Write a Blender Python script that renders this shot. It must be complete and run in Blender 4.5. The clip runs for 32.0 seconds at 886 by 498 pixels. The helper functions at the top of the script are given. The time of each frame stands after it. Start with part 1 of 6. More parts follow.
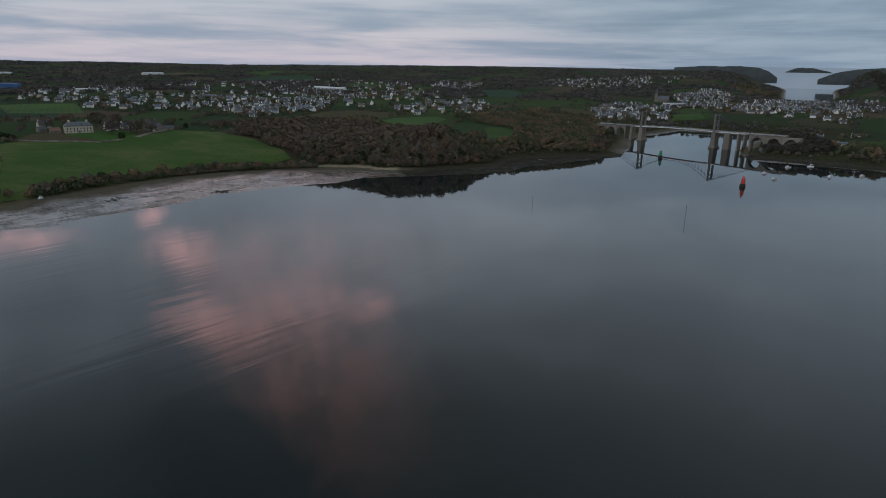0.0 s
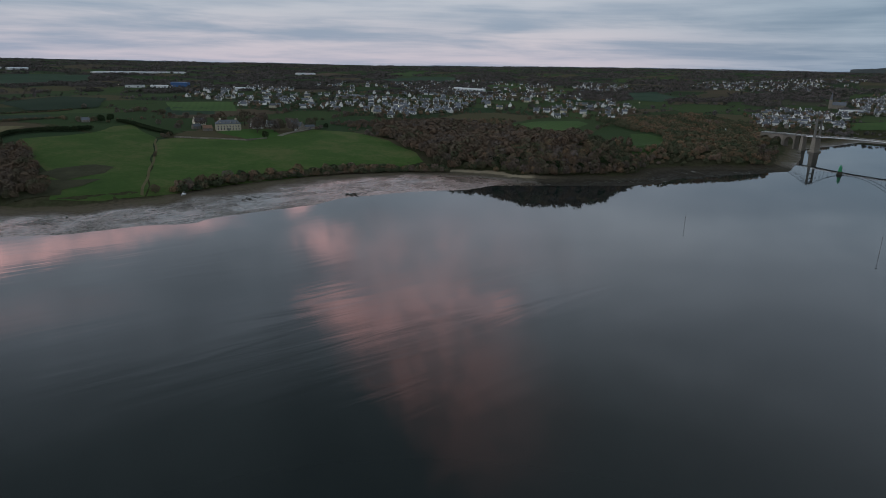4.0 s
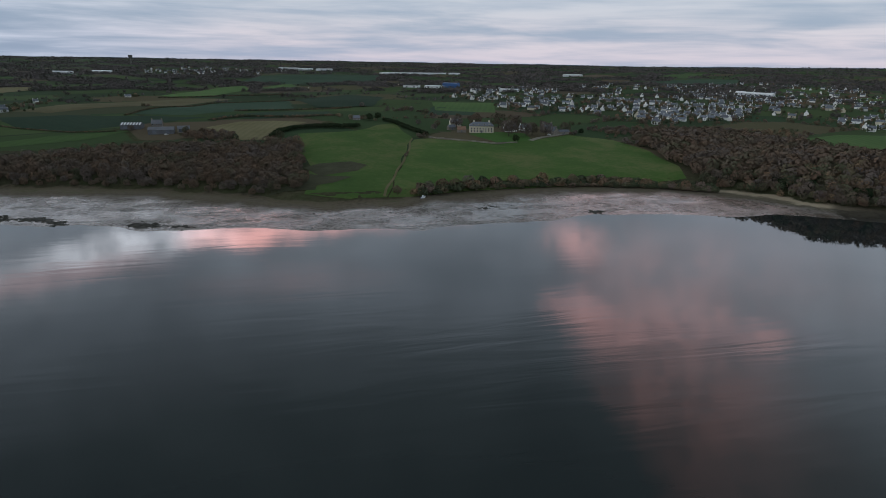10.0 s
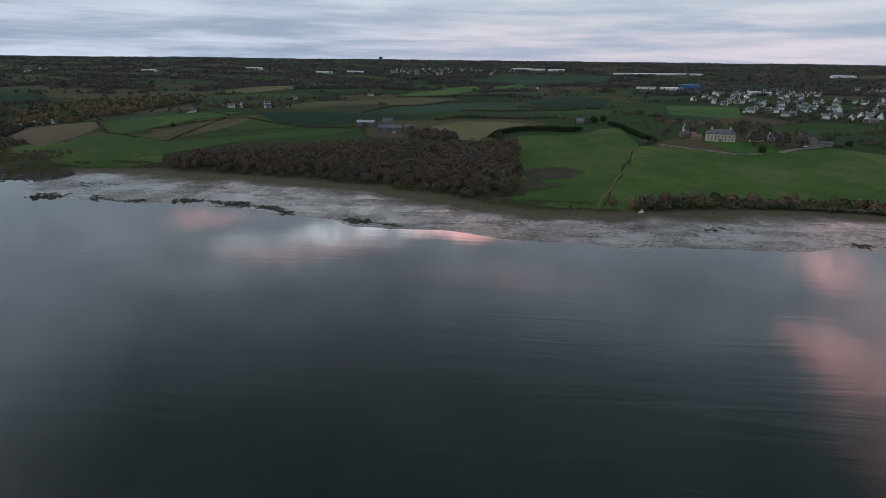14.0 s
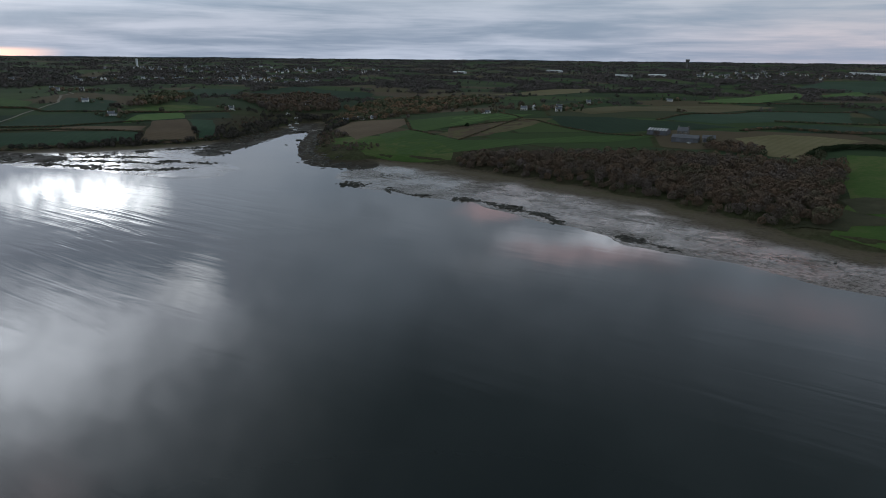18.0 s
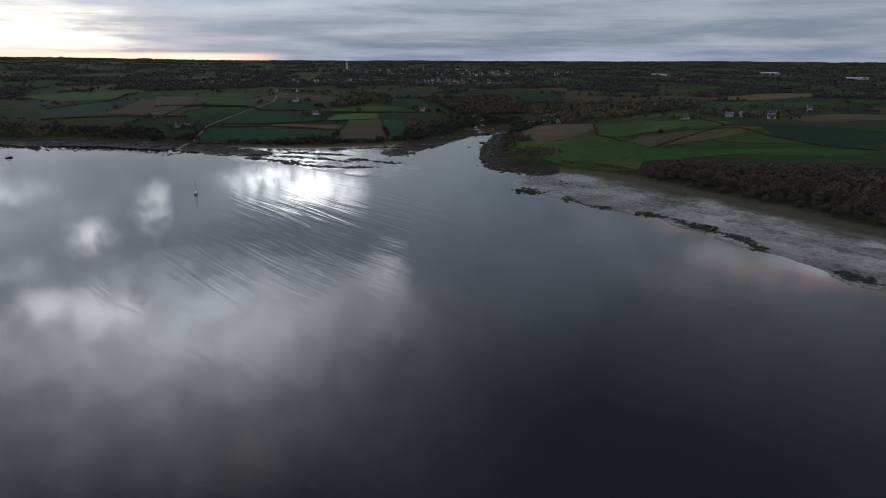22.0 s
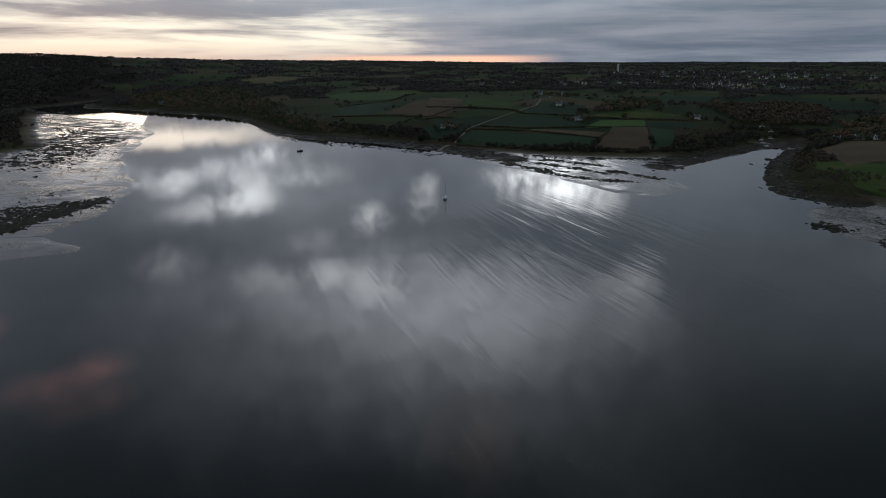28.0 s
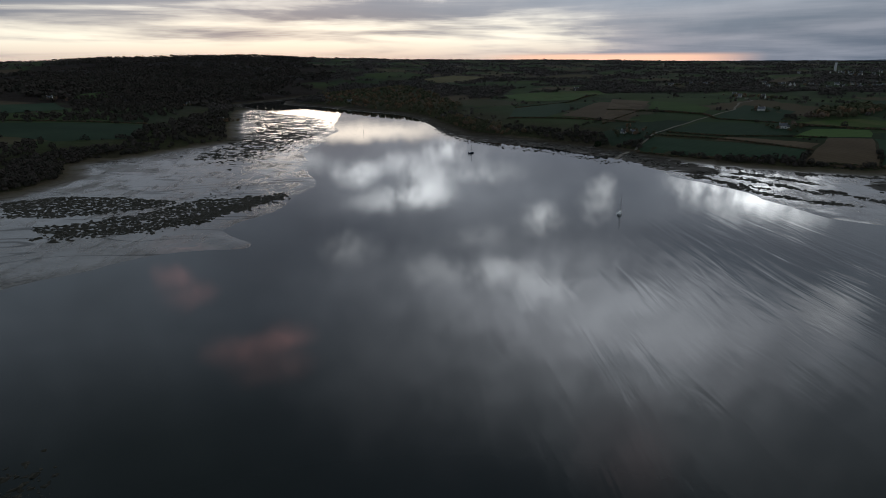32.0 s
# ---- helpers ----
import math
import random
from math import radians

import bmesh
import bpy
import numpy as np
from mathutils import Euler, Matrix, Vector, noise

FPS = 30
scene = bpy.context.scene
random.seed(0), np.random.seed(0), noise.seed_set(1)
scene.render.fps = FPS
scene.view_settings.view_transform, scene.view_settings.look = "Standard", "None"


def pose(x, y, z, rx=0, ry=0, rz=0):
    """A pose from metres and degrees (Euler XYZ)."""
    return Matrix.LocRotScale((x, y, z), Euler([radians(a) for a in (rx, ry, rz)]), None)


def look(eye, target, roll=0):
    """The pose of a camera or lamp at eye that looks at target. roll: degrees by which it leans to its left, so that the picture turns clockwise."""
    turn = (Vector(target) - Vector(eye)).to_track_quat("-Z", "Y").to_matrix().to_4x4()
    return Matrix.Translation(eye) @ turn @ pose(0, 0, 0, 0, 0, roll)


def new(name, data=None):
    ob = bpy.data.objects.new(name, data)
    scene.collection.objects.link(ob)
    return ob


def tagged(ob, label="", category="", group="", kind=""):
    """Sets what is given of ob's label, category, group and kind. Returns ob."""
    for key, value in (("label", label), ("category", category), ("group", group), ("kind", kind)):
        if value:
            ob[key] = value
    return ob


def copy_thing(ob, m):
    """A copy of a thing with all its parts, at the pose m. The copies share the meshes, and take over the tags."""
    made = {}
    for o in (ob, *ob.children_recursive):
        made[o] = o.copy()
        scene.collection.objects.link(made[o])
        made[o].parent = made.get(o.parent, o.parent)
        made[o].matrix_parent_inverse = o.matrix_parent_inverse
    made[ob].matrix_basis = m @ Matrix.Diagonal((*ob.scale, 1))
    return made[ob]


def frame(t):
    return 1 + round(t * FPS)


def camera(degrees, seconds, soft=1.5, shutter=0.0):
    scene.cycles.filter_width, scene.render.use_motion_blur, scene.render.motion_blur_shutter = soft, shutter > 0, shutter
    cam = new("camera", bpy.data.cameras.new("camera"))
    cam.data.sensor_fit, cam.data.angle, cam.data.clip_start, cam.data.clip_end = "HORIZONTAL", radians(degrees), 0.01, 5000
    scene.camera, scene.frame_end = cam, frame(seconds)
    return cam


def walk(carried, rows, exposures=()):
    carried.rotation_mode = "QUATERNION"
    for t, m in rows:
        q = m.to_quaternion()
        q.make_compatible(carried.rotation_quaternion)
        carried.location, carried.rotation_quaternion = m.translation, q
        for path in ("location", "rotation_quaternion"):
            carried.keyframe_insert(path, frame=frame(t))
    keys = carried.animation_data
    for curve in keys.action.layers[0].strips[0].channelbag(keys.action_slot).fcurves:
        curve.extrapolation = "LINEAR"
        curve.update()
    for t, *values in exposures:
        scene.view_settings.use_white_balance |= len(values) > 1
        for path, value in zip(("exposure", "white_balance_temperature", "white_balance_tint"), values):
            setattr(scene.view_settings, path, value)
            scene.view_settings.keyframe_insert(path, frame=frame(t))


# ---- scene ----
DEGREES = 69.89
ROWS = (
    # seconds, eye x y z, heading, tilt down, lean
    (0.0, -65.11, -84.07, 100.33, -49.818, 16.090, 1.093),
    (0.5, -61.78, -80.92, 100.27, -48.433, 16.084, 1.123),
    (1.0, -58.51, -77.78, 100.22, -46.923, 16.081, 1.148),
    (1.5, -55.28, -74.66, 100.19, -45.385, 16.090, 1.167),
    (2.0, -52.10, -71.54, 100.17, -43.827, 16.106, 1.179),
    (2.5, -48.98, -68.43, 100.16, -42.282, 16.118, 1.187),
    (3.0, -45.92, -65.30, 100.16, -40.721, 16.132, 1.194),
    (3.5, -42.91, -62.17, 100.18, -39.180, 16.186, 1.200),
    (5.5, -31.46, -49.46, 100.35, -32.619, 16.285, 1.205),
    (6.0, -28.74, -46.23, 100.39, -30.838, 16.359, 1.208),
    (6.5, -26.07, -42.96, 100.43, -29.020, 16.383, 1.210),
    (7.0, -23.45, -39.67, 100.45, -27.204, 16.394, 1.211),
    (7.5, -20.87, -36.36, 100.45, -25.360, 16.404, 1.205),
    (8.0, -18.33, -33.01, 100.43, -23.418, 16.416, 1.185),
    (8.5, -15.84, -29.63, 100.37, -21.241, 16.441, 1.151),
    (9.0, -13.41, -26.23, 100.29, -18.986, 16.476, 1.108),
    (9.5, -11.09, -22.83, 100.20, -16.681, 16.510, 1.061),
    (10.0, -8.89, -19.44, 100.11, -14.362, 16.535, 1.015),
    (10.5, -6.85, -16.07, 100.02, -12.070, 16.557, 0.977),
    (11.0, -5.00, -12.73, 99.95, -9.828, 16.581, 0.946),
    (11.5, -3.37, -9.45, 99.90, -7.663, 16.603, 0.913),
    (12.0, -1.98, -6.23, 99.89, -5.177, 16.631, 0.873),
    (12.5, -0.87, -3.08, 99.91, -2.604, 16.664, 0.822),
    (13.0, -0.00, -0.00, 99.98, 0.004, 16.692, 0.765),
    (13.5, 0.64, 3.02, 100.07, 2.885, 16.731, 0.706),
    (14.0, 1.09, 5.99, 100.18, 5.885, 16.779, 0.652),
    (14.5, 1.37, 8.92, 100.30, 8.861, 16.811, 0.608),
    (16.5, 1.31, 20.40, 100.77, 21.368, 16.819, 0.584),
    (17.0, 1.10, 23.24, 100.85, 24.870, 16.816, 0.576),
    (17.5, 0.79, 26.07, 100.91, 28.349, 16.815, 0.567),
    (18.0, 0.38, 28.88, 100.95, 31.660, 16.818, 0.533),
    (18.5, -0.14, 31.66, 100.96, 34.818, 16.820, 0.473),
    (19.0, -0.81, 34.42, 100.96, 37.482, 16.813, 0.398),
    (19.5, -1.62, 37.15, 100.92, 39.454, 16.798, 0.325),
    (20.0, -2.59, 39.84, 100.87, 41.522, 16.780, 0.262),
    (20.5, -3.73, 42.49, 100.79, 43.139, 16.764, 0.215),
    (21.0, -5.06, 45.10, 100.69, 44.636, 16.747, 0.180),
    (21.5, -6.56, 47.65, 100.58, 46.570, 16.727, 0.150),
    (22.0, -8.24, 50.16, 100.49, 48.592, 16.707, 0.123),
    (22.5, -10.09, 52.61, 100.41, 50.543, 16.696, 0.096),
    (23.0, -12.13, 54.99, 100.35, 52.497, 16.686, 0.063),
    (23.5, -14.35, 57.31, 100.33, 54.415, 16.670, 0.024),
    (24.0, -16.75, 59.57, 100.36, 56.269, 16.656, -0.017),
    (24.5, -19.33, 61.74, 100.45, 58.055, 16.647, -0.055),
    (25.0, -22.07, 63.85, 100.59, 59.888, 16.641, -0.087),
    (25.5, -24.97, 65.88, 100.77, 61.753, 16.619, -0.118),
    (27.5, -37.82, 73.18, 101.79, 69.478, 16.587, -0.155),
    (28.0, -41.27, 74.79, 102.08, 71.899, 16.565, -0.201),
    (28.5, -44.80, 76.31, 102.37, 74.424, 16.545, -0.257),
    (29.0, -48.38, 77.76, 102.65, 76.919, 16.531, -0.316),
    (29.5, -52.03, 79.13, 102.92, 79.149, 16.531, -0.371),
    (30.0, -55.72, 80.43, 103.17, 81.057, 16.537, -0.417),
    (30.5, -59.46, 81.66, 103.39, 82.262, 16.544, -0.448),
    (31.0, -63.24, 82.85, 103.58, 84.059, 16.550, -0.460),
    (31.5, -67.05, 83.98, 103.73, 85.953, 16.557, -0.454),
    (32.0, -70.89, 85.07, 103.82, 87.712, 16.579, -0.433),
)


def row(t, x, y, z, heading, tilt, lean):
    return t, pose(x, y, z, 90 - tilt, 0, heading) @ pose(0, 0, 0, 0, 0, lean)


cam = camera(DEGREES, 32.0, soft=0.35)
walk(cam, [row(*r) for r in ROWS], exposures=((0, 0.14), (6, 0.22), (9, 0.38), (12, 0.48), (14, 0.5), (17, 0.3), (20, 0.02), (22, -0.14), (25, -0.5), (28, -0.76), (32, -0.72)))


# ---- sky and light ----
def heading_way(az, el):
    """A direction: az degrees to the left of north (+y), el degrees up."""
    a, e = radians(az), radians(el)
    return -math.sin(a) * math.cos(e), math.cos(a) * math.cos(e), math.sin(e)


SUN_AZ, SUN_EL = 101.0, 2.0


class Nodes:
    """Short hand for building a node tree."""

    def __init__(self, tree):
        self.tree = tree
        tree.nodes.clear()

    def add(self, kind, **settings):
        node = self.tree.nodes.new(kind)
        for key, value in settings.items():
            if key == "blend_type":
                node.blend_type = value
            elif key == "operation":
                node.operation = value
            elif key == "data_type":
                node.data_type = value
            elif key == "attribute_name":
                node.attribute_name = value
        return node

    def plug(self, socket, value):
        if isinstance(value, bpy.types.NodeSocket):
            self.tree.links.new(value, socket)
        elif isinstance(value, (tuple, list)):
            socket.default_value = (*value, 1.0) if len(value) == 3 and socket.type == "RGBA" else value
        else:
            socket.default_value = value

    def math(self, op, a, b=0.0, c=0.0, clamp=False):
        n = self.add("ShaderNodeMath", operation=op)
        n.use_clamp = clamp
        for s, v in zip(n.inputs, (a, b, c)):
            self.plug(s, v)
        return n.outputs[0]

    def vec(self, op, a, b=(0, 0, 0), scale=1.0):
        n = self.add("ShaderNodeVectorMath", operation=op)
        self.plug(n.inputs[0], a), self.plug(n.inputs[1], b)
        n.inputs[3].default_value = scale
        return n.outputs["Value"] if op in ("DOT_PRODUCT", "LENGTH") else n.outputs["Vector"]

    def mix(self, fac, a, b, blend="MIX"):
        n = self.add("ShaderNodeMix", data_type="RGBA", blend_type=blend)
        self.plug(n.inputs[0], fac), self.plug(n.inputs[6], a), self.plug(n.inputs[7], b)
        return n.outputs[2]

    def noise(self, vector, scale, detail=4.0, rough=0.55, distort=0.0):
        n = self.add("ShaderNodeTexNoise")
        self.plug(n.inputs["Vector"], vector)
        n.inputs["Scale"].default_value, n.inputs["Detail"].default_value = scale, detail
        n.inputs["Roughness"].default_value, n.inputs["Distortion"].default_value = rough, distort
        return n.outputs["Fac"]

    def ramp(self, fac, *stops):
        n = self.add("ShaderNodeValToRGB")
        el = n.color_ramp.elements
        while len(el) < len(stops):
            el.new(0.5)
        for e, (pos, colour) in zip(el, stops):
            e.position, e.color = pos, (*colour, 1) if len(colour) == 3 else colour
        self.plug(n.inputs[0], fac)
        return n.outputs[0]

    def span(self, value, a, b, lo=0.0, hi=1.0):
        n = self.add("ShaderNodeMapRange")
        n.interpolation_type = "SMOOTHSTEP"
        for s, v in zip(n.inputs, (value, a, b, lo, hi)):
            self.plug(s, v)
        return n.outputs[0]


world = bpy.data.worlds.new("evening_sky")
scene.world = world
world.use_nodes = True
w = Nodes(world.node_tree)
way = w.vec("NORMALIZE", w.add("ShaderNodeTexCoord").outputs["Generated"])
xyz = w.add("ShaderNodeSeparateXYZ")
w.plug(xyz.inputs[0], way)
up = w.math("MAXIMUM", xyz.outputs[2], 0.0)
nishita = w.add("ShaderNodeTexSky")
nishita.sky_type, nishita.sun_disc = "NISHITA", False
nishita.sun_elevation, nishita.sun_rotation = radians(SUN_EL), radians(-SUN_AZ)
# the cloud sheet: directions laid out on a level plane, so that the layers crowd towards the horizon
flat = w.add("ShaderNodeCombineXYZ")
rise = w.math("ADD", up, 0.075)
w.plug(flat.inputs[0], w.math("DIVIDE", xyz.outputs[0], rise))
w.plug(flat.inputs[1], w.math("DIVIDE", xyz.outputs[1], rise))
sheet = flat.outputs[0]
turned, raised = w.math("ARCTAN2", w.math("MULTIPLY", xyz.outputs[0], -1.0), xyz.outputs[1]), w.math("ARCSINE", xyz.outputs[2])
degrees = w.add("ShaderNodeCombineXYZ")
w.plug(degrees.inputs[0], w.math("MULTIPLY", turned, 57.296)), w.plug(degrees.inputs[1], w.math("MULTIPLY", raised, 57.296))
bands = w.noise(w.vec("MULTIPLY", degrees.outputs[0], (0.045, 0.62, 0.0)), 1.0, 6.0, 0.56, 0.35)
billow = w.noise(sheet, 0.46, 5.0, 0.5, 0.7)
layers = w.noise(sheet, 1.25, 5.0, 0.55, 0.5)
wisps = w.noise(way, 15.0, 7.0, 0.6, 0.15)
warp = w.add("ShaderNodeTexNoise")
w.plug(warp.inputs["Vector"], way)
warp.inputs["Scale"].default_value, warp.inputs["Detail"].default_value, warp.inputs["Roughness"].default_value = 8.0, 6.0, 0.6
bent = w.vec("ADD", way, w.vec("SCALE", w.vec("SUBTRACT", warp.outputs["Color"], (0.5, 0.5, 0.5)), scale=0.13))
bent = w.vec("NORMALIZE", bent)


def lobe(az, el, inner, outer, source=None):
    """How far a direction lies inside a soft disc of sky round (az, el), from the inner to the outer angle."""
    dot = w.vec("DOT_PRODUCT", source or bent, heading_way(az, el))
    return w.span(dot, math.cos(radians(outer)), math.cos(radians(inner)))


def lit(base, amount, colour):
    n = w.add("ShaderNodeVectorMath", operation="SCALE")
    w.plug(n.inputs[0], colour), w.plug(n.inputs[3], amount)
    return w.vec("ADD", base, n.outputs[0])


pale = w.ramp(up, (0.0, (0.52, 0.48, 0.545)), (0.03, (0.56, 0.525, 0.575)), (0.07, (0.47, 0.495, 0.555)), (0.2, (0.49, 0.56, 0.65)), (0.36, (0.52, 0.60, 0.71)), (0.5, (0.21, 0.26, 0.29)), (0.66, (0.17, 0.21, 0.22)), (1.0, (0.52, 0.60, 0.68)))
dull = w.ramp(up, (0.0, (0.30, 0.345, 0.45)), (0.05, (0.27, 0.335, 0.43)), (0.2, (0.36, 0.43, 0.52)), (0.36, (0.35, 0.42, 0.50)), (0.5, (0.14, 0.175, 0.195)), (0.66, (0.12, 0.15, 0.157)), (1.0, (0.38, 0.45, 0.52)))
level = w.span(up, 0.05, 0.2, 0.62, 0.0)
cover = w.math("ADD", w.math("MULTIPLY", billow, 0.72), w.math("MULTIPLY", layers, 0.28))
cover = w.math("ADD", w.math("MULTIPLY", cover, w.math("SUBTRACT", 1.0, level)), w.math("MULTIPLY", bands, level))
clouds = w.mix(w.span(cover, 0.38, 0.62), dull, pale)
shred = w.noise(way, 5.0, 6.0, 0.6, 0.5)
clouds = w.mix(w.span(up, 0.1, 0.25, 0.0, 0.45), clouds, w.mix(1.0, clouds, w.ramp(shred, (0.32, (0.62, 0.62, 0.62)), (0.66, (1.35, 1.35, 1.35))), "MULTIPLY"))
# blue-grey bank low over the north-west, and over the sea in the east
bank = w.math("MULTIPLY", lobe(40, 0, 10, 40, way), w.span(up, 0.0, 0.16, 0.75, 0.0))
clouds = w.mix(bank, clouds, w.mix(w.span(cover, 0.38, 0.62), (0.20, 0.27, 0.37), (0.43, 0.52, 0.655)))
sea_bank = w.math("MULTIPLY", lobe(-98, 8, 20, 52, way), w.span(up, 0.1, 0.5, 0.9, 0.3))
clouds = w.mix(sea_bank, clouds, w.mix(w.span(cover, 0.38, 0.62), (0.16, 0.24, 0.33), (0.27, 0.365, 0.46)))
# the clear strip over the sunset, crossed by grey layers
glow = w.math("MULTIPLY", lobe(100, 3.0, 6, 34), w.span(up, 0.0, 0.13, 1.0, 0.0))
holes = w.span(w.math("ADD", cover, w.math("MULTIPLY", glow, 0.24)), 0.55, 0.76)
clear = w.ramp(up, (0.0, (0.95, 0.76, 0.66)), (0.010, (1.25, 1.08, 0.90)), (0.032, (1.75, 1.66, 1.38)), (0.08, (1.7, 1.64, 1.45)))
clouds = w.mix(w.math("MULTIPLY", w.span(glow, 0.0, 0.5), holes), clouds, clear)
clouds = lit(clouds, w.math("MULTIPLY", glow, 0.2), (1.0, 0.86, 0.74))
strip = w.math("MULTIPLY", lobe(73, 0.3, 2, 12, way), w.span(up, 0.003, 0.010, 1.0, 0.0))
clouds = w.mix(strip, clouds, (1.9, 1.1, 0.75))
# thin and torn places in the cloud sheet, in degrees: (az, el, half width, half height, strength)
torn = w.add("ShaderNodeTexNoise")
w.plug(torn.inputs["Vector"], way)
torn.inputs["Scale"].default_value, torn.inputs["Detail"].default_value, torn.inputs["Roughness"].default_value = 13.0, 7.0, 0.62
shift = w.vec("MULTIPLY", w.vec("SUBTRACT", torn.outputs["Color"], (0.5, 0.5, 0.5)), (9.0, 4.6, 0.0))
drift = w.vec("ADD", degrees.outputs[0], shift)
ragged = w.span(wisps, 0.36, 0.63, 0.12, 1.4)


calm_shift = w.vec("MULTIPLY", w.vec("SUBTRACT", torn.outputs["Color"], (0.5, 0.5, 0.5)), (4.2, 2.4, 0.0))
calm_drift = w.vec("ADD", degrees.outputs[0], calm_shift)


def puffs(*rows, source=drift):
    total = 0.0
    for az, el, wide, tall, gain in rows:
        n = w.add("ShaderNodeVectorMath", operation="MULTIPLY_ADD")
        w.plug(n.inputs[0], source)
        n.inputs[1].default_value, n.inputs[2].default_value = (1 / wide, 1 / tall, 0), (-az / wide, -el / tall, 0)
        total = w.math("ADD", total, w.math("MULTIPLY", w.span(w.vec("LENGTH", n.outputs[0]), 1.75, 0.0), gain))
    return total


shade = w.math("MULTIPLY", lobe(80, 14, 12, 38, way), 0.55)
clouds = w.mix(w.math("MULTIPLY", shade, w.span(up, 0.07, 0.14)), clouds, (0.175, 0.205, 0.285))
thin = puffs((61.6, 10.8, 3.8, 1.5, 2.35), (65.0, 9.9, 2.6, 1.0, 1.2), (58.4, 11.4, 2.4, 1.1, 1.0), (87.0, 7.8, 2.4, 0.8, 0.9), (89.2, 11.2, 2.2, 1.3, 1.25), (92.4, 12.0, 2.8, 0.9, 0.75),
             (95.2, 9.6, 1.8, 0.9, 1.0), (84.5, 9.6, 3.0, 0.8, 0.55), (90.6, 9.0, 2.4, 0.9, 0.7), (73.9, 12.0, 1.0, 1.7, 0.7), (78.3, 13.9, 1.7, 1.1, 0.9), (96.8, 16.4, 2.2, 1.2, 0.45),
             (82.6, 18.8, 3.6, 1.3, 0.8), (88.5, 18.6, 2.6, 1.2, 0.4), (78.0, 20.0, 3.0, 1.4, 0.5), (54.4, 18.8, 2.2, 1.9, 0.6), (101.0, 8.6, 3.0, 0.9, 0.5), (84.0, 15.5, 3.0, 0.8, 0.25), source=calm_drift)
clouds = lit(clouds, w.math("MULTIPLY", thin, ragged), (1.15, 1.19, 1.2))
veil = puffs((71, 22.0, 14, 4.5, 1.45), (70, 28, 12, 7, 0.75), (75, 26, 11, 6, 0.45), (89, 26, 11, 7, 0.5), (89, 10.5, 9, 3.5, 0.35), (62, 11, 8, 3, 0.3), (79, 14, 9, 3, 0.22), (86, 18.5, 11, 3, 0.35),
             (56, 22, 9, 5, 0.25), (56, 30, 10, 8, 0.25), (48, 34, 10, 9, 0.08), (72, 3.0, 13, 5, 0.13))
clouds = lit(clouds, w.math("MULTIPLY", veil, w.span(wisps, 0.3, 0.65, 0.75, 1.1)), (1.0, 1.06, 1.14))
east = puffs((13.0, 15.0, 3.6, 1.2, 1.3), (17.5, 15.2, 2.6, 0.9, 0.7), (8.0, 14.6, 3.0, 0.9, 0.9), (24, 15.6, 3.5, 0.9, 0.3), (24, 17.5, 8, 2.0, 0.2), source=calm_drift)
clouds = lit(clouds, w.math("MULTIPLY", east, w.span(wisps, 0.36, 0.63, 0.5, 1.15)), (1.0, 1.02, 1.1))
clouds = lit(clouds, puffs((-84, 26, 18, 16, 0.15), (-58, 27, 20, 13, 0.13), (-55, 15, 24, 5, 0.10)), (1.0, 1.02, 1.1))
# the rose-lit cloud in the north-east, with a firm western rim
apart = w.add("ShaderNodeSeparateXYZ")
w.plug(apart.inputs[0], drift)
rim = w.math("ADD", apart.outputs[0], w.math("MULTIPLY", w.math("MAXIMUM", w.math("SUBTRACT", apart.outputs[1], 22.0), 0.0), 1.0))
rose = puffs((-23.8, 12.4, 1.5, 0.9, 1.1), (-26.6, 15.6, 2.6, 1.6, 0.62), (-26.8, 21.4, 2.4, 1.5, 0.62), (-30.5, 23.2, 3.4, 1.8, 0.42), (-36, 21.6, 6, 2.4, 0.34), (-42, 21.2, 3.6, 1.3, 0.42),
             (-33, 18, 7, 3.5, 0.2), (-41, 17, 8, 4, 0.1), (-36, 26, 8, 4, 0.28), (-39, 31, 9, 7, 0.2), source=calm_drift)
rose = w.math("MULTIPLY", rose, w.span(rim, -21.8, -27.0))
pink = puffs((2.5, 14.8, 4.0, 1.0, 1.35), (6.5, 14.8, 2.4, 0.8, 0.6), (-4.0, 14.4, 3.0, 0.9, 0.85), (-9, 13.8, 2.8, 1.0, 0.7), (-15, 13.4, 3.0, 0.8, 0.5), (0, 19, 8, 1.2, 0.12), (20, 16.6, 5, 0.8, 0.22), (13.5, 16.4, 4, 0.8, 0.15),
             (27, 13.2, 3.0, 0.7, 0.3), (112.3, 17.4, 1.4, 0.8, 0.4), (111, 19, 2.0, 1.0, 0.22), (102.8, 23.5, 2.2, 1.0, 0.55), (106, 24.2, 3.0, 1.1, 0.4), (104, 26, 3.0, 1.2, 0.25), (69, 33, 4, 4, 0.15), source=calm_drift)
pink = w.math("MULTIPLY", w.math("ADD", pink, rose), w.span(wisps, 0.34, 0.62, 0.55, 1.15))
clouds = lit(clouds, pink, (1.45, 0.62, 0.53))
clouds = lit(clouds, puffs((98, 5.9, 9, 0.8, 1.3), (92, 6.3, 5, 0.6, 0.6), source=calm_drift), (1.2, 1.03, 0.82))
# the sheet is thinner towards the sunset
clouds = lit(clouds, w.math("MULTIPLY", w.math("MULTIPLY", lobe(86, 14, 12, 50, way), w.span(up, 0.04, 0.1)), 0.4), clouds)
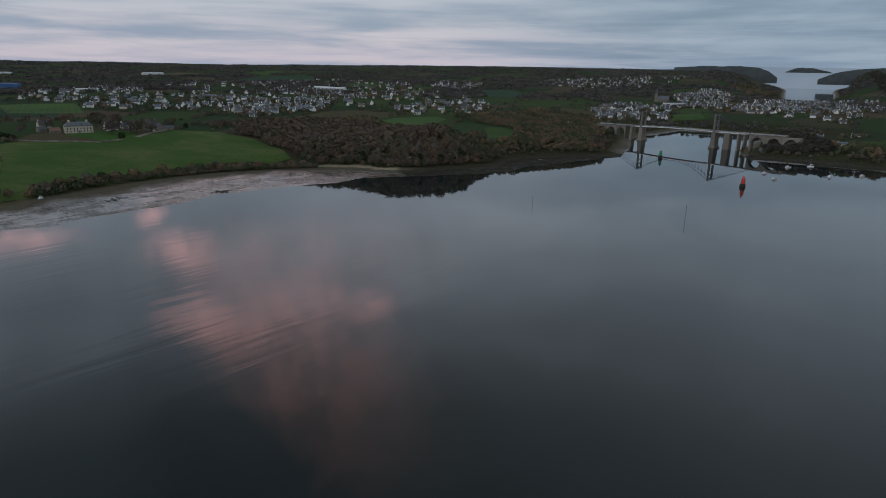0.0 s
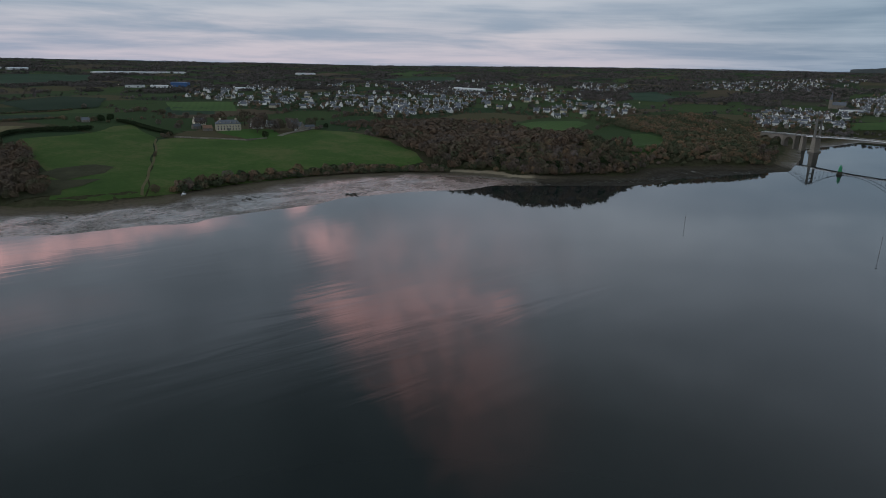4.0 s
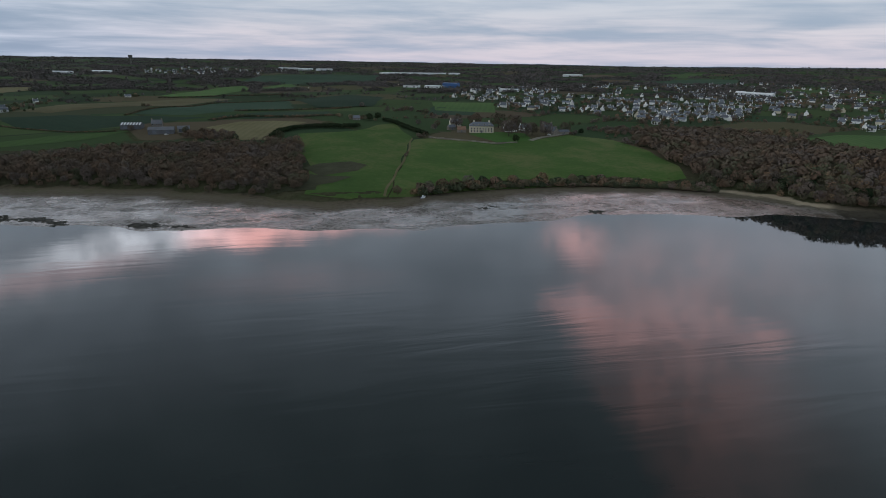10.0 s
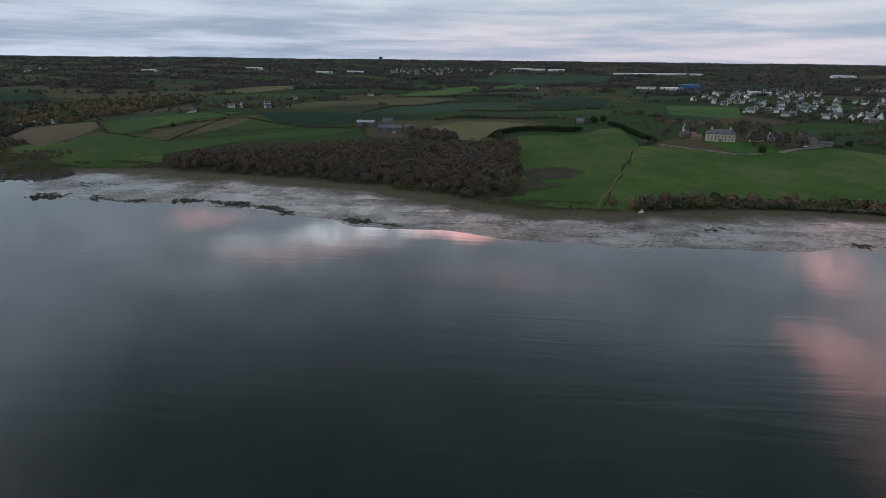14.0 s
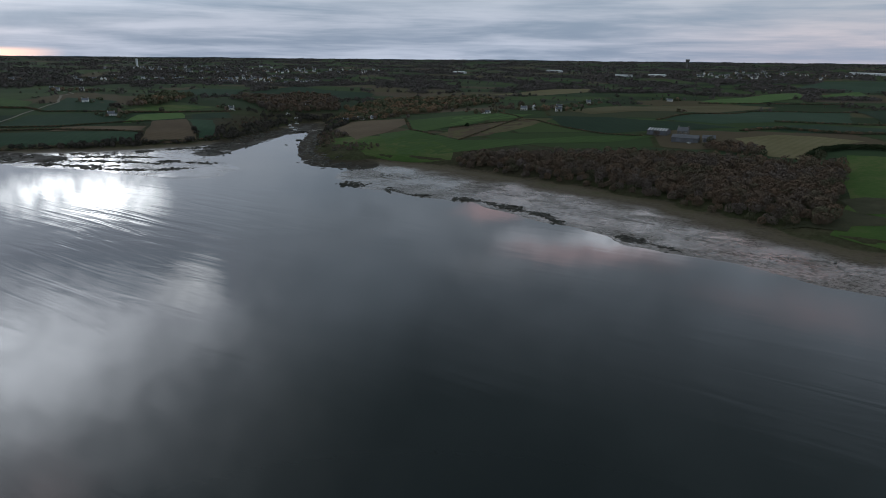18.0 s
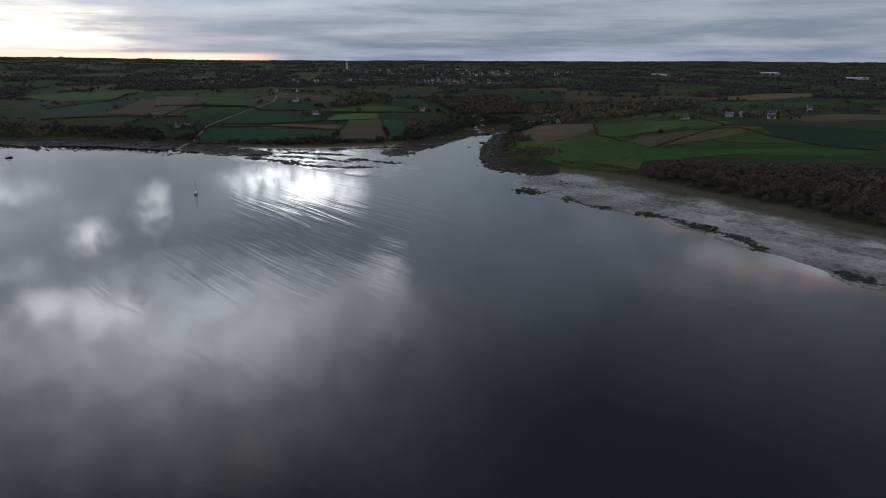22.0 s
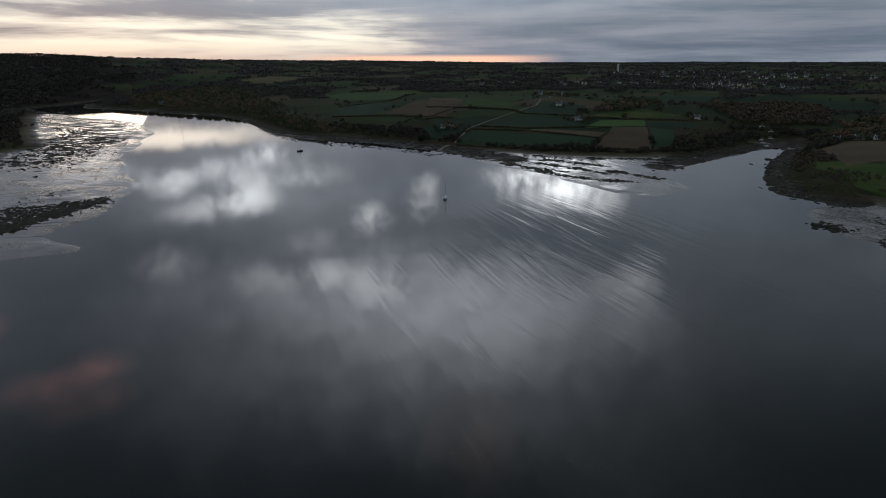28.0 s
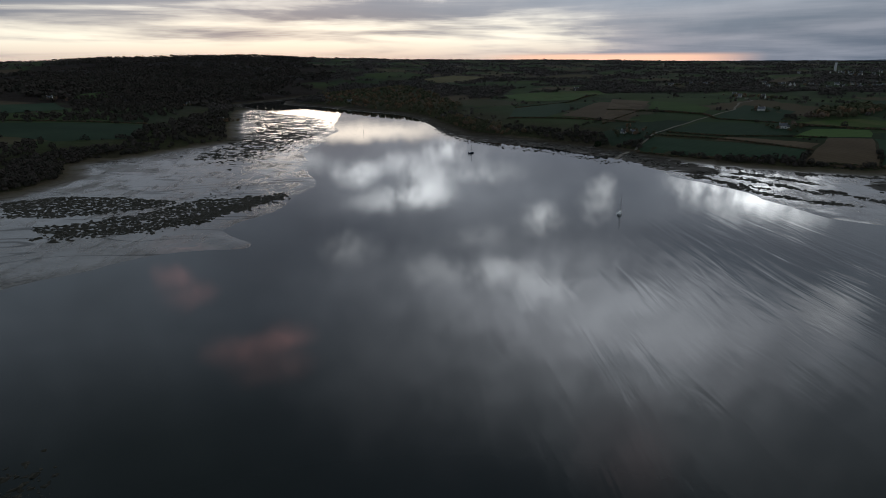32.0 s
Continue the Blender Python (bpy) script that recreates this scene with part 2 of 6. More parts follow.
# heavier cloud high in the north
clouds = lit(clouds, w.math("MULTIPLY", lobe(12, 33, 8, 24, way), -0.1), clouds)
gap = w.mix(0.94, nishita.outputs[0], w.vec("SCALE", clouds, scale=10.0))
ground_glow = w.mix(w.span(xyz.outputs[2], -0.05, -0.002), (0.6, 0.6, 0.6), gap)
back = w.add("ShaderNodeBackground")
w.plug(back.inputs[0], ground_glow)
back.inputs[1].default_value = 0.1
w.plug(w.add("ShaderNodeOutputWorld").inputs[0], back.outputs[0])

sun = new("sun", bpy.data.lights.new("sun", "SUN"))
sun.data.energy, sun.data.angle, sun.data.color = 0.08, radians(10), (1.0, 0.86, 0.72)
sun.matrix_world = look((0, 0, 300), Vector((0, 0, 300)) - Vector(heading_way(SUN_AZ, SUN_EL)))
tagged(sun, "low evening sun behind cloud", "sun", kind="structure")


# ---- materials ----
def material(name, build):
    m = bpy.data.materials.new(name)
    m.use_nodes = True
    n = Nodes(m.node_tree)
    shader = n.add("ShaderNodeBsdfPrincipled")
    n.plug(n.add("ShaderNodeOutputMaterial").inputs[0], shader.outputs[0])
    build(n, shader.inputs)
    return m


def world_place(n):
    return n.add("ShaderNodeNewGeometry").outputs["Position"]


def bump(n, s, height, strength, distance):
    b = n.add("ShaderNodeBump")
    n.plug(b.inputs["Height"], height)
    b.inputs["Strength"].default_value, b.inputs["Distance"].default_value = strength, distance
    n.plug(s["Normal"], b.outputs[0])


def attribute(n, name):
    return n.add("ShaderNodeAttribute", attribute_name=name).outputs["Fac"]


def build_ground(n, s):
    p = world_place(n)
    high, low = attribute(n, "high"), attribute(n, "low")
    big, mid, fine = n.noise(p, 0.006, 4), n.noise(p, 0.035, 5, 0.6), n.noise(p, 0.3, 5, 0.65)
    rough_grass = n.ramp(mid, (0.3, (0.037, 0.040, 0.022)), (0.5, (0.053, 0.059, 0.030)), (0.7, (0.070, 0.063, 0.038)))
    rough_grass = n.mix(n.span(big, 0.45, 0.62, 0, 0.65), rough_grass, (0.056, 0.047, 0.033))
    rough_grass = n.mix(0.6, rough_grass, n.ramp(fine, (0.3, (0.222, 0.222, 0.222)), (0.75, (0.666, 0.666, 0.666))), "OVERLAY")
    patch = n.ramp(attribute(n, "tone"), (0.0, (0.027, 0.050, 0.030)), (0.18, (0.058, 0.090, 0.036)), (0.34, (0.030, 0.046, 0.030)), (0.52, (0.070, 0.101, 0.041)),
                   (0.66, (0.034, 0.062, 0.033)), (0.8, (0.111, 0.083, 0.061)), (1.0, (0.100, 0.089, 0.052)))
    patch = n.mix(n.math("MULTIPLY", mid, 0.3), patch, (0.044, 0.053, 0.033))
    tended = n.math("MULTIPLY", n.span(high, 45, 130), n.span(attribute(n, "edge"), 2.5, 7.0))
    rough_grass = n.mix(n.math("MULTIPLY", tended, 0.9), rough_grass, patch)
    # leaf litter under the wooded valley side in the south-west
    litter = n.vec("LENGTH", n.vec("MULTIPLY", n.vec("SUBTRACT", p, (-2300, -800, 0)), (1 / 1150, 1 / 560, 0)))
    rough_grass = n.mix(n.span(n.math("ADD", litter, n.math("MULTIPLY", n.math("SUBTRACT", big, 0.5), 0.6)), 1.05, 0.95), rough_grass, n.ramp(fine, (0.3, (0.022, 0.018, 0.016)), (0.7, (0.048, 0.040, 0.036))))
    rough_grass = n.mix(n.math("MULTIPLY", attribute(n, "litter"), 0.85), rough_grass, n.ramp(fine, (0.3, (0.042, 0.038, 0.040)), (0.7, (0.074, 0.068, 0.070))))
    edge = n.math("ADD", high, n.math("MULTIPLY", n.math("SUBTRACT", mid, 0.5), 26))
    streak = n.add("ShaderNodeMapping")
    n.plug(streak.inputs[0], p)
    streak.inputs["Rotation"].default_value, streak.inputs["Scale"].default_value = (0, 0, 0.35), (0.35, 1.3, 1)
    weedy = n.noise(streak.outputs[0], 0.085, 7, 0.68, 0.8)
    mud = n.ramp(n.noise(p, 0.05, 6, 0.6), (0.3, (0.085, 0.070, 0.056)), (0.55, (0.135, 0.114, 0.095)), (0.75, (0.19, 0.162, 0.14)))
    speck = n.math("MULTIPLY", n.span(n.noise(p, 0.42, 6, 0.75), 0.47, 0.55), n.span(n.noise(p, 0.035, 4, 0.6), 0.32, 0.52))
    parts_of = n.add("ShaderNodeSeparateXYZ")
    n.plug(parts_of.inputs[0], p)
    slick = n.span(parts_of.outputs[0], -350, -430)  # the open western flats lie smooth under a film of water
    speck = n.math("MULTIPLY", speck, n.math("SUBTRACT", 1.0, n.math("MULTIPLY", slick, 0.85)))
    mud = n.mix(n.math("MULTIPLY", speck, 0.8), mud, (0.04, 0.035, 0.025))
    mud = n.mix(n.math("MULTIPLY", n.span(weedy, 0.60, 0.65), n.span(low, 2, 14)), mud, (0.035, 0.032, 0.022))
    # narrow creeks winding over the southern flats
    winding = n.add("ShaderNodeTexNoise")
    n.plug(winding.inputs["Vector"], p)
    winding.inputs["Scale"].default_value, winding.inputs["Detail"].default_value = 0.006, 3
    lanes = n.noise(n.vec("MULTIPLY", n.vec("ADD", p, n.vec("SCALE", winding.outputs["Color"], scale=60.0)), (0.022, 0.006, 0)), 1.0, 1, 0.4)
    creek = n.math("MULTIPLY", n.span(n.math("ABSOLUTE", n.math("SUBTRACT", n.math("FRACT", n.math("MULTIPLY", lanes, 6.0)), 0.5)), 0.07, 0.03), n.span(n.vec("LENGTH", n.vec("SUBTRACT", p, (-700, -170, 0))), 420, 260))
    mud = n.mix(n.math("MULTIPLY", creek, 0.8), mud, (0.03, 0.026, 0.02))
    dry = n.span(n.math("ADD", n.math("DIVIDE", low, n.math("MAXIMUM", n.math("SUBTRACT", low, high), 1.0)), n.math("MULTIPLY", n.math("SUBTRACT", mid, 0.5), 0.5)), 0.55, 0.8)
    dry = n.math("MULTIPLY", dry, n.math("SUBTRACT", 1.0, n.math("MULTIPLY", slick, 0.75)))
    mud = n.mix(n.math("MULTIPLY", dry, 0.85), mud, n.ramp(fine, (0.3, (0.060, 0.049, 0.034)), (0.7, (0.115, 0.092, 0.062))))
    weed = n.span(n.math("ADD", n.math("MULTIPLY", attribute(n, "weed"), 0.74), n.math("MULTIPLY", n.math("SUBTRACT", n.noise(n.vec("MULTIPLY", p, (0.11, 0.035, 0)), 1.0, 6, 0.72), 0.5), 2.2)), 0.38, 0.6)
    mud = n.mix(n.math("MULTIPLY", weed, 0.9), mud, n.ramp(fine, (0.3, (0.014, 0.013, 0.010)), (0.7, (0.040, 0.035, 0.027))))
    sand = n.ramp(mid, (0.3, (0.26, 0.21, 0.145)), (0.7, (0.36, 0.30, 0.22)))
    marsh = n.ramp(n.math("ADD", n.math("MULTIPLY", fine, 0.5), n.math("MULTIPLY", mid, 0.5)), (0.35, (0.054, 0.046, 0.031)), (0.5, (0.102, 0.084, 0.059)), (0.65, (0.074, 0.074, 0.040)))
    shore = n.mix(n.span(edge, -19, -9), mud, marsh)
    shore = n.mix(n.span(edge, -9, -4), shore, n.mix(n.span(n.vec("LENGTH", n.vec("SUBTRACT", p, (338, 372, 0))), 85, 45), marsh, sand))
    shore = n.mix(n.math("MULTIPLY", n.span(attribute(n, "weed"), 0.2, 0.7), 0.7), shore, n.ramp(fine, (0.3, (0.020, 0.018, 0.014)), (0.7, (0.050, 0.043, 0.033))))
    n.plug(s["Base Color"], n.mix(n.span(edge, -1, 3), shore, rough_grass))
    wet = n.math("ADD", n.span(edge, -26, -10, 0.06, 0.75), n.span(n.noise(p, 0.022, 4, 0.6), 0.4, 0.65, 0.0, 0.22))
    wet = n.math("ADD", wet, n.math("MULTIPLY", n.span(weedy, 0.5, 0.62), 0.15))
    wet = n.math("ADD", n.math("ADD", wet, n.math("MULTIPLY", weed, 0.6)), n.math("MULTIPLY", dry, 0.4))
    wet = n.math("SUBTRACT", wet, n.math("MULTIPLY", slick, 0.1))
    n.plug(s["Roughness"], n.math("MAXIMUM", n.math("ADD", wet, n.math("MULTIPLY", fine, 0.16)), 0.07))
    n.plug(s["Specular IOR Level"], n.math("MULTIPLY", n.span(edge, -12, -2, 0.5, 0.02), n.math("SUBTRACT", 1.0, n.math("MAXIMUM", n.math("MULTIPLY", speck, 0.9), n.math("MAXIMUM", n.math("MAXIMUM", n.math("MULTIPLY", weed, 0.85), n.math("MULTIPLY", creek, 0.85)), n.math("MULTIPLY", dry, 0.6))))))
    bump(n, s, n.math("ADD", n.math("MULTIPLY", weedy, 0.06), n.math("MULTIPLY", n.noise(p, 0.6, 5, 0.75), n.math("MULTIPLY", n.span(n.noise(p, 0.02, 3), 0.4, 0.62, 0.12, 0.6), n.math("SUBTRACT", 1.0, n.math("MULTIPLY", slick, 0.93))))), 0.45, 0.45)


def build_water(n, s):
    p = world_place(n)
    n.plug(s["Base Color"], (0.012, 0.017, 0.018))
    s["IOR"].default_value = 1.333
    calm = n.noise(p, 0.006, 4, 0.55, 0.8)
    n.plug(s["Roughness"], n.span(calm, 0.42, 0.62, 0.0, 0.03))
    m = n.add("ShaderNodeMapping")
    n.plug(m.inputs[0], p)
    m.inputs["Rotation"].default_value, m.inputs["Scale"].default_value = (0, 0, -0.16), (0.13, 1.0, 1)
    wake = n.noise(m.outputs[0], 0.075, 3, 0.5, 1.1)
    chop = n.noise(p, 0.55, 3, 0.6)

    def around(x, y, r):
        return n.span(n.vec("LENGTH", n.vec("SUBTRACT", p, (x, y, 0))), r, r * 0.25)

    # the old wakes lie in a few broad places; elsewhere the surface is nearly still
    broad = n.noise(p, 0.006, 3)
    region = n.math("ADD", n.math("ADD", around(-330, 245, 190), n.math("MULTIPLY", around(-110, 225, 220), 0.22)), n.math("MULTIPLY", around(110, 170, 190), 0.4))
    patch = n.math("ADD", n.math("MULTIPLY", region, n.span(broad, 0.36, 0.6, 0.15, 1.0)), 0.05)
    h = n.math("ADD", n.math("MULTIPLY", wake, patch), n.math("MULTIPLY", n.math("MULTIPLY", chop, n.span(broad, 0.4, 0.6, 0.5, 1.0)), 0.02))
    bump(n, s, h, 0.3, 0.9)


GROUND = material("shore_and_rough_grass", build_ground)
WATER = material("still_estuary_water", build_water)


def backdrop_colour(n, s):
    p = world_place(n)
    # the blue-grey of distance haze is painted into the hills
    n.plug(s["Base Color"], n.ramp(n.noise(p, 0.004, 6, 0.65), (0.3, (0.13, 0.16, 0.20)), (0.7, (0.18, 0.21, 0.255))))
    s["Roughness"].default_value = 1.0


BACKDROP = material("haze_blue_hills", backdrop_colour)


# ---- plan of the estuary: low-water and high-water lines, metres ----
LOW = ((1060, 330), (960, 330), (860, 335), (760, 290), (650, 252), (595, 265), (556, 279), (510, 288), (461, 282), (429, 291), (392, 314), (372, 326),
       (349, 342), (327, 352), (295, 350), (260, 364), (226, 371), (199, 375), (180, 371), (160, 363), (124, 365), (89, 362), (71, 355), (48, 363),
       (22, 366), (5, 366), (-11, 373), (-29, 380), (-51, 383), (-68, 380), (-93, 383), (-103, 395), (-128, 404), (-154, 405), (-177, 416), (-200, 421),
       (-219, 432), (-228, 425), (-245, 429), (-265, 423), (-295, 431), (-318, 425), (-345, 438), (-362, 446), (-384, 494), (-423, 484), (-440, 488), (-481, 526),
       (-550, 599), (-588, 650), (-620, 690), (-650, 705), (-655, 690), (-641, 655), (-610, 596), (-599, 558), (-574, 510), (-549, 459), (-534, 436), (-507, 438),
       (-473, 425), (-457, 389), (-476, 366), (-510, 361), (-540, 356), (-565, 357), (-603, 342), (-640, 326), (-690, 322), (-724, 321), (-768, 300), (-799, 277),
       (-853, 250), (-893, 203), (-920, 177), (-991, 136), (-1142, 116), (-1300, 85), (-1386, 43), (-1453, -18), (-1546, -89), (-1607, -135))
LOW_SOUTH = ((-1700, -240), (-1850, -262), (-2000, -215), (-2160, -150), (-2240, -60), (-2300, -40), (-2290, -90), (-2190, -190), (-2050, -250), (-1880, -300),
             (-1740, -372), (-1650, -330), (-1556, -281), (-1404, -199), (-1364, -150), (-1238, -74), (-1150, -62), (-1080, -40), (-976, -51), (-942, -43),
             (-873, -50), (-809, -53), (-765, -39), (-708, -32), (-630, -9), (-581, -17), (-522, -24), (-490, -44), (-468, -48), (-434, -20), (-428, -55),
             (-420, -71), (-392, -97), (-371, -119), (-352, -200), (-340, -300), (-330, -700), (300, -700), (560, -260), (700, -60), (762, -8),
             (758, 28), (749, 82), (742, 115), (780, 140), (850, 160), (960, 175), (1080, 165))
HIGH = ((1080, 345), (960, 345), (860, 350), (760, 303), (650, 264), (600, 295), (579, 308), (534, 325), (500, 322), (470, 308), (456, 312), (420, 330),
        (387, 341), (369, 362), (357, 393), (340, 414), (313, 438), (294, 448), (272, 449), (255, 450), (227, 452), (203, 455), (176, 453), (150, 450),
        (131, 447), (112, 444), (86, 436), (64, 430), (44, 424), (25, 425), (5, 430), (-14, 439), (-26, 450), (-44, 461), (-71, 474), (-100, 491),
        (-128, 497), (-153, 505), (-178, 513), (-203, 516), (-255, 525), (-306, 533), (-340, 536), (-375, 528), (-400, 511), (-426, 503), (-472, 536), (-537, 603),
        (-595, 690), (-650, 750), (-681, 777), (-709, 743), (-684, 696), (-642, 614), (-626, 558), (-629, 520), (-638, 485), (-668, 426), (-715, 378), (-747, 357),
        (-795, 330), (-850, 295), (-900, 255), (-950, 215), (-1000, 165), (-1142, 136), (-1300, 105), (-1400, 58), (-1465, 0), (-1560, -70), (-1620, -115))
HIGH_SOUTH = ((-1730, -220), (-1850, -242), (-2000, -195), (-2150, -130), (-2230, -40), (-2310, -20), (-2310, -100), (-2200, -210), (-2055, -270), (-1885, -320),
              (-1740, -392), (-1600, -345), (-1551, -300), (-1422, -295), (-1250, -250), (-1123, -222), (-930, -167), (-866, -211), (-805, -234), (-774, -265),
              (-730, -275), (-661, -240), (-620, -242), (-573, -250), (-540, -330), (-500, -700), (340, -740), (600, -280), (730, -70), (785, -10),
              (782, 40), (775, 90), (775, 110), (800, 128), (850, 146), (960, 160), (1090, 150))
SEA_ARM = ((2460, 415), (2741, 380), (3458, 500), (4100, 615), (4950, 740), (4950, 1105), (4197, 885), (3158, 650), (2736, 552), (2500, 480))
HILLS = (  # x, y, radius along, radius across, turn, height
    (-3200, -1100, 1250, 720, 118, 60), (2790, 800, 330, 110, 14, 42), (3050, 325, 480, 130, 9, 78), (2250, 350, 330, 150, 12, -32), (-740, 790, 220, 140, 45, -10), (-930, 1000, 280, 170, 45, -12), (475, 362, 150, 65, -22, 17), (-1500, -900, 500, 300, 0, 34), (150, 760, 260, 170, -10, 6), (-300, 860, 300, 160, 20, 9),
    (2650, 1000, 500, 260, 25, 26), (2700, -80, 520, 220, 15, 44), (3900, 330, 500, 160, 10, 30), (-900, 700, 260, 200, 30, 10),
    (900, 1500, 700, 300, 10, 6), (-1250, 700, 500, 300, 0, 14))


def ring_distance(px, py, ring):
    """Distance to a closed line, negative inside it."""
    if px.size < 40:
        # few places: all the sides at once
        a = np.array(ring, float)
        b = np.roll(a, -1, 0)
        u, q = b - a, np.stack([px, py], -1)[:, None] - a
        k = np.clip((q * u).sum(-1) / (u * u).sum(-1), 0, 1)
        best = ((q - k[..., None] * u) ** 2).sum(-1).min(1)
        over = (a[:, 1] > py[:, None]) != (b[:, 1] > py[:, None])
        cross = over & (px[:, None] < u[:, 0] * q[..., 1] / np.where(u[:, 1] == 0, 1e-9, u[:, 1]) + a[:, 0])
        return np.where(cross.sum(1) % 2 == 1, -1, 1) * np.sqrt(best)
    best, inside = np.full(px.shape, 1e12), np.zeros(px.shape, bool)
    for (ax, ay), (bx, by) in zip(ring, ring[1:] + ring[:1]):
        ux, uy = bx - ax, by - ay
        k = np.clip(((px - ax) * ux + (py - ay) * uy) / (ux * ux + uy * uy), 0, 1)
        best = np.minimum(best, (px - ax - k * ux) ** 2 + (py - ay - k * uy) ** 2)
        cross = ((ay > py) != (by > py)) & (px < ux * (py - ay) / (uy if uy else 1e-9) + ax)
        inside ^= cross
    return np.where(inside, -1, 1) * np.sqrt(best)


def swell(px, py, size, seed):
    """Smooth rolling noise, about -1 to 1."""
    total = 0
    for k in range(4):
        a, b = 2.4 * k + seed, 1.3 * k + 0.7 * seed
        total = total + np.sin((px * np.cos(a) + py * np.sin(a)) / size * (1 + 0.23 * k) * 6.28 + b + 1.2 * np.sin((px * np.sin(a) - py * np.cos(a)) / size * 3.1 + a))
    return total / 4


def smooth(x, a, b):
    k = np.clip((x - a) / (b - a), 0, 1)
    return k * k * (3 - 2 * k)


def survey(px, py):
    """Height of the ground, distance to the high-water line and to the low-water line (negative: flooded)."""
    px, py = np.asarray(px, float), np.asarray(py, float)
    wob = 1.6 * swell(px, py, 60, 1) + 1.2 * swell(px, py, 23, 5)
    low = np.minimum(ring_distance(px, py, LOW + LOW_SOUTH), ring_distance(px, py, SEA_ARM)) + wob
    high = np.minimum(ring_distance(px, py, HIGH + HIGH_SOUTH), ring_distance(px, py, SEA_ARM) - 18) + 0.5 * wob
    r = np.hypot(px, py)
    d = np.maximum(high, 0)
    land = 3.2 + 2.5 * smooth(d, 0, 12) + 21 * (1 - np.exp(-d / 190)) + (54 + 20 * smooth(px / (r + 1), 0.5, 0.85) + 20 * smooth(-px / (r + 1), 0.88, 1.0)) * smooth(r, 1300, 4900) * smooth(d, 0, 300)
    land = land + smooth(d, 40, 400) * (3.5 * swell(px, py, 700, 2) + 2 * swell(px, py, 310, 8))
    for hx, hy, ra, rb, turn, up in HILLS:
        c, s = np.cos(np.radians(turn)), np.sin(np.radians(turn))
        u, v = ((px - hx) * c + (py - hy) * s) / ra, (-(px - hx) * s + (py - hy) * c) / rb
        land = land + up * np.exp(-(u * u + v * v)) * smooth(d, 0, 50)
    flat = np.clip(low, 0, None) / (np.clip(low, 0, None) + np.clip(-high, 0, None) + 1e-6)
    mud = 0.35 + 2.6 * flat ** 1.15 + 0.14 * swell(px, py, 41, 3) + 0.08 * swell(px, py, 17, 4)
    bed = 0.3 + 0.05 * np.maximum(low, -60)
    z = np.where(high > 0, land, np.where(low > 0, mud, bed))
    return z, high, low


def height(x, y):
    return float(survey(np.array([x]), np.array([y]))[0][0])


def patchwork(px, py):
    """The old field pattern: a number for the field at each place, and how far it is from the field's edge."""
    turn, cell = 0.42, 135.0
    u, v = (px * math.cos(turn) + py * math.sin(turn)) / (cell * 1.35), (-px * math.sin(turn) + py * math.cos(turn)) / (cell * 0.8)
    near, second, tone = np.full(u.shape, 9e9), np.full(u.shape, 9e9), np.zeros(u.shape)
    for di in (-1, 0, 1):
        for dj in (-1, 0, 1):
            i, j = np.floor(u) + di, np.floor(v) + dj
            h1 = np.modf(np.abs(np.sin(i * 127.1 + j * 311.7) * 43758.5))[0]
            h2 = np.modf(np.abs(np.sin(i * 269.5 + j * 183.3) * 43758.5))[0]
            d = np.maximum(np.abs(u - i - 0.2 - 0.6 * h1), np.abs(v - j - 0.2 - 0.6 * h2)) + 0.25 * np.hypot(u - i - 0.2 - 0.6 * h1, v - j - 0.2 - 0.6 * h2)
            closer = d < near
            second = np.where(closer, near, np.minimum(second, d))
            tone = np.where(closer, np.modf(h1 * 7.31 + h2 * 3.17)[0], tone)
            near = np.where(closer, d, near)
    return tone, (second - near) * cell * 0.9


# ---- ground, water and distance ----
def sheet_mesh(name, verts, nu, nv, mat, attributes=()):
    """A grid of nu x nv points as one mesh."""
    i = np.arange(nu * nv).reshape(nu, nv)
    quads = np.stack([i[:-1, :-1], i[1:, :-1], i[1:, 1:], i[:-1, 1:]], -1).reshape(-1, 4)
    me = bpy.data.meshes.new(name)
    me.from_pydata(np.asarray(verts).tolist(), [], quads.tolist())
    for key, values in attributes:
        me.attributes.new(key, "FLOAT", "POINT").data.foreach_set("value", np.asarray(values, np.float32))
    me.materials.append(mat)
    me.polygons.foreach_set("use_smooth", np.ones(len(quads), bool))
    return me


# shores of dark weed-covered stone: the line, and how far it reaches
ROCKY_SHORES = ((((-690, 340), (-768, 312), (-853, 262), (-910, 205), (-991, 150), (-1142, 126), (-1300, 95), (-1400, 50), (-1540, -80)), 36), (((-690, 340), (-660, 352)), 30),
                (((-650, 690), (-630, 590), (-590, 520), (-565, 480)), 34), (((-610, 690), (-540, 600), (-470, 528), (-420, 492), (-385, 500)), 26),
                (((640, 258), (560, 295), (500, 305), (440, 302), (400, 322)), 46), (((770, 120), (765, 60), (775, 0)), 30), (((-700, 735), (-640, 735)), 40),
                (((-1607, -125), (-1720, -230), (-1850, -250), (-2000, -205), (-2240, -45)), 60), (((-1560, -290), (-1740, -385), (-1885, -310), (-2055, -262), (-2300, -90)), 55))
MARSH_LINE, MARSH_REACH = ((-940, -120), (-1080, -110), (-1220, -150), (-1380, -230)), 80


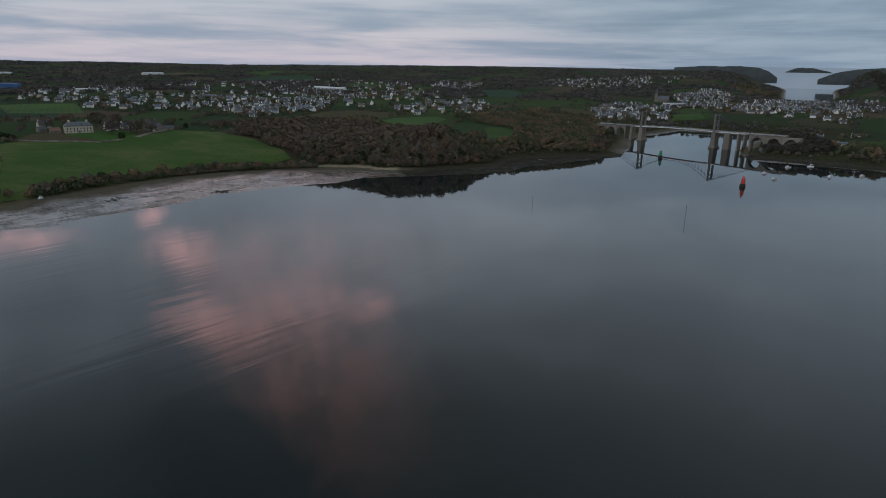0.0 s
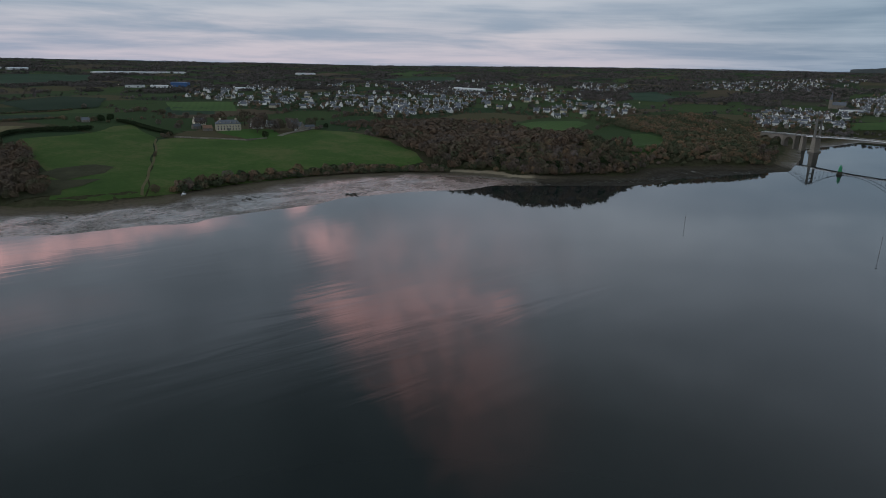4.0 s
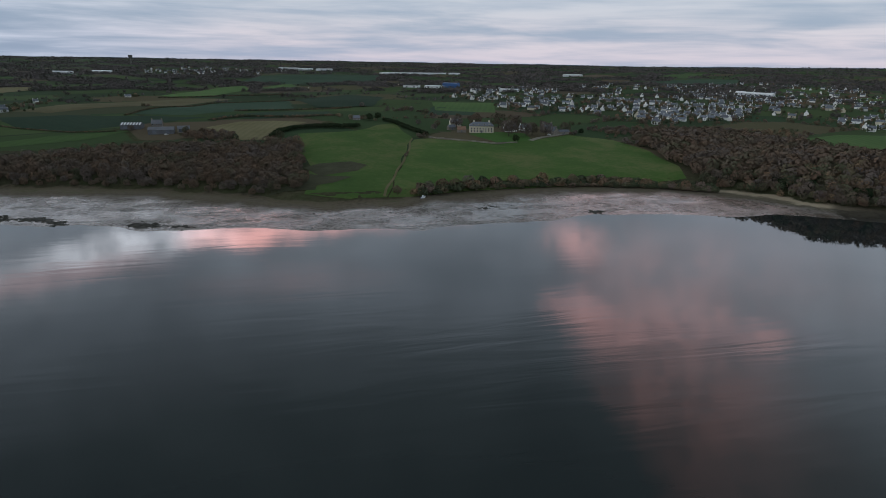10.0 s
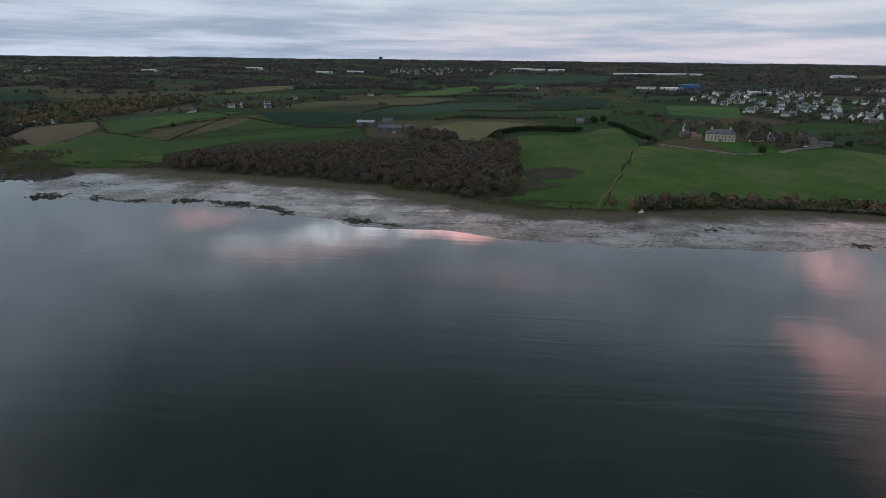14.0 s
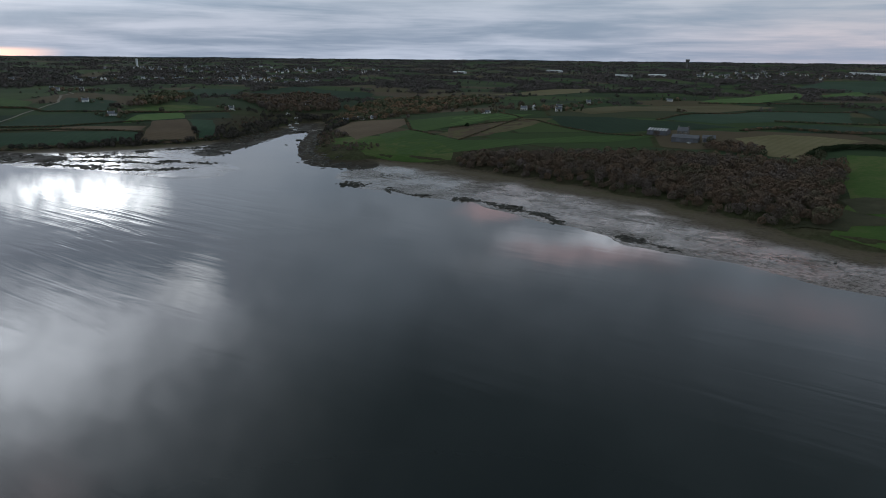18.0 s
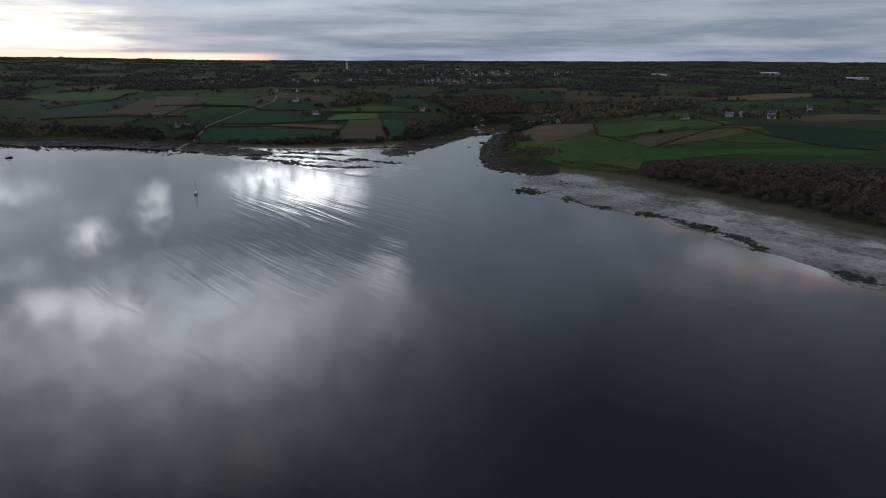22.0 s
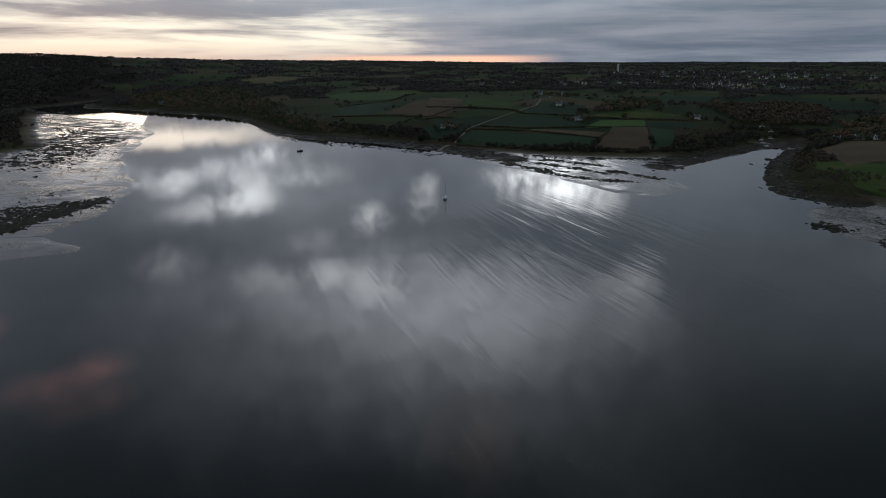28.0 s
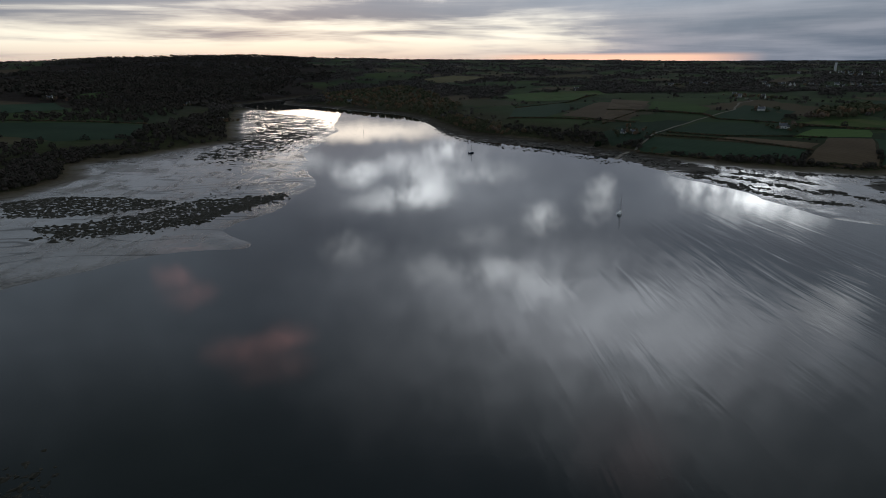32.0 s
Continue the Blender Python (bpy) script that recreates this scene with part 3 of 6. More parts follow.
def build_land():
    # rings round the flight, crowded near the shores, and spokes crowded where the flight looks
    az = np.radians(np.concatenate([np.arange(-100, 135, 0.25), np.arange(135, 261, 3.0)]))
    rr = np.concatenate([[5, 60, 120, 160], np.arange(190, 620, 4.5), np.geomspace(625, 4950, 110)])
    a, r = np.meshgrid(az, rr, indexing="ij")
    x, y = (-np.sin(a) * r).ravel(), (np.cos(a) * r + 60).ravel()
    z, high, low = survey(x, y)
    tone, edge = patchwork(x, y)
    weed = np.zeros(len(x))
    for line, reach, cover in [(*shore, 1.0) for shore in ROCKY_SHORES] + [(MARSH_LINE, MARSH_REACH, 0.58)]:
        for (ax, ay), (bx, by) in zip(line, line[1:]):
            k = np.clip(((x - ax) * (bx - ax) + (y - ay) * (by - ay)) / ((bx - ax) ** 2 + (by - ay) ** 2), 0, 1)
            weed = np.maximum(weed, cover * (1 - smooth(np.hypot(x - ax - k * (bx - ax), y - ay - k * (by - ay)), reach * 0.5, reach)))
    copse = swell(x, y, 520, 9) + 0.5 * swell(x, y, 170, 12)
    litter = smooth(copse, -0.05, 0.15) * smooth(np.hypot(x, y), 1300, 1800)
    me = sheet_mesh("ground", np.stack([x, y, z], -1), len(az), len(rr), GROUND, (("high", high), ("low", low), ("tone", tone), ("edge", edge), ("weed", weed), ("litter", litter)))
    return tagged(new("ground", me), "rolling winter farmland with wet grey mudflats along the estuary", "ground", kind="structure")


def build_sea():
    a, r = np.meshgrid(np.radians(np.arange(0, 361, 4.0)), np.array([1, 800, 2500, 4970.0]), indexing="ij")
    me = sheet_mesh("water", np.stack([(-np.sin(a) * r).ravel(), (np.cos(a) * r).ravel(), 0 * a.ravel()], -1), a.shape[0], 4, WATER)
    return tagged(new("water", me), "calm grey estuary water mirroring the evening clouds", "water", kind="structure")


ground, water = build_land(), build_sea()


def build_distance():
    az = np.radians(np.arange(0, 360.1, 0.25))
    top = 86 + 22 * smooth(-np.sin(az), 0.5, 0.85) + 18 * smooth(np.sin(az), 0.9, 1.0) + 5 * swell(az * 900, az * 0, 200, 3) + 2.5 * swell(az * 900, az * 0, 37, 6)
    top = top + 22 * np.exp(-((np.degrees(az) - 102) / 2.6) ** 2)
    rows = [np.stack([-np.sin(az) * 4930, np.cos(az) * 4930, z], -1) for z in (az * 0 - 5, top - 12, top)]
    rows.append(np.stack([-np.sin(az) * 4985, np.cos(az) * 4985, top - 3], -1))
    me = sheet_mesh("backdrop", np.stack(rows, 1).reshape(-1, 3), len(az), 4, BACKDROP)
    return tagged(new("backdrop", me), "low hills along the far horizon, coloured blue-grey for haze", "hills", kind="structure")


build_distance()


def sea_glow(n, s):
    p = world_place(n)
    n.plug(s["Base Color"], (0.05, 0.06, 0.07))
    # emission stands in for sky light on the distant sea
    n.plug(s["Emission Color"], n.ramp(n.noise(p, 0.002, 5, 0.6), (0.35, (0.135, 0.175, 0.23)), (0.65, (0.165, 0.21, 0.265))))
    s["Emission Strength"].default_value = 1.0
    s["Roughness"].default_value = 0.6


def strip_backdrop(name, az0, az1, radius, low, tops, mat, label):
    """A strip of distance, its upper edge given at even steps."""
    az = np.radians(np.linspace(az0, az1, 160))
    top = np.interp(np.linspace(0, 1, 160), np.linspace(0, 1, len(tops)), tops) + (1.2 * swell(az * 9000, az * 0, 60, 2) + 1.6 * swell(az * 9000, az * 0, 11, 5) if len(set(tops)) > 1 else 0)
    rows = [np.stack([-np.sin(az) * radius, np.cos(az) * radius, z], -1) for z in (az * 0 + low, top)]
    rows.append(np.stack([-np.sin(az) * (radius + 20), np.cos(az) * (radius + 20), top - 2], -1))
    return tagged(new(name, sheet_mesh(name, np.stack(rows, 1).reshape(-1, 3), 160, 3, mat)), label, "backdrop", kind="structure")


def headland_colour(n, s):
    n.plug(s["Base Color"], n.ramp(n.noise(world_place(n), 0.02, 6, 0.7), (0.3, (0.050, 0.060, 0.062)), (0.7, (0.085, 0.098, 0.098))))
    s["Roughness"].default_value = 1.0


HEADLAND = material("far_wooded_headland", headland_colour)
strip_backdrop("backdrop_sea", -74.5, -95, 4890, -4, (134,) * 11, material("glowing_far_sea", sea_glow), "self-glowing backdrop of pale open sea out to the horizon")
strip_backdrop("backdrop_island", -77.8, -81.0, 4860, 101, (105, 118, 130, 134, 131, 133, 127, 119, 114, 104), HEADLAND, "low wooded island off the river mouth")
strip_backdrop("backdrop_headland", -69.5, -77.3, 4850, 30, (122, 126, 129, 134, 136, 133, 136, 137, 133, 129, 108, 66), HEADLAND, "dark wooded headland north of the river mouth")
strip_backdrop("backdrop_headland", -80.1, -90.0, 4840, 30, (62, 104, 124, 133, 140, 146, 149, 146, 142, 144), HEADLAND, "dark wooded headland south of the river mouth")
FIELDS = (
    ("meadow", ((65, 431), (123, 629), (142, 635), (175, 616), (203, 597), (250, 616), (307, 650), (343, 612), (348, 550), (335, 478), (324, 448), (264, 452), (197, 454), (129, 446), (84, 433))),
    ("meadow", ((5, 439), (9, 471), (14, 514), (6, 578), (9, 668), (49, 668), (71, 678), (102, 723), (122, 738), (124, 641), (64, 431), (35, 428))),
    ("stubble", ((-88, 725), (-55, 765), (-18, 766), (23, 742), (-16, 696), (-19, 641), (-50, 649))),
    ("lawn", ((192, 658), (226, 668), (261, 660), (246, 611), (206, 606))),
    ("bright", ((-437, 762), (-399, 796), (-342, 807), (-349, 771), (-384, 729), (-397, 687))),
    ("plough", ((-393, 680), (-365, 725), (-330, 764), (-319, 762), (-327, 705), (-329, 659), (-347, 643), (-366, 630))),
    ("bright", ((-453, 619), (-431, 653), (-386, 635), (-348, 625), (-277, 661), (-230, 693), (-162, 711), (-198, 668), (-267, 639), (-328, 565), (-378, 540))),
    ("crop", ((-323, 801), (-252, 830), (-175, 823), (-95, 803), (-137, 767), (-178, 744), (-219, 714), (-276, 740))),
    ("stubble", ((-327, 875), (-304, 1008), (-266, 1174), (-167, 1251), (-90, 1218), (-142, 1131), (-206, 940), (-278, 848))),
    ("crop", ((-185, 839), (-121, 1119), (-47, 1183), (9, 1175), (11, 951), (-52, 896), (-119, 823))),
    ("bright", ((-227, 1298), (-161, 1504), (-97, 1745), (-71, 1546), (-130, 1310), (-180, 1267))),
    ("bright", ((-69, 1601), (24, 1857), (43, 1652), (-46, 1511))),
    ("crop", ((-122, 1909), (-69, 2352), (140, 2479), (388, 2544), (283, 2028), (55, 1822))),
    ("crop", ((15, 1213), (132, 1325), (189, 1237), (138, 1016), (47, 1002))),
    ("bright", ((247, 1077), (365, 1092), (309, 914), (224, 949))),
    ("bright", ((1550, 2467), (1933, 2825), (1947, 2675), (1586, 2311))),
    ("crop", ((1233, 2051), (1544, 2219), (1687, 2112), (1468, 1845), (1257, 1935))),
    ("plough", ((1130, 2461), (1387, 2697), (1495, 2576), (1263, 2407))),
    ("crop", ((-90, 816), (-20, 883), (56, 867), (52, 807), (-33, 792))),
    ("bright", ((560, 586), (640, 612), (712, 587), (682, 545), (592, 508), (534, 482), (476, 458))),
    ("bright", ((655, 452), (681, 444), (674, 416), (582, 349), (505, 336))),
    ("bright", ((1279, 1207), (1415, 1259), (1302, 1138), (1172, 1094))),
    ("crop", ((1563, 1151), (1681, 1126), (1401, 859), (1274, 834), (1269, 909))),
    ("bright", ((1288, 1468), (1519, 1617), (1551, 1537), (1334, 1344), (1222, 1372))),
    ("crop", ((229, 1000), (301, 993), (258, 862), (192, 869))),
    ("bright", ((1171, 410), (1255, 363), (1169, 322), (1112, 374))),
    ("plough", ((-666, 458), (-741, 529), (-731, 571), (-637, 513), (-646, 480))),
    ("crop", ((-730, 573), (-713, 597), (-642, 546), (-637, 517))),
    ("bright", ((-756, 495), (-790, 539), (-781, 602), (-739, 575), (-749, 502))),
    ("crop", ((-779, 332), (-829, 370), (-771, 417), (-696, 480), (-673, 454), (-715, 387))),
    ("plough", ((-777, 419), (-787, 439), (-719, 504), (-701, 483))),
    ("crop", ((-850, 394), (-894, 454), (-865, 491), (-812, 530), (-765, 496), (-792, 443))),
    ("crop", ((-913, 480), (-997, 565), (-911, 590), (-846, 530))),
    ("meadow", ((-831, 542), (-856, 640), (-827, 697), (-789, 591))),
    ("bright", ((-1047, 440), (-1155, 487), (-1093, 512), (-997, 514), (-957, 486))),
    ("plough", ((-1270, 451), (-1152, 479), (-1048, 431), (-957, 363), (-961, 345))),
    ("crop", ((-888, 320), (-935, 375), (-930, 423), (-904, 448), (-815, 350), (-815, 316))),
    ("crop", ((-764, 601), (-771, 673), (-725, 640), (-727, 580))),
    ("plough", ((-566, 664), (-583, 728), (-534, 735), (-501, 744), (-465, 698), (-452, 628), (-457, 584))),
    ("bright", ((-483, 727), (-444, 779), (-398, 819), (-360, 790), (-381, 713), (-409, 649), (-431, 658))),
    ("stubble", ((-386, 639), (-367, 703), (-341, 768), (-307, 787), (-309, 729), (-322, 685), (-351, 630))),
    ("meadow", ((-505, 592), (-470, 562), (-432, 548), (-398, 526), (-350, 534), (-310, 548), (-330, 585), (-378, 612), (-440, 608))),
    ("crop", ((-1088, 994), (-1149, 1196), (-893, 1185), (-862, 1107), (-1008, 1018))),
    ("crop", ((-1123, 817), (-1191, 953), (-1135, 1036), (-969, 806))),
    ("stubble", ((-651, 1286), (-622, 1452), (-538, 1625), (-497, 1469), (-535, 1283))),
    ("plough", ((-699, 919), (-678, 992), (-604, 1008), (-575, 926), (-640, 890))),
    ("bright", ((-1562, 266), (-1620, 383), (-1472, 477), (-1328, 395), (-1368, 310))),
    ("plough", ((-1063, 310), (-1226, 413), (-1103, 460), (-949, 377))),
    ("crop", ((-1243, 266), (-1284, 361), (-1161, 353), (-1049, 279), (-1104, 234))),
    ("stubble", ((-2480, 107), (-2551, 228), (-2451, 341), (-2159, 237))),
    # southern meadows put into the darker crop colour to stand for backlight
    ("crop", ((-996, -497), (-1019, -408), (-1036, -310), (-891, -268), (-846, -344), (-881, -427))),
    ("crop", ((-1215, -628), (-1306, -587), (-1205, -508), (-1088, -551))),
    ("bright", ((-1480, -626), (-1613, -628), (-1483, -562), (-1389, -593))),
    ("meadow", ((-1617, 313), (-1565, 509), (-1379, 480), (-1380, 341))),
)
WOODS = (
    ("mixed", 6.5, 1.15, ((345, 396), (372, 354), (430, 312), (485, 299), (545, 283), (640, 273), (640, 300), (545, 315), (490, 340), (430, 365), (390, 400), (360, 420))),
    ("brown", 6.5, 1.12, ((-304, 531), (-294, 563), (-253, 576), (-200, 594), (-180, 603), (-155, 616), (-112, 613), (-70, 619), (-49, 607), (-21, 612), (9, 609), (6, 535), (7, 471), (-0, 448), (-24, 451), (-54, 463), (-126, 487), (-195, 506), (-267, 523))),
    ("brown", 6.5, 0.8, ((-116, 672), (-77, 690), (-57, 673), (-50, 643), (-84, 648))),
    ("brown", 7, 1.3, ((363, 611), (430, 623), (492, 599), (520, 540), (532, 488), (469, 370), (483, 341), (445, 306), (388, 334), (362, 370), (338, 402), (328, 426), (336, 471), (350, 538))),
    ("brown", 7, 0.65, ((343, 690), (447, 692), (520, 676), (545, 640), (492, 599), (430, 623), (362, 635))),
    ("mixed", 7, 0.85, ((395, 403), (431, 356), (485, 331), (548, 315), (599, 292), (679, 269), (629, 263), (501, 304), (452, 305), (392, 336), (368, 358))),
    ("mixed", 7.5, 0.85, ((723, 568), (904, 585), (1019, 585), (958, 433), (871, 359), (611, 299), (547, 321), (499, 334), (582, 349), (687, 429), (681, 469))),
    ("mixed", 7, 0.9, ((430, 345), (470, 318), (500, 328), (540, 332), (590, 312), (650, 285), (700, 300), (680, 330), (600, 345), (520, 352), (470, 372))),
    ("mixed", 8, 0.55, ((527, 660), (622, 655), (549, 572), (432, 415), (490, 335), (484, 330), (392, 400), (455, 527))),
    ("dark", 7, 1.25, ((984, 178), (998, 139), (887, 78), (811, 55), (780, 90), (796, 125))),
    ("mixed", 10, 1.0, ((847, 62), (872, 12), (802, 3), (790, 45))),
    ("mixed", 12, 1.0, ((2459, 671), (3310, 694), (2096, 500))),
    ("dark", 12, 1.0, ((4497, 672), (2831, 244), (2379, 184))),
    ("brown", 8, 0.35, ((-644, 554), (-675, 592), (-728, 673), (-733, 773), (-712, 771), (-714, 694), (-664, 605))),
    ("mixed", 9, 1.0, ((-664, 764), (-672, 813), (-628, 874), (-514, 863), (-518, 808), (-586, 763))),
    ("mixed", 10, 1.0, ((-723, 873), (-750, 1037), (-645, 1202), (-526, 1068), (-539, 871), (-665, 861))),
    ("mixed", 10, 1.0, ((-860, 561), (-1007, 749), (-957, 760), (-849, 625))),
    ("brown", 9, 1.0, ((-925, 809), (-1030, 1075), (-942, 1089), (-723, 873), (-771, 760))),
    ("brown", 6, 0.4, ((-451, 533), (-454, 560), (-412, 566), (-400, 555), (-412, 529))),
    ("mixed", 17, 1.0, ((-2197, -218), (-2342, -24), (-1719, 120), (-1369, 180), (-1228, 129), (-1255, 89), (-1399, -26), (-1559, -116))),
    ("mixed", 9, 1.0, ((-1239, 88), (-1205, 148), (-977, 216), (-874, 273), (-834, 257), (-897, 168), (-986, 128))),
    ("dark", 13, 1.0, ((-807, -382), (-845, -354), (-793, -314), (-713, -326))),
    ("dark", 13, 1.0, ((-883, -272), (-1086, -297), (-1509, -307), (-1177, -199), (-941, -171), (-835, -207))),
    ("dark", 15, 1.0, ((-1062, -536), (-1136, -466), (-1168, -364), (-1059, -321), (-1012, -506))),
    ("dark", 15, 1.0, ((-1363, -591), (-1636, -600), (-1411, -382), (-1183, -342), (-1174, -485))),
)
HEDGES = (
    (5.5, 7, ((-18, 653), (-9, 680), (8, 696), (32, 699), (57, 692), (74, 700))),
    (4.8, 6, ((115, 760), (124, 740), (132, 695), (143, 656))),
    (6, 7, ((86, 437), (120, 447), (160, 456), (200, 459), (235, 455), (268, 448), (300, 434), (325, 417))),
    (4, 5, ((150, 452), (200, 455), (240, 450), (290, 436), (328, 412))),
    (1.8, 3, ((-778, 334), (-742, 357), (-702, 400), (-667, 449), (-636, 511), (-637, 546))),
    (1.5, 2, ((-846, 372), (-783, 424), (-696, 483))),
    (1.5, 2, ((-850, 394), (-788, 441), (-761, 494), (-742, 527))),
    (1.6, 2, ((-951, 342), (-1040, 428), (-943, 483))),
    (1.5, 2, ((-908, 477), (-828, 536), (-784, 588))),
    (1.2, 2, ((-503, 745), (-431, 653), (-386, 635))),
    (1.2, 2, ((-398, 819), (-343, 772), (-348, 625))),
    (2, 3, ((-1017, -509), (-1050, -317))),
    (2, 3, ((-1094, 232), (-1028, 311), (-939, 383))),
    (2, 3, ((-1243, 266), (-1286, 373), (-1424, 464))),
    (2, 3, ((-1086, 388), (-1027, 430), (-943, 483), (-913, 480))),
    (2, 3, ((-812, 531), (-784, 612), (-781, 687))),
    (2.5, 3.5, ((-89, 778), (-55, 817), (9, 795), (59, 801))),
    (1.5, 2.5, ((-190, 828), (-123, 1131), (15, 1195))),
    (2, 3, ((-67, 889), (11, 913), (100, 1002))),
    (2, 3, ((-222, 1265), (-128, 1294), (17, 1362))),
    (1.2, 2, ((-391, 677), (-362, 725), (-325, 766), (-274, 736), (-219, 712), (-176, 711))),
)


# ---- more materials ----
def mottled(name, stops, scale, rough=0.9, relief=0.0, rows=None, per_object=0.0):
    """A matt surface with coarse and fine variation; rows: (turn, metres) of drilled or ploughed lines."""
    def build(n, s):
        p = world_place(n)
        coarse, fine = n.noise(p, scale, 5, 0.6, 0.4), n.noise(p, scale * 14, 4, 0.6)
        colour = n.ramp(n.math("ADD", n.math("MULTIPLY", coarse, 0.75), n.math("MULTIPLY", fine, 0.25)), *stops)
        if per_object:
            hue = n.add("ShaderNodeHueSaturation")
            n.plug(hue.inputs["Value"], n.span(n.add("ShaderNodeObjectInfo").outputs["Random"], 0, 1, 1 - per_object, 1 + per_object))
            n.plug(hue.inputs["Color"], colour)
            colour = hue.outputs[0]
        if rows:
            m = n.add("ShaderNodeMapping")
            n.plug(m.inputs[0], p)
            m.inputs["Rotation"].default_value = (0, 0, radians(rows[0]))
            wave = n.add("ShaderNodeTexWave")
            n.plug(wave.inputs[0], m.outputs[0])
            wave.inputs["Scale"].default_value, wave.inputs["Distortion"].default_value = 0.31 / rows[1], 1.5
            colour = n.mix(n.math("MULTIPLY", wave.outputs["Fac"], 0.12), colour, (0.02, 0.02, 0.014))
        n.plug(s["Base Color"], colour)
        s["Roughness"].default_value = rough
        s["Specular IOR Level"].default_value = 0.04 if rough > 0.8 else 0.4
        if relief:
            bump(n, s, fine, 0.6, relief)
    return material(name, build)


FIELD_LOOK = {
    "meadow": mottled("meadow_grass", ((0.3, (0.036, 0.072, 0.020)), (0.48, (0.053, 0.094, 0.025)), (0.62, (0.092, 0.108, 0.041))), 0.02, per_object=0.1),
    "bright": mottled("young_grass", ((0.3, (0.051, 0.095, 0.030)), (0.6, (0.070, 0.121, 0.039)), (0.75, (0.090, 0.123, 0.047))), 0.012, rows=(20, 9), per_object=0.22),
    "crop": mottled("winter_crop", ((0.3, (0.022, 0.045, 0.028)), (0.6, (0.033, 0.062, 0.037)), (0.75, (0.047, 0.069, 0.039))), 0.012, rows=(-35, 8), per_object=0.25),
    "plough": mottled("ploughed_soil", ((0.3, (0.090, 0.066, 0.045)), (0.6, (0.129, 0.098, 0.066)), (0.75, (0.125, 0.109, 0.066))), 0.015, rows=(60, 6), per_object=0.2),
    "stubble": mottled("pale_stubble", ((0.3, (0.090, 0.082, 0.039)), (0.6, (0.136, 0.121, 0.066)), (0.75, (0.094, 0.101, 0.039))), 0.016, rows=(15, 7), per_object=0.18),
    "lawn": mottled("mown_lawn", ((0.3, (0.043, 0.094, 0.023)), (0.7, (0.066, 0.125, 0.035))), 0.03),
}


def foliage(name, stops, by_object=False):
    def build(n, s):
        tint = n.add("ShaderNodeObjectInfo").outputs["Random"] if by_object else attribute(n, "tint")
        colour = n.ramp(tint, *stops)
        grain = n.noise(world_place(n), 0.7, 3, 0.6)
        n.plug(s["Base Color"], n.mix(0.5, colour, n.ramp(grain, (0.25, (0.43, 0.43, 0.43)), (0.75, (0.60, 0.60, 0.60))), "OVERLAY"))
        s["Roughness"].default_value = 0.95
        s["Specular IOR Level"].default_value = 0.0
    return material(name, build)


BROWN = ((0.0, (0.146, 0.118, 0.106)), (0.3, (0.117, 0.096, 0.080)), (0.55, (0.146, 0.100, 0.071)), (0.75, (0.120, 0.100, 0.074)), (0.9, (0.090, 0.089, 0.055)), (1.0, (0.068, 0.074, 0.046)))
MIXED = ((0.0, (0.170, 0.132, 0.112)), (0.3, (0.205, 0.134, 0.084)), (0.5, (0.130, 0.119, 0.077)), (0.7, (0.088, 0.098, 0.058)), (1.0, (0.057, 0.074, 0.044)))
# darker woodland copy: the backlit evening shade is put into the colour
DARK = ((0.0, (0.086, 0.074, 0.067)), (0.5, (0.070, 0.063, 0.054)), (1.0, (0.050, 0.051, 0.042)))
GREEN = ((0.0, (0.024, 0.035, 0.019)), (1.0, (0.035, 0.046, 0.024)))
# far copy of the twig colours, greyed to stand in for distance haze
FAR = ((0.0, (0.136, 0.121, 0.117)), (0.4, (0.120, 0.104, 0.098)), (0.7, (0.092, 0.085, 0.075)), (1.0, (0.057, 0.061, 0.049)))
GORSE = ((0.0, (0.037, 0.045, 0.022)), (1.0, (0.056, 0.059, 0.032)))
TWIGS = {"brown": foliage("bare_winter_twigs", BROWN), "mixed": foliage("oak_and_pine_crowns", MIXED), "dark": foliage("shade_dark_woodland", DARK), "green": foliage("clipped_evergreen", GREEN), "far": foliage("haze_greyed_twigs", FAR), "gorse": foliage("olive_gorse", GORSE)}
TREE_CROWN = foliage("autumn_crown", BROWN, True)
PINE_CROWN = foliage("evergreen_crown", ((0.0, (0.020, 0.034, 0.018)), (1.0, (0.034, 0.046, 0.022))), True)
BARK = mottled("grey_bark", ((0.3, (0.05, 0.042, 0.034)), (0.7, (0.10, 0.085, 0.07))), 1.5)
WHITEWASH = mottled("white_render", ((0.3, (0.72, 0.71, 0.69)), (0.7, (0.84, 0.83, 0.81))), 0.5, per_object=0.14)
CREAM = mottled("cream_limewash", ((0.3, (0.52, 0.47, 0.36)), (0.7, (0.64, 0.58, 0.46))), 0.4, per_object=0.08)
STONE = mottled("granite_rubble", ((0.3, (0.16, 0.14, 0.12)), (0.7, (0.30, 0.27, 0.23))), 0.7, relief=0.1, per_object=0.2)
BRICK = mottled("reddish_stone", ((0.3, (0.20, 0.12, 0.085)), (0.7, (0.30, 0.19, 0.14))), 0.7, per_object=0.1)
SLATE = mottled("blue_slate", ((0.3, (0.085, 0.095, 0.115)), (0.7, (0.14, 0.15, 0.175))), 0.6, 0.55, per_object=0.25)
CONCRETE = mottled("weathered_concrete", ((0.3, (0.13, 0.125, 0.115)), (0.7, (0.22, 0.21, 0.20))), 0.25)
PALE = mottled("pale_sheeting", ((0.3, (0.60, 0.62, 0.63)), (0.7, (0.74, 0.75, 0.76))), 0.2, 0.5)
SHED = mottled("grey_fibre_cement", ((0.3, (0.105, 0.108, 0.118)), (0.7, (0.165, 0.168, 0.178))), 0.2)
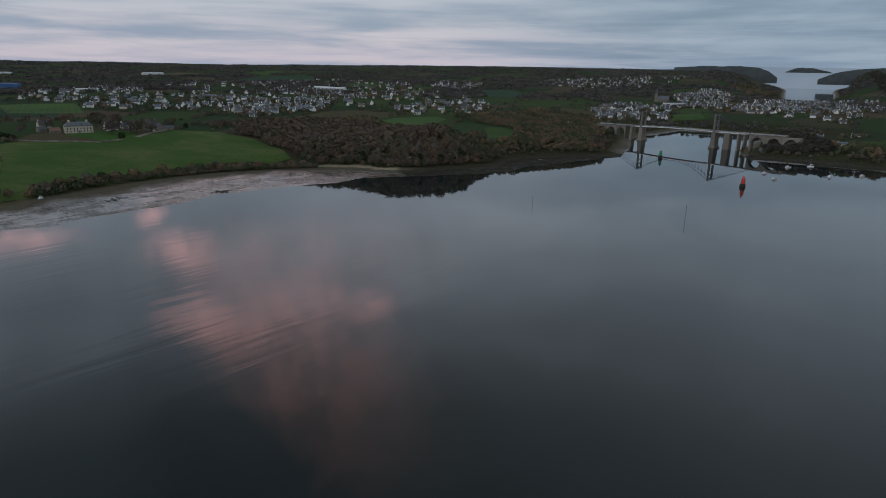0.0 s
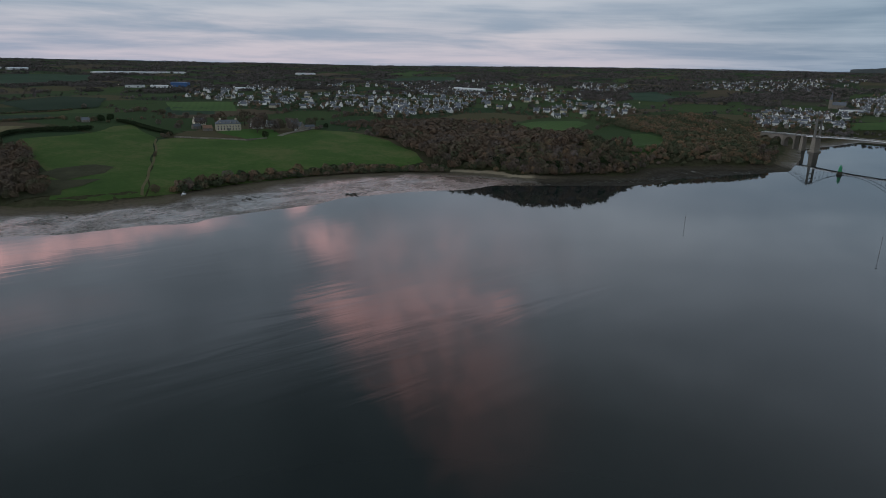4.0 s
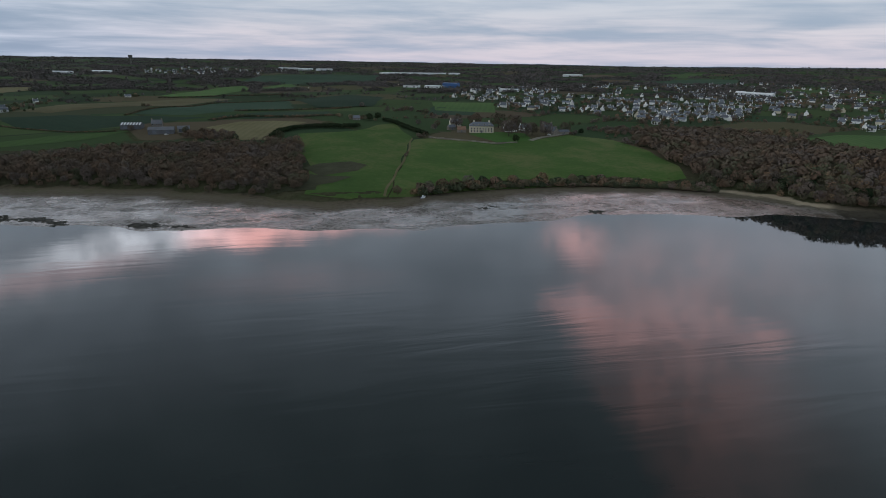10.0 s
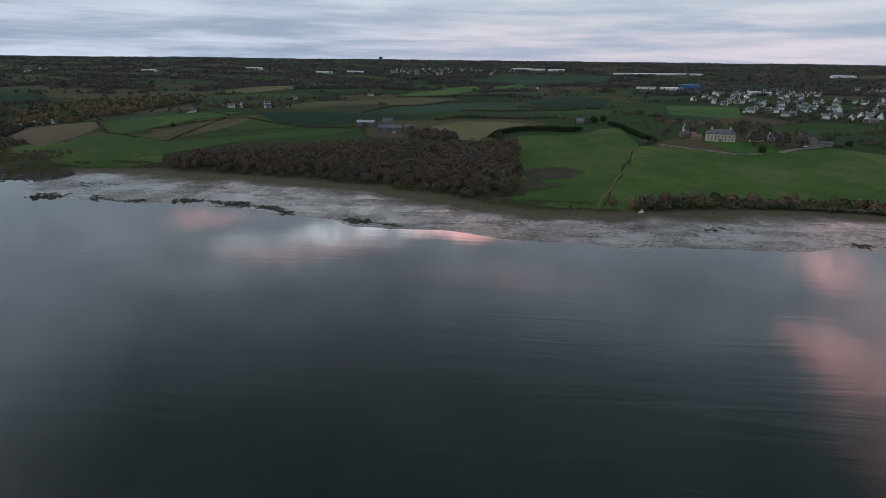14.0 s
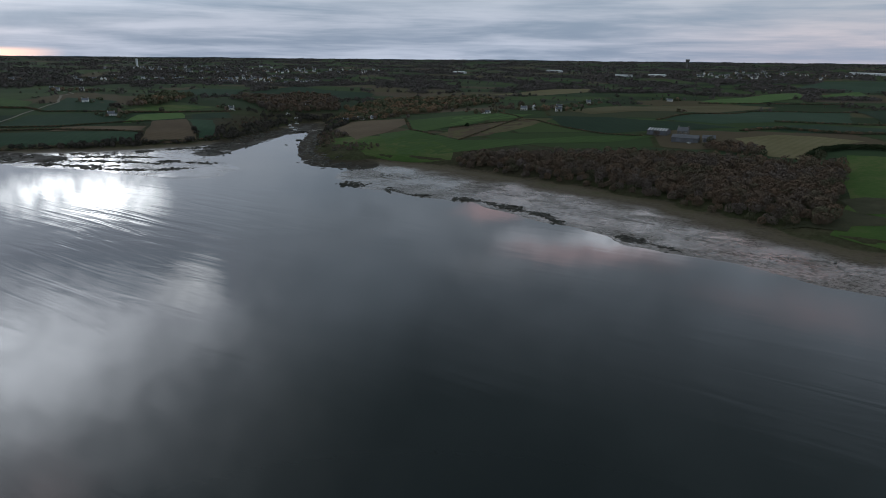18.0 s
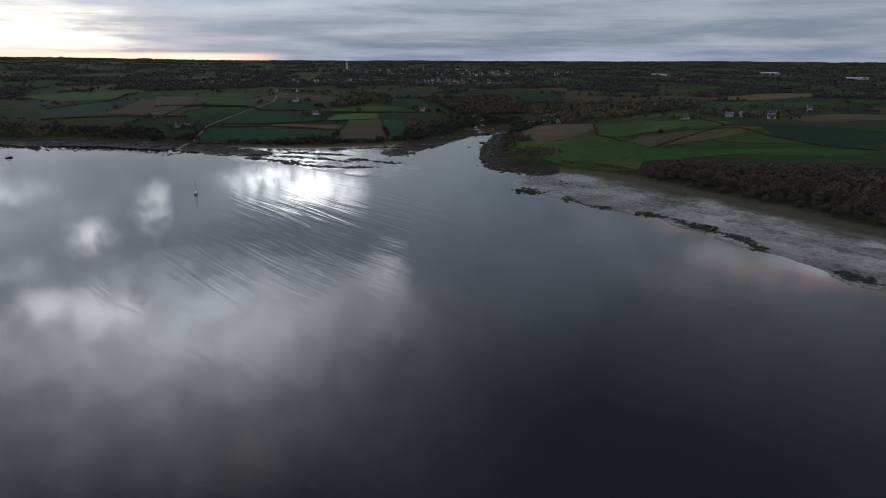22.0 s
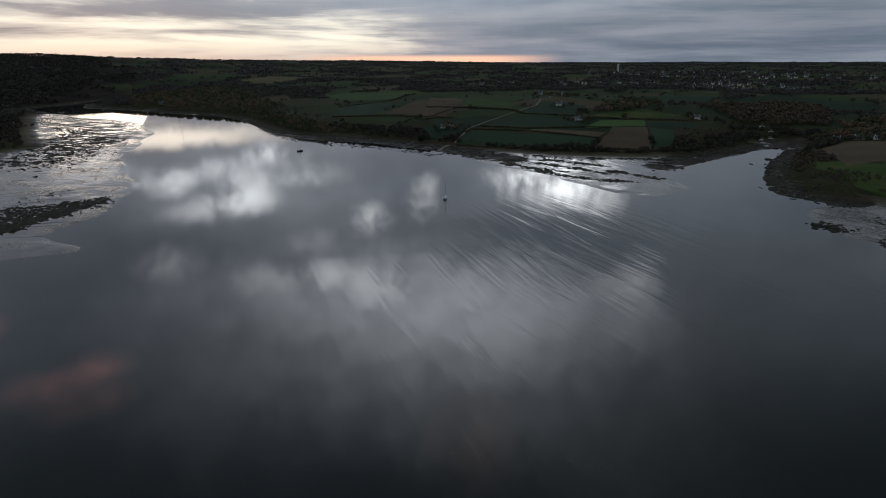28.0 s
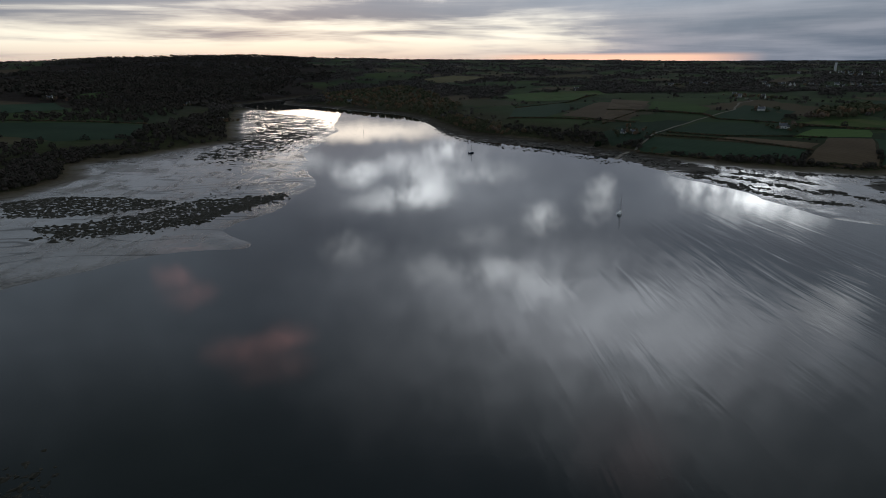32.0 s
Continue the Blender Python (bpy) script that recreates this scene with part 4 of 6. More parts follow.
BLUE = mottled("blue_cladding", ((0.3, (0.03, 0.09, 0.24)), (0.7, (0.04, 0.12, 0.30))), 0.2, 0.5)
DARKGLASS = mottled("dark_window_glass", ((0.3, (0.02, 0.022, 0.026)), (0.7, (0.04, 0.042, 0.048))), 0.8, 0.12)
TRACK = mottled("chalky_track", ((0.3, (0.17, 0.155, 0.13)), (0.7, (0.27, 0.25, 0.21))), 0.3)
ROCK = mottled("weed_covered_rock", ((0.3, (0.014, 0.013, 0.010)), (0.6, (0.030, 0.027, 0.018)), (0.8, (0.06, 0.055, 0.045))), 0.3, 0.7)
WEED = mottled("bladderwrack", ((0.3, (0.013, 0.012, 0.007)), (0.7, (0.033, 0.028, 0.014))), 0.2, 0.75)
RED = mottled("red_beacon_paint", ((0.3, (0.55, 0.03, 0.025)), (0.7, (0.66, 0.05, 0.035))), 0.6, 0.45)
SIGNAL_GREEN = mottled("green_beacon_paint", ((0.3, (0.02, 0.20, 0.09)), (0.7, (0.03, 0.28, 0.12))), 0.6, 0.45)
STEEL = mottled("galvanised_steel", ((0.3, (0.16, 0.165, 0.17)), (0.7, (0.26, 0.265, 0.27))), 0.8, 0.5)
HULL = mottled("white_gelcoat", ((0.3, (0.70, 0.71, 0.72)), (0.7, (0.80, 0.80, 0.80))), 0.9, 0.25)
NAVY = mottled("dark_blue_hull", ((0.3, (0.02, 0.03, 0.06)), (0.7, (0.04, 0.05, 0.09))), 0.9, 0.3)
CABLE = mottled("dark_painted_steel", ((0.3, (0.035, 0.038, 0.042)), (0.7, (0.065, 0.07, 0.075))), 0.8, 0.6)
TAR = mottled("grey_road", ((0.3, (0.075, 0.075, 0.075)), (0.7, (0.11, 0.11, 0.11))), 0.3)


def lamp_colour(n, s):
    n.plug(s["Emission Color"], (1.0, 0.83, 0.6))
    s["Emission Strength"].default_value = 9.0


LAMP = material("lit_lamp_glass", lamp_colour)


# ---- small mesh tools ----
class Solid:
    """Collects simple convex pieces into one mesh."""

    def __init__(self):
        self.v, self.f = [], []

    def add(self, verts, faces):
        k = len(self.v)
        self.v += [tuple(v) for v in verts]
        self.f += [tuple(i + k for i in f) for f in faces]
        return self

    def box(self, x0, x1, y0, y1, z0, z1, taper=0.0):
        t = taper
        self.add([(x0, y0, z0), (x1, y0, z0), (x1, y1, z0), (x0, y1, z0), (x0 + t, y0 + t, z1), (x1 - t, y0 + t, z1), (x1 - t, y1 - t, z1), (x0 + t, y1 - t, z1)],
                 [(0, 3, 2, 1), (4, 5, 6, 7), (0, 1, 5, 4), (1, 2, 6, 5), (2, 3, 7, 6), (3, 0, 4, 7)])
        return self

    def rod(self, a, b, ra, rb=None, sides=7):
        a, b = Vector(a), Vector(b)
        q = (b - a).to_track_quat("Z", "Y")
        rb = ra if rb is None else rb
        ring = [(math.cos(6.2832 * i / sides), math.sin(6.2832 * i / sides)) for i in range(sides)]
        verts = [a + q @ Vector((c * ra, s * ra, 0)) for c, s in ring] + [b + q @ Vector((c * rb, s * rb, 0)) for c, s in ring]
        faces = [(i, (i + 1) % sides, sides + (i + 1) % sides, sides + i) for i in range(sides)]
        return self.add(verts, faces + [tuple(range(sides))[::-1], tuple(range(sides, 2 * sides))])

    def lathe(self, profile, sides=14, cx=0.0, cy=0.0):
        verts = [(cx + r * math.cos(6.2832 * i / sides), cy + r * math.sin(6.2832 * i / sides), z) for r, z in profile for i in range(sides)]
        faces = [(k * sides + i, k * sides + (i + 1) % sides, (k + 1) * sides + (i + 1) % sides, (k + 1) * sides + i) for k in range(len(profile) - 1) for i in range(sides)]
        return self.add(verts, faces + [tuple(range(sides))[::-1], tuple(range((len(profile) - 1) * sides, len(profile) * sides))])

    def mesh(self, name, mat):
        me = bpy.data.meshes.new(name)
        me.from_pydata(self.v, [], self.f)
        me.materials.append(mat)
        return me


def part(name, shape, mat, parent, label=""):
    """One mesh object under a thing or a part."""
    ob = new(name, shape.mesh(name, mat) if isinstance(shape, Solid) else shape)
    ob.parent = parent
    return tagged(ob, label)


def thing(name, label, category, group="", at=(0, 0, 0), turn=0.0):
    ob = new(name)
    ob.empty_display_size = 0.5
    ob.matrix_basis = pose(*at, 0, 0, turn)
    return tagged(ob, label, category, group)


def inside(px, py, ring):
    return ring_distance(np.atleast_1d(np.asarray(px, float)), np.atleast_1d(np.asarray(py, float)), tuple(ring)) < 0


# ---- fields, tracks ----
def field_mesh(name, ring, mat, lift, step):
    """A piece of ground laid over the land inside a ring of corners, its edge slightly uneven."""
    bm = bmesh.new()
    pts = []
    for (ax, ay), (bx, by) in zip(ring, ring[1:] + ring[:1]):
        cuts = max(1, int(math.hypot(bx - ax, by - ay) / step))
        pts += [(ax + (bx - ax) * k / cuts, ay + (by - ay) * k / cuts) for k in range(cuts)]
    pts = [(x + 1.2 * math.sin(x * 0.11 + y * 0.07), y + 1.2 * math.sin(y * 0.13 - x * 0.05)) for x, y in pts]
    bm.faces.new([bm.verts.new((x, y, 0)) for x, y in pts])
    xs, ys = [p[0] for p in pts], [p[1] for p in pts]
    for axis, lo, hi in ((0, min(xs), max(xs)), (1, min(ys), max(ys))):
        k = lo + step * 0.5
        while k < hi:
            no, co = ((1, 0, 0), (k, 0, 0)) if axis == 0 else ((0, 1, 0), (0, k, 0))
            bmesh.ops.bisect_plane(bm, geom=bm.verts[:] + bm.edges[:] + bm.faces[:], plane_co=co, plane_no=no)
            k += step
    co = np.array([v.co[:] for v in bm.verts])
    z, high, _ = survey(co[:, 0], co[:, 1])
    for v, h in zip(bm.verts, z):
        v.co.z = max(h, 0) + lift
    me = bpy.data.meshes.new(name)
    bm.to_mesh(me)
    bm.free()
    me.materials.append(mat)
    return me


FIELD_WORDS = {"meadow": "green meadow of grazed grass on the slope", "bright": "bright green field of young grass", "crop": "dark green field of winter crop",
               "plough": "brown ploughed field with bare soil", "stubble": "pale straw-coloured stubble field", "lawn": "mown green lawn in front of the manor"}
for look_name, ring in FIELDS:
    far = min(math.hypot(x, y) for x, y in ring)
    tagged(new("field", field_mesh("field", ring, FIELD_LOOK[look_name], 0.25 if far < 1000 else 0.8, 10 if far < 900 else 22)), FIELD_WORDS[look_name], "field", "fields", "structure")


def ribbon(name, line, width, mat, lift, label, category):
    pts = []
    for (ax, ay), (bx, by) in zip(line, line[1:]):
        cuts = max(1, int(math.hypot(bx - ax, by - ay) / 6))
        for k in range(cuts):
            f, l = k / cuts, math.hypot(bx - ax, by - ay)
            pts.append((ax + (bx - ax) * f, ay + (by - ay) * f, -(by - ay) / l, (bx - ax) / l))
    p = np.array(pts)
    wob = 0.6 * np.sin(np.arange(len(p)) * 0.7)
    rows = []
    for side in (-1, -0.4, 0.4, 1):
        x, y = p[:, 0] + p[:, 2] * (side * width / 2 + wob), p[:, 1] + p[:, 3] * (side * width / 2 + wob)
        rows.append(np.stack([x, y, np.maximum(survey(x, y)[0], 0) + lift + 0.08 * (1 - abs(side))], -1))
    return tagged(new(name, sheet_mesh(name, np.stack(rows, 1).reshape(-1, 3), len(p), 4, mat)), label, category, kind="structure")


ribbon("track", ((-788, 335), (-851, 381), (-906, 453), (-960, 530), (-1028, 571), (-1039, 596), (-1150, 640)), 3.2, TRACK, 0.6, "pale farm track climbing between the fields", "track")
ribbon("slipway", ((-748, 300), (-767, 312), (-790, 330)), 5, TRACK, 0.4, "pale stony slip running down to the mud", "slipway")
ribbon("field_path", ((62, 433), (82, 493), (104, 560), (124, 640)), 2, FIELD_LOOK["stubble"], 0.5, "worn path through the meadow beside a fence line", "path")
ribbon("drive", ((246, 612), (268, 632), (300, 652), (330, 668)), 6, TRACK, 0.5, "gravel drive beside the stone houses", "drive")


# ---- trees, woods and hedges ----
rng = np.random.default_rng(7)


def tufts(x, y, z, tall, wide, count, size, rough=0.16, twigs=0.0):
    """Corners of many small twig faces gathered into lumpy domed crowns, one for each (x, y, z)."""
    n = len(x)
    nz = rng.uniform(-0.55, 1, (n, count))
    na = rng.uniform(0, 6.283, (n, count))
    nr = np.sqrt(1 - nz * nz)
    dx, dy = nr * np.cos(na), nr * np.sin(na)
    swelling = np.zeros((n, count))
    for k in range(6):
        la, lz = rng.uniform(0, 6.283, (n, 1)), rng.uniform(-0.2, 0.95, (n, 1))
        lr = np.sqrt(1 - lz * lz)
        swelling = np.maximum(swelling, np.clip(dx * np.cos(la) * lr + dy * np.sin(la) * lr + nz * lz, 0, 1) ** 5 * rng.uniform(0.55, 1, (n, 1)))
    reach = (0.66 + 0.36 * swelling) * rng.uniform(0.82, 1.03, (n, count))
    cx, cy = x[:, None] + wide[:, None] * reach * dx, y[:, None] + wide[:, None] * reach * dy
    cz = z[:, None] + tall[:, None] * (0.42 + 0.56 * reach * nz)
    cz = np.maximum(cz, z[:, None] + 0.06 * tall[:, None])
    centre = np.stack([cx, cy, cz], -1).reshape(-1, 3)
    norm = np.stack([dx, dy, nz], -1).reshape(-1, 3) + rng.normal(0, rough, (n * count, 3))
    norm /= np.linalg.norm(norm, axis=1, keepdims=True)
    side = np.cross(norm, rng.normal(0, 1, (n * count, 3)))
    side /= np.linalg.norm(side, axis=1, keepdims=True)
    other = np.cross(norm, side)
    s = (np.repeat(tall, count) * size * rng.uniform(0.6, 1.3, n * count))[:, None]
    # bare twigs: long thin faces that point up and outwards
    thin = rng.uniform(0, 1, n * count) < twigs
    out = np.stack([dx, dy, np.abs(nz) + 0.7], -1).reshape(-1, 3) + rng.normal(0, 0.35, (n * count, 3))
    out /= np.linalg.norm(out, axis=1, keepdims=True)
    side = np.where(thin[:, None], out * 1.15, side)
    other = np.where(thin[:, None], np.cross(norm, out) * 0.36, other)
    return np.stack([centre + side * s, centre - side * 0.55 * s + other * 0.8 * s, centre - side * 0.5 * s - other * 0.85 * s], 1).reshape(-1, 3)


def tuft_mesh(name, corners, mat, tint=None):
    me = bpy.data.meshes.new(name)
    n = len(corners) // 3
    me.vertices.add(n * 3), me.loops.add(n * 3), me.polygons.add(n)
    me.vertices.foreach_set("co", corners.astype(np.float32).ravel())
    me.loops.foreach_set("vertex_index", np.arange(n * 3, dtype=np.int32))
    me.polygons.foreach_set("loop_start", np.arange(0, n * 3, 3, dtype=np.int32))
    if tint is not None:
        me.attributes.new("tint", "FLOAT", "POINT").data.foreach_set("value", np.repeat(tint, 3 * n // len(tint)).astype(np.float32))
    me.materials.append(mat)
    me.update()
    me.validate()
    return me


def make_crown(seed, tall):
    one = np.array([0.0])
    return tufts(one, one, one, np.array([tall]), np.array([tall * 0.52]), 620, 0.055, 0.4, 0.6 if seed < 6 else 0.1)


def make_trunk(tall, r):
    s = Solid().rod((0, 0, -0.6), (0.15, 0.1, tall * 0.42), tall * 0.028, tall * 0.018)
    for k in range(6):
        a = k * 1.05 + r
        reach = tall * (0.22 + 0.03 * (k % 3))
        s.rod((0.15, 0.1, tall * (0.26 + 0.03 * k)), (math.cos(a) * reach, math.sin(a) * reach, tall * (0.55 + 0.04 * k)), tall * 0.012, tall * 0.004, 5)
    return s


TREE_KINDS = []
for k in range(7):
    TREE_KINDS.append((make_trunk(10, k).mesh("trunk", BARK), tuft_mesh("crown", make_crown(k, 10.0), PINE_CROWN if k == 6 else TREE_CROWN)))


def plant(x, y, tall, kind, label, group):
    tree = thing("tree", label, "tree", group, (x, y, height(x, y)), (x * 37 + y * 11) % 360)
    tree.scale = (tall / 10,) * 3
    trunk, crown = TREE_KINDS[kind]
    part("trunk", trunk, BARK, tree), part("crown", crown, None, tree)
    return tree


def spread(ring, gap):
    xs, ys = [p[0] for p in ring], [p[1] for p in ring]
    gx, gy = np.meshgrid(np.arange(min(xs), max(xs), gap), np.arange(min(ys), max(ys), gap))
    x, y = gx.ravel() + rng.uniform(-0.48, 0.48, gx.size) * gap, gy.ravel() + rng.uniform(-0.48, 0.48, gx.size) * gap
    keep = inside(x, y, ring)
    return x[keep], y[keep]


WOOD_WORDS = {"brown": "bare brown winter woodland on the slope", "mixed": "mixed woodland of russet oaks and dark pines", "dark": "dark woodland with evening shade in its colour"}
single = 0
for kind, gap, grow, ring in WOODS:
    x, y = spread(ring, gap)
    z, high, _ = survey(x, y)
    ok = high > 1
    x, y, z, high = x[ok], y[ok], z[ok], high[ok]
    tall = grow * rng.uniform(6.5, 11.5, len(x)) * (0.75 + 0.25 * smooth(high, 0, 40))
    dist = np.hypot(x, y)
    # the front rows above the shore stand as trees of their own
    alone = (high < 20) & (dist < 620) & (np.arange(len(x)) % 2 == 0)
    for k in np.nonzero(alone)[0]:
        if single < 210:
            single += 1
            plant(float(x[k]), float(y[k]), float(tall[k]), int(k) % (7 if kind == "mixed" else 6), "bare brown winter tree at the edge of the wood" if int(k) % 7 < 6 else "dark evergreen tree at the edge of the wood", "trees along the shore")
        else:
            alone[k] = False
    x, y, z, tall, dist = x[~alone], y[~alone], z[~alone], tall[~alone], dist[~alone]
    if not len(x):
        continue
    count = 300 if dist.mean() < 640 else (110 if dist.mean() < 1100 else 40)
    tint = np.clip(rng.uniform(0, 1, len(x)) * 0.5 + 0.5 * (0.5 + 0.7 * swell(x, y, 110, 4)), 0, 1)
    corners = tufts(x, y, z, tall, tall * 0.55, count, 0.062 if count == 300 else (0.11 if count == 110 else 0.2), twigs=0.3 if kind == "brown" else 0.15)
    tagged(new("woodland", tuft_mesh("woodland", corners, TWIGS[kind], tint)), WOOD_WORDS[kind], "woodland", kind="stuff")


def row_of(line, gap):
    pts = []
    for (ax, ay), (bx, by) in zip(line, line[1:]):
        cuts = max(1, int(math.hypot(bx - ax, by - ay) / gap))
        pts += [(ax + (bx - ax) * k / cuts, ay + (by - ay) * k / cuts) for k in range(cuts)]
    return np.array(pts + [line[-1]], float)


for tall, wide, line in HEDGES:
    neat = tall in (5.5, 4.8)
    p = row_of(line, wide * 0.35)
    jitter = 0.06 if neat else 0.3
    x, y = p[:, 0] + rng.normal(0, jitter * wide, len(p)), p[:, 1] + rng.normal(0, jitter * wide, len(p))
    size = tall * (rng.uniform(0.95, 1.08, len(p)) if neat else rng.uniform(0.6, 1.45, len(p)))
    far = np.hypot(x, y).min() > 700
    corners = tufts(x, y, survey(x, y)[0], size, np.full(len(x), wide * 0.75), 70 if far else 170, 0.2 if far else 0.12, 0.3 if neat else 0.55)
    tagged(new("hedge", tuft_mesh("hedge", corners, TWIGS["green" if neat else "mixed"], rng.uniform(0, 1, len(x)))),
           "tall clipped dark green cypress hedge on the crest" if neat else "uneven brown and green hedge between the fields", "hedge", "hedges")
# single trees in the fields and gardens
for x, y, tall, kind, label in (
        (72, 436, 8, 1, "lone bushy tree at the foot of the meadow"), (227, 606, 9, 6, "dark evergreen tree by the garden wall"), (232, 640, 21, 0, "tall bare tree beside the manor"),
        (240, 655, 20, 2, "tall bare tree beside the manor"), (252, 640, 18, 3, "tall bare tree beside the manor"), (262, 648, 17, 4, "tall bare tree beside the manor"),
        (275, 640, 18, 5, "tall bare tree beside the stone houses"), (258, 690, 20, 0, "tall bare tree behind the manor"), (240, 700, 21, 1, "tall bare tree behind the manor"),
        (214, 705, 18, 2, "tall bare tree behind the manor"), (190, 705, 17, 4, "tall bare tree behind the manor"), (310, 665, 15, 3, "bare tree beside the gravel drive"),
        (325, 655, 8, 6, "round evergreen bush beside the drive"), (96, 760, 10, 6, "dark round tree behind the crest"), (108, 772, 10, 6, "dark round tree behind the crest"),
        (98, 443, 10, 1, "bushy tree along the foot of the meadow"), (108, 446, 12, 3, "bushy tree along the foot of the meadow"), (119, 448, 11, 0, "bushy tree along the foot of the meadow"),
        (131, 451, 12, 2, "bushy tree along the foot of the meadow"), (145, 453, 9, 5, "bushy tree along the foot of the meadow"), (-10, 640, 11, 4, "bare tree where the hedge meets the wood"),
        (100, 548, 4, 2, "rusty orange bush beside the field path"), (104, 560, 3, 2, "rusty orange bush beside the field path"),
        (-375, 690, 6, 6, "small dark tree on a field boundary"), (-820, 300, 10, 6, "dark tree above the western shore"), (-700, 390, 9, 2, "bushy tree on the western bank"),
        (885, 620, 14, 5, "lone round tree in a green field"), (905, 640, 12, 5, "round tree in a green field"), (160, 690, 9, 3, "garden tree by the old barn"),
        (170, 715, 9, 1, "garden tree by the old barn"), (150, 730, 8, 2, "garden tree by the old barn"), (-160, 705, 9, 3, "tree beside the farm sheds"), (-105, 690, 9, 4, "tree beside the farm sheds")):
    plant(x, y, tall, kind, label, "single trees")

# scrub patches in the meadow
SCRUB_BED = mottled("olive_heath", ((0.3, (0.038, 0.042, 0.024)), (0.7, (0.070, 0.068, 0.042))), 0.08)
for ring, label in ((((8, 516), (20, 528), (50, 530), (62, 515), (50, 498), (20, 484)), "dark patch of low gorse scrub in the meadow"),
                    (((-8, 470), (0, 500), (20, 486), (44, 478), (30, 462), (5, 455)), "low dark gorse scrub beside the wood"),
                    (((-20, 448), (-10, 462), (14, 458), (12, 446)), "low bramble scrub at the field's foot")):
    tagged(new("scrub_bed", field_mesh("scrub_bed", ring, SCRUB_BED, 0.4, 6)), "olive mat of low heath under the gorse", "scrub", kind="structure")
    x, y = spread(ring, 2.0)
    size = rng.uniform(0.5, 0.9, len(x))
    tagged(new("scrub", tuft_mesh("scrub", tufts(x, y, survey(x, y)[0] - 0.3, size, size * 1.5, 44, 0.26), TWIGS["gorse"], rng.uniform(0, 1, len(x)))), label, "scrub", kind="stuff")

# hedgerow trees, copses and far woods over the plateau
az, r = np.radians(rng.uniform(-95, 128, 260000)), 640 * (4700 / 640) ** rng.uniform(0, 1, 260000)
x, y = -np.sin(az) * r, np.cos(az) * r
z, high, _ = survey(x, y)
_, gap_to_edge = patchwork(x, y)
copse = swell(x, y, 520, 9) + 0.5 * swell(x, y, 170, 12)
steep = (np.exp(-(((x + 2300) / 1000) ** 2 + ((y + 760) / 460) ** 2)) > 0.42) | ((high < 42) & (r < 1900) & (high > np.where(x < -560, 0.8, 3)) & (rng.uniform(0, 1, len(x)) < np.where(x < -560, 0.9, 0.4)))
ok = (high > np.where(x < -560, 0.8, 4)) & (((gap_to_edge < 5) & ((swell(x, y, 140, 21) > -0.25) | (r > 2200))) | (copse > 0.62) | steep | ((r > 1500) & (copse > 0.05)))
blocked = np.zeros(len(x), bool)
for look_name, ring in FIELDS:
    blocked |= inside(x, y, ring)
for kind, gap, grow, ring in WOODS:
    blocked |= inside(x, y, ring)
ok &= ~blocked & ~((r < 1300) & (copse > 0.62) & (gap_to_edge > 7) & ~steep)
ok &= ~((np.abs(x - 845) < 70) & (np.abs(y - 250) < 130)) & ~((np.hypot(x - 215, y - 660) < 70))
ok &= ~((x > 0) & (x < 350) & (y < 460)) & ~((x > -470) & (x < 130) & (r < 960))
valley = (((x + 2300) / 1150) ** 2 + ((y + 800) / 560) ** 2 < 1.1)
x, y, z, r, steep, valley = x[ok], y[ok], z[ok], r[ok], steep[ok], valley[ok]
tall = rng.uniform(3.5, 9.0, len(x)) * np.where(valley, 1.5, 1.0) * np.where(steep, 0.8, np.where(r < 1500, rng.choice([0.3, 0.42, 0.55, 1.0], len(x)), 1.0))
broad = np.where((r > 1500) & (copse[ok] > 0.05), 1.25, 0.62)
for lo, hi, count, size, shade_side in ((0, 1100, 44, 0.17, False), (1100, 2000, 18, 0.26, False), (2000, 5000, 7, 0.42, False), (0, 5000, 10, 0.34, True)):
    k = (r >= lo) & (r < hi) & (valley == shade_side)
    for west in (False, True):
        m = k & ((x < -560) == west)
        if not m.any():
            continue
        # colour carries haze grey in the far bands, evening shade in the west
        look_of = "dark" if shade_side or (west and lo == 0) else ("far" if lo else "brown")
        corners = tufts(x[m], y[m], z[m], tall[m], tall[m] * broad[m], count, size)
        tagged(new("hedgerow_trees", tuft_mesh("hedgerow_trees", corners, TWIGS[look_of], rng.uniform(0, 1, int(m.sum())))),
               "leafless woodland on the valley side, evening shade in its dark colour" if shade_side else "hedgerow trees and copses across the farmland", "trees", kind="stuff")


# ---- houses ----
def gabled(length, depth, eaves, ridge, z0=-1.5):
    """The walls of a house with two gables, its long side along x."""
    a, b = length / 2, depth / 2
    v = [(-a, -b, z0), (a, -b, z0), (a, b, z0), (-a, b, z0), (-a, -b, eaves), (a, -b, eaves), (a, b, eaves), (-a, b, eaves), (-a, 0, ridge), (a, 0, ridge)]
    return Solid().add(v, [(0, 1, 5, 4), (2, 3, 7, 6), (1, 2, 6, 9, 5), (3, 0, 4, 8, 7), (3, 2, 1, 0), (4, 5, 9, 8), (6, 7, 8, 9)])


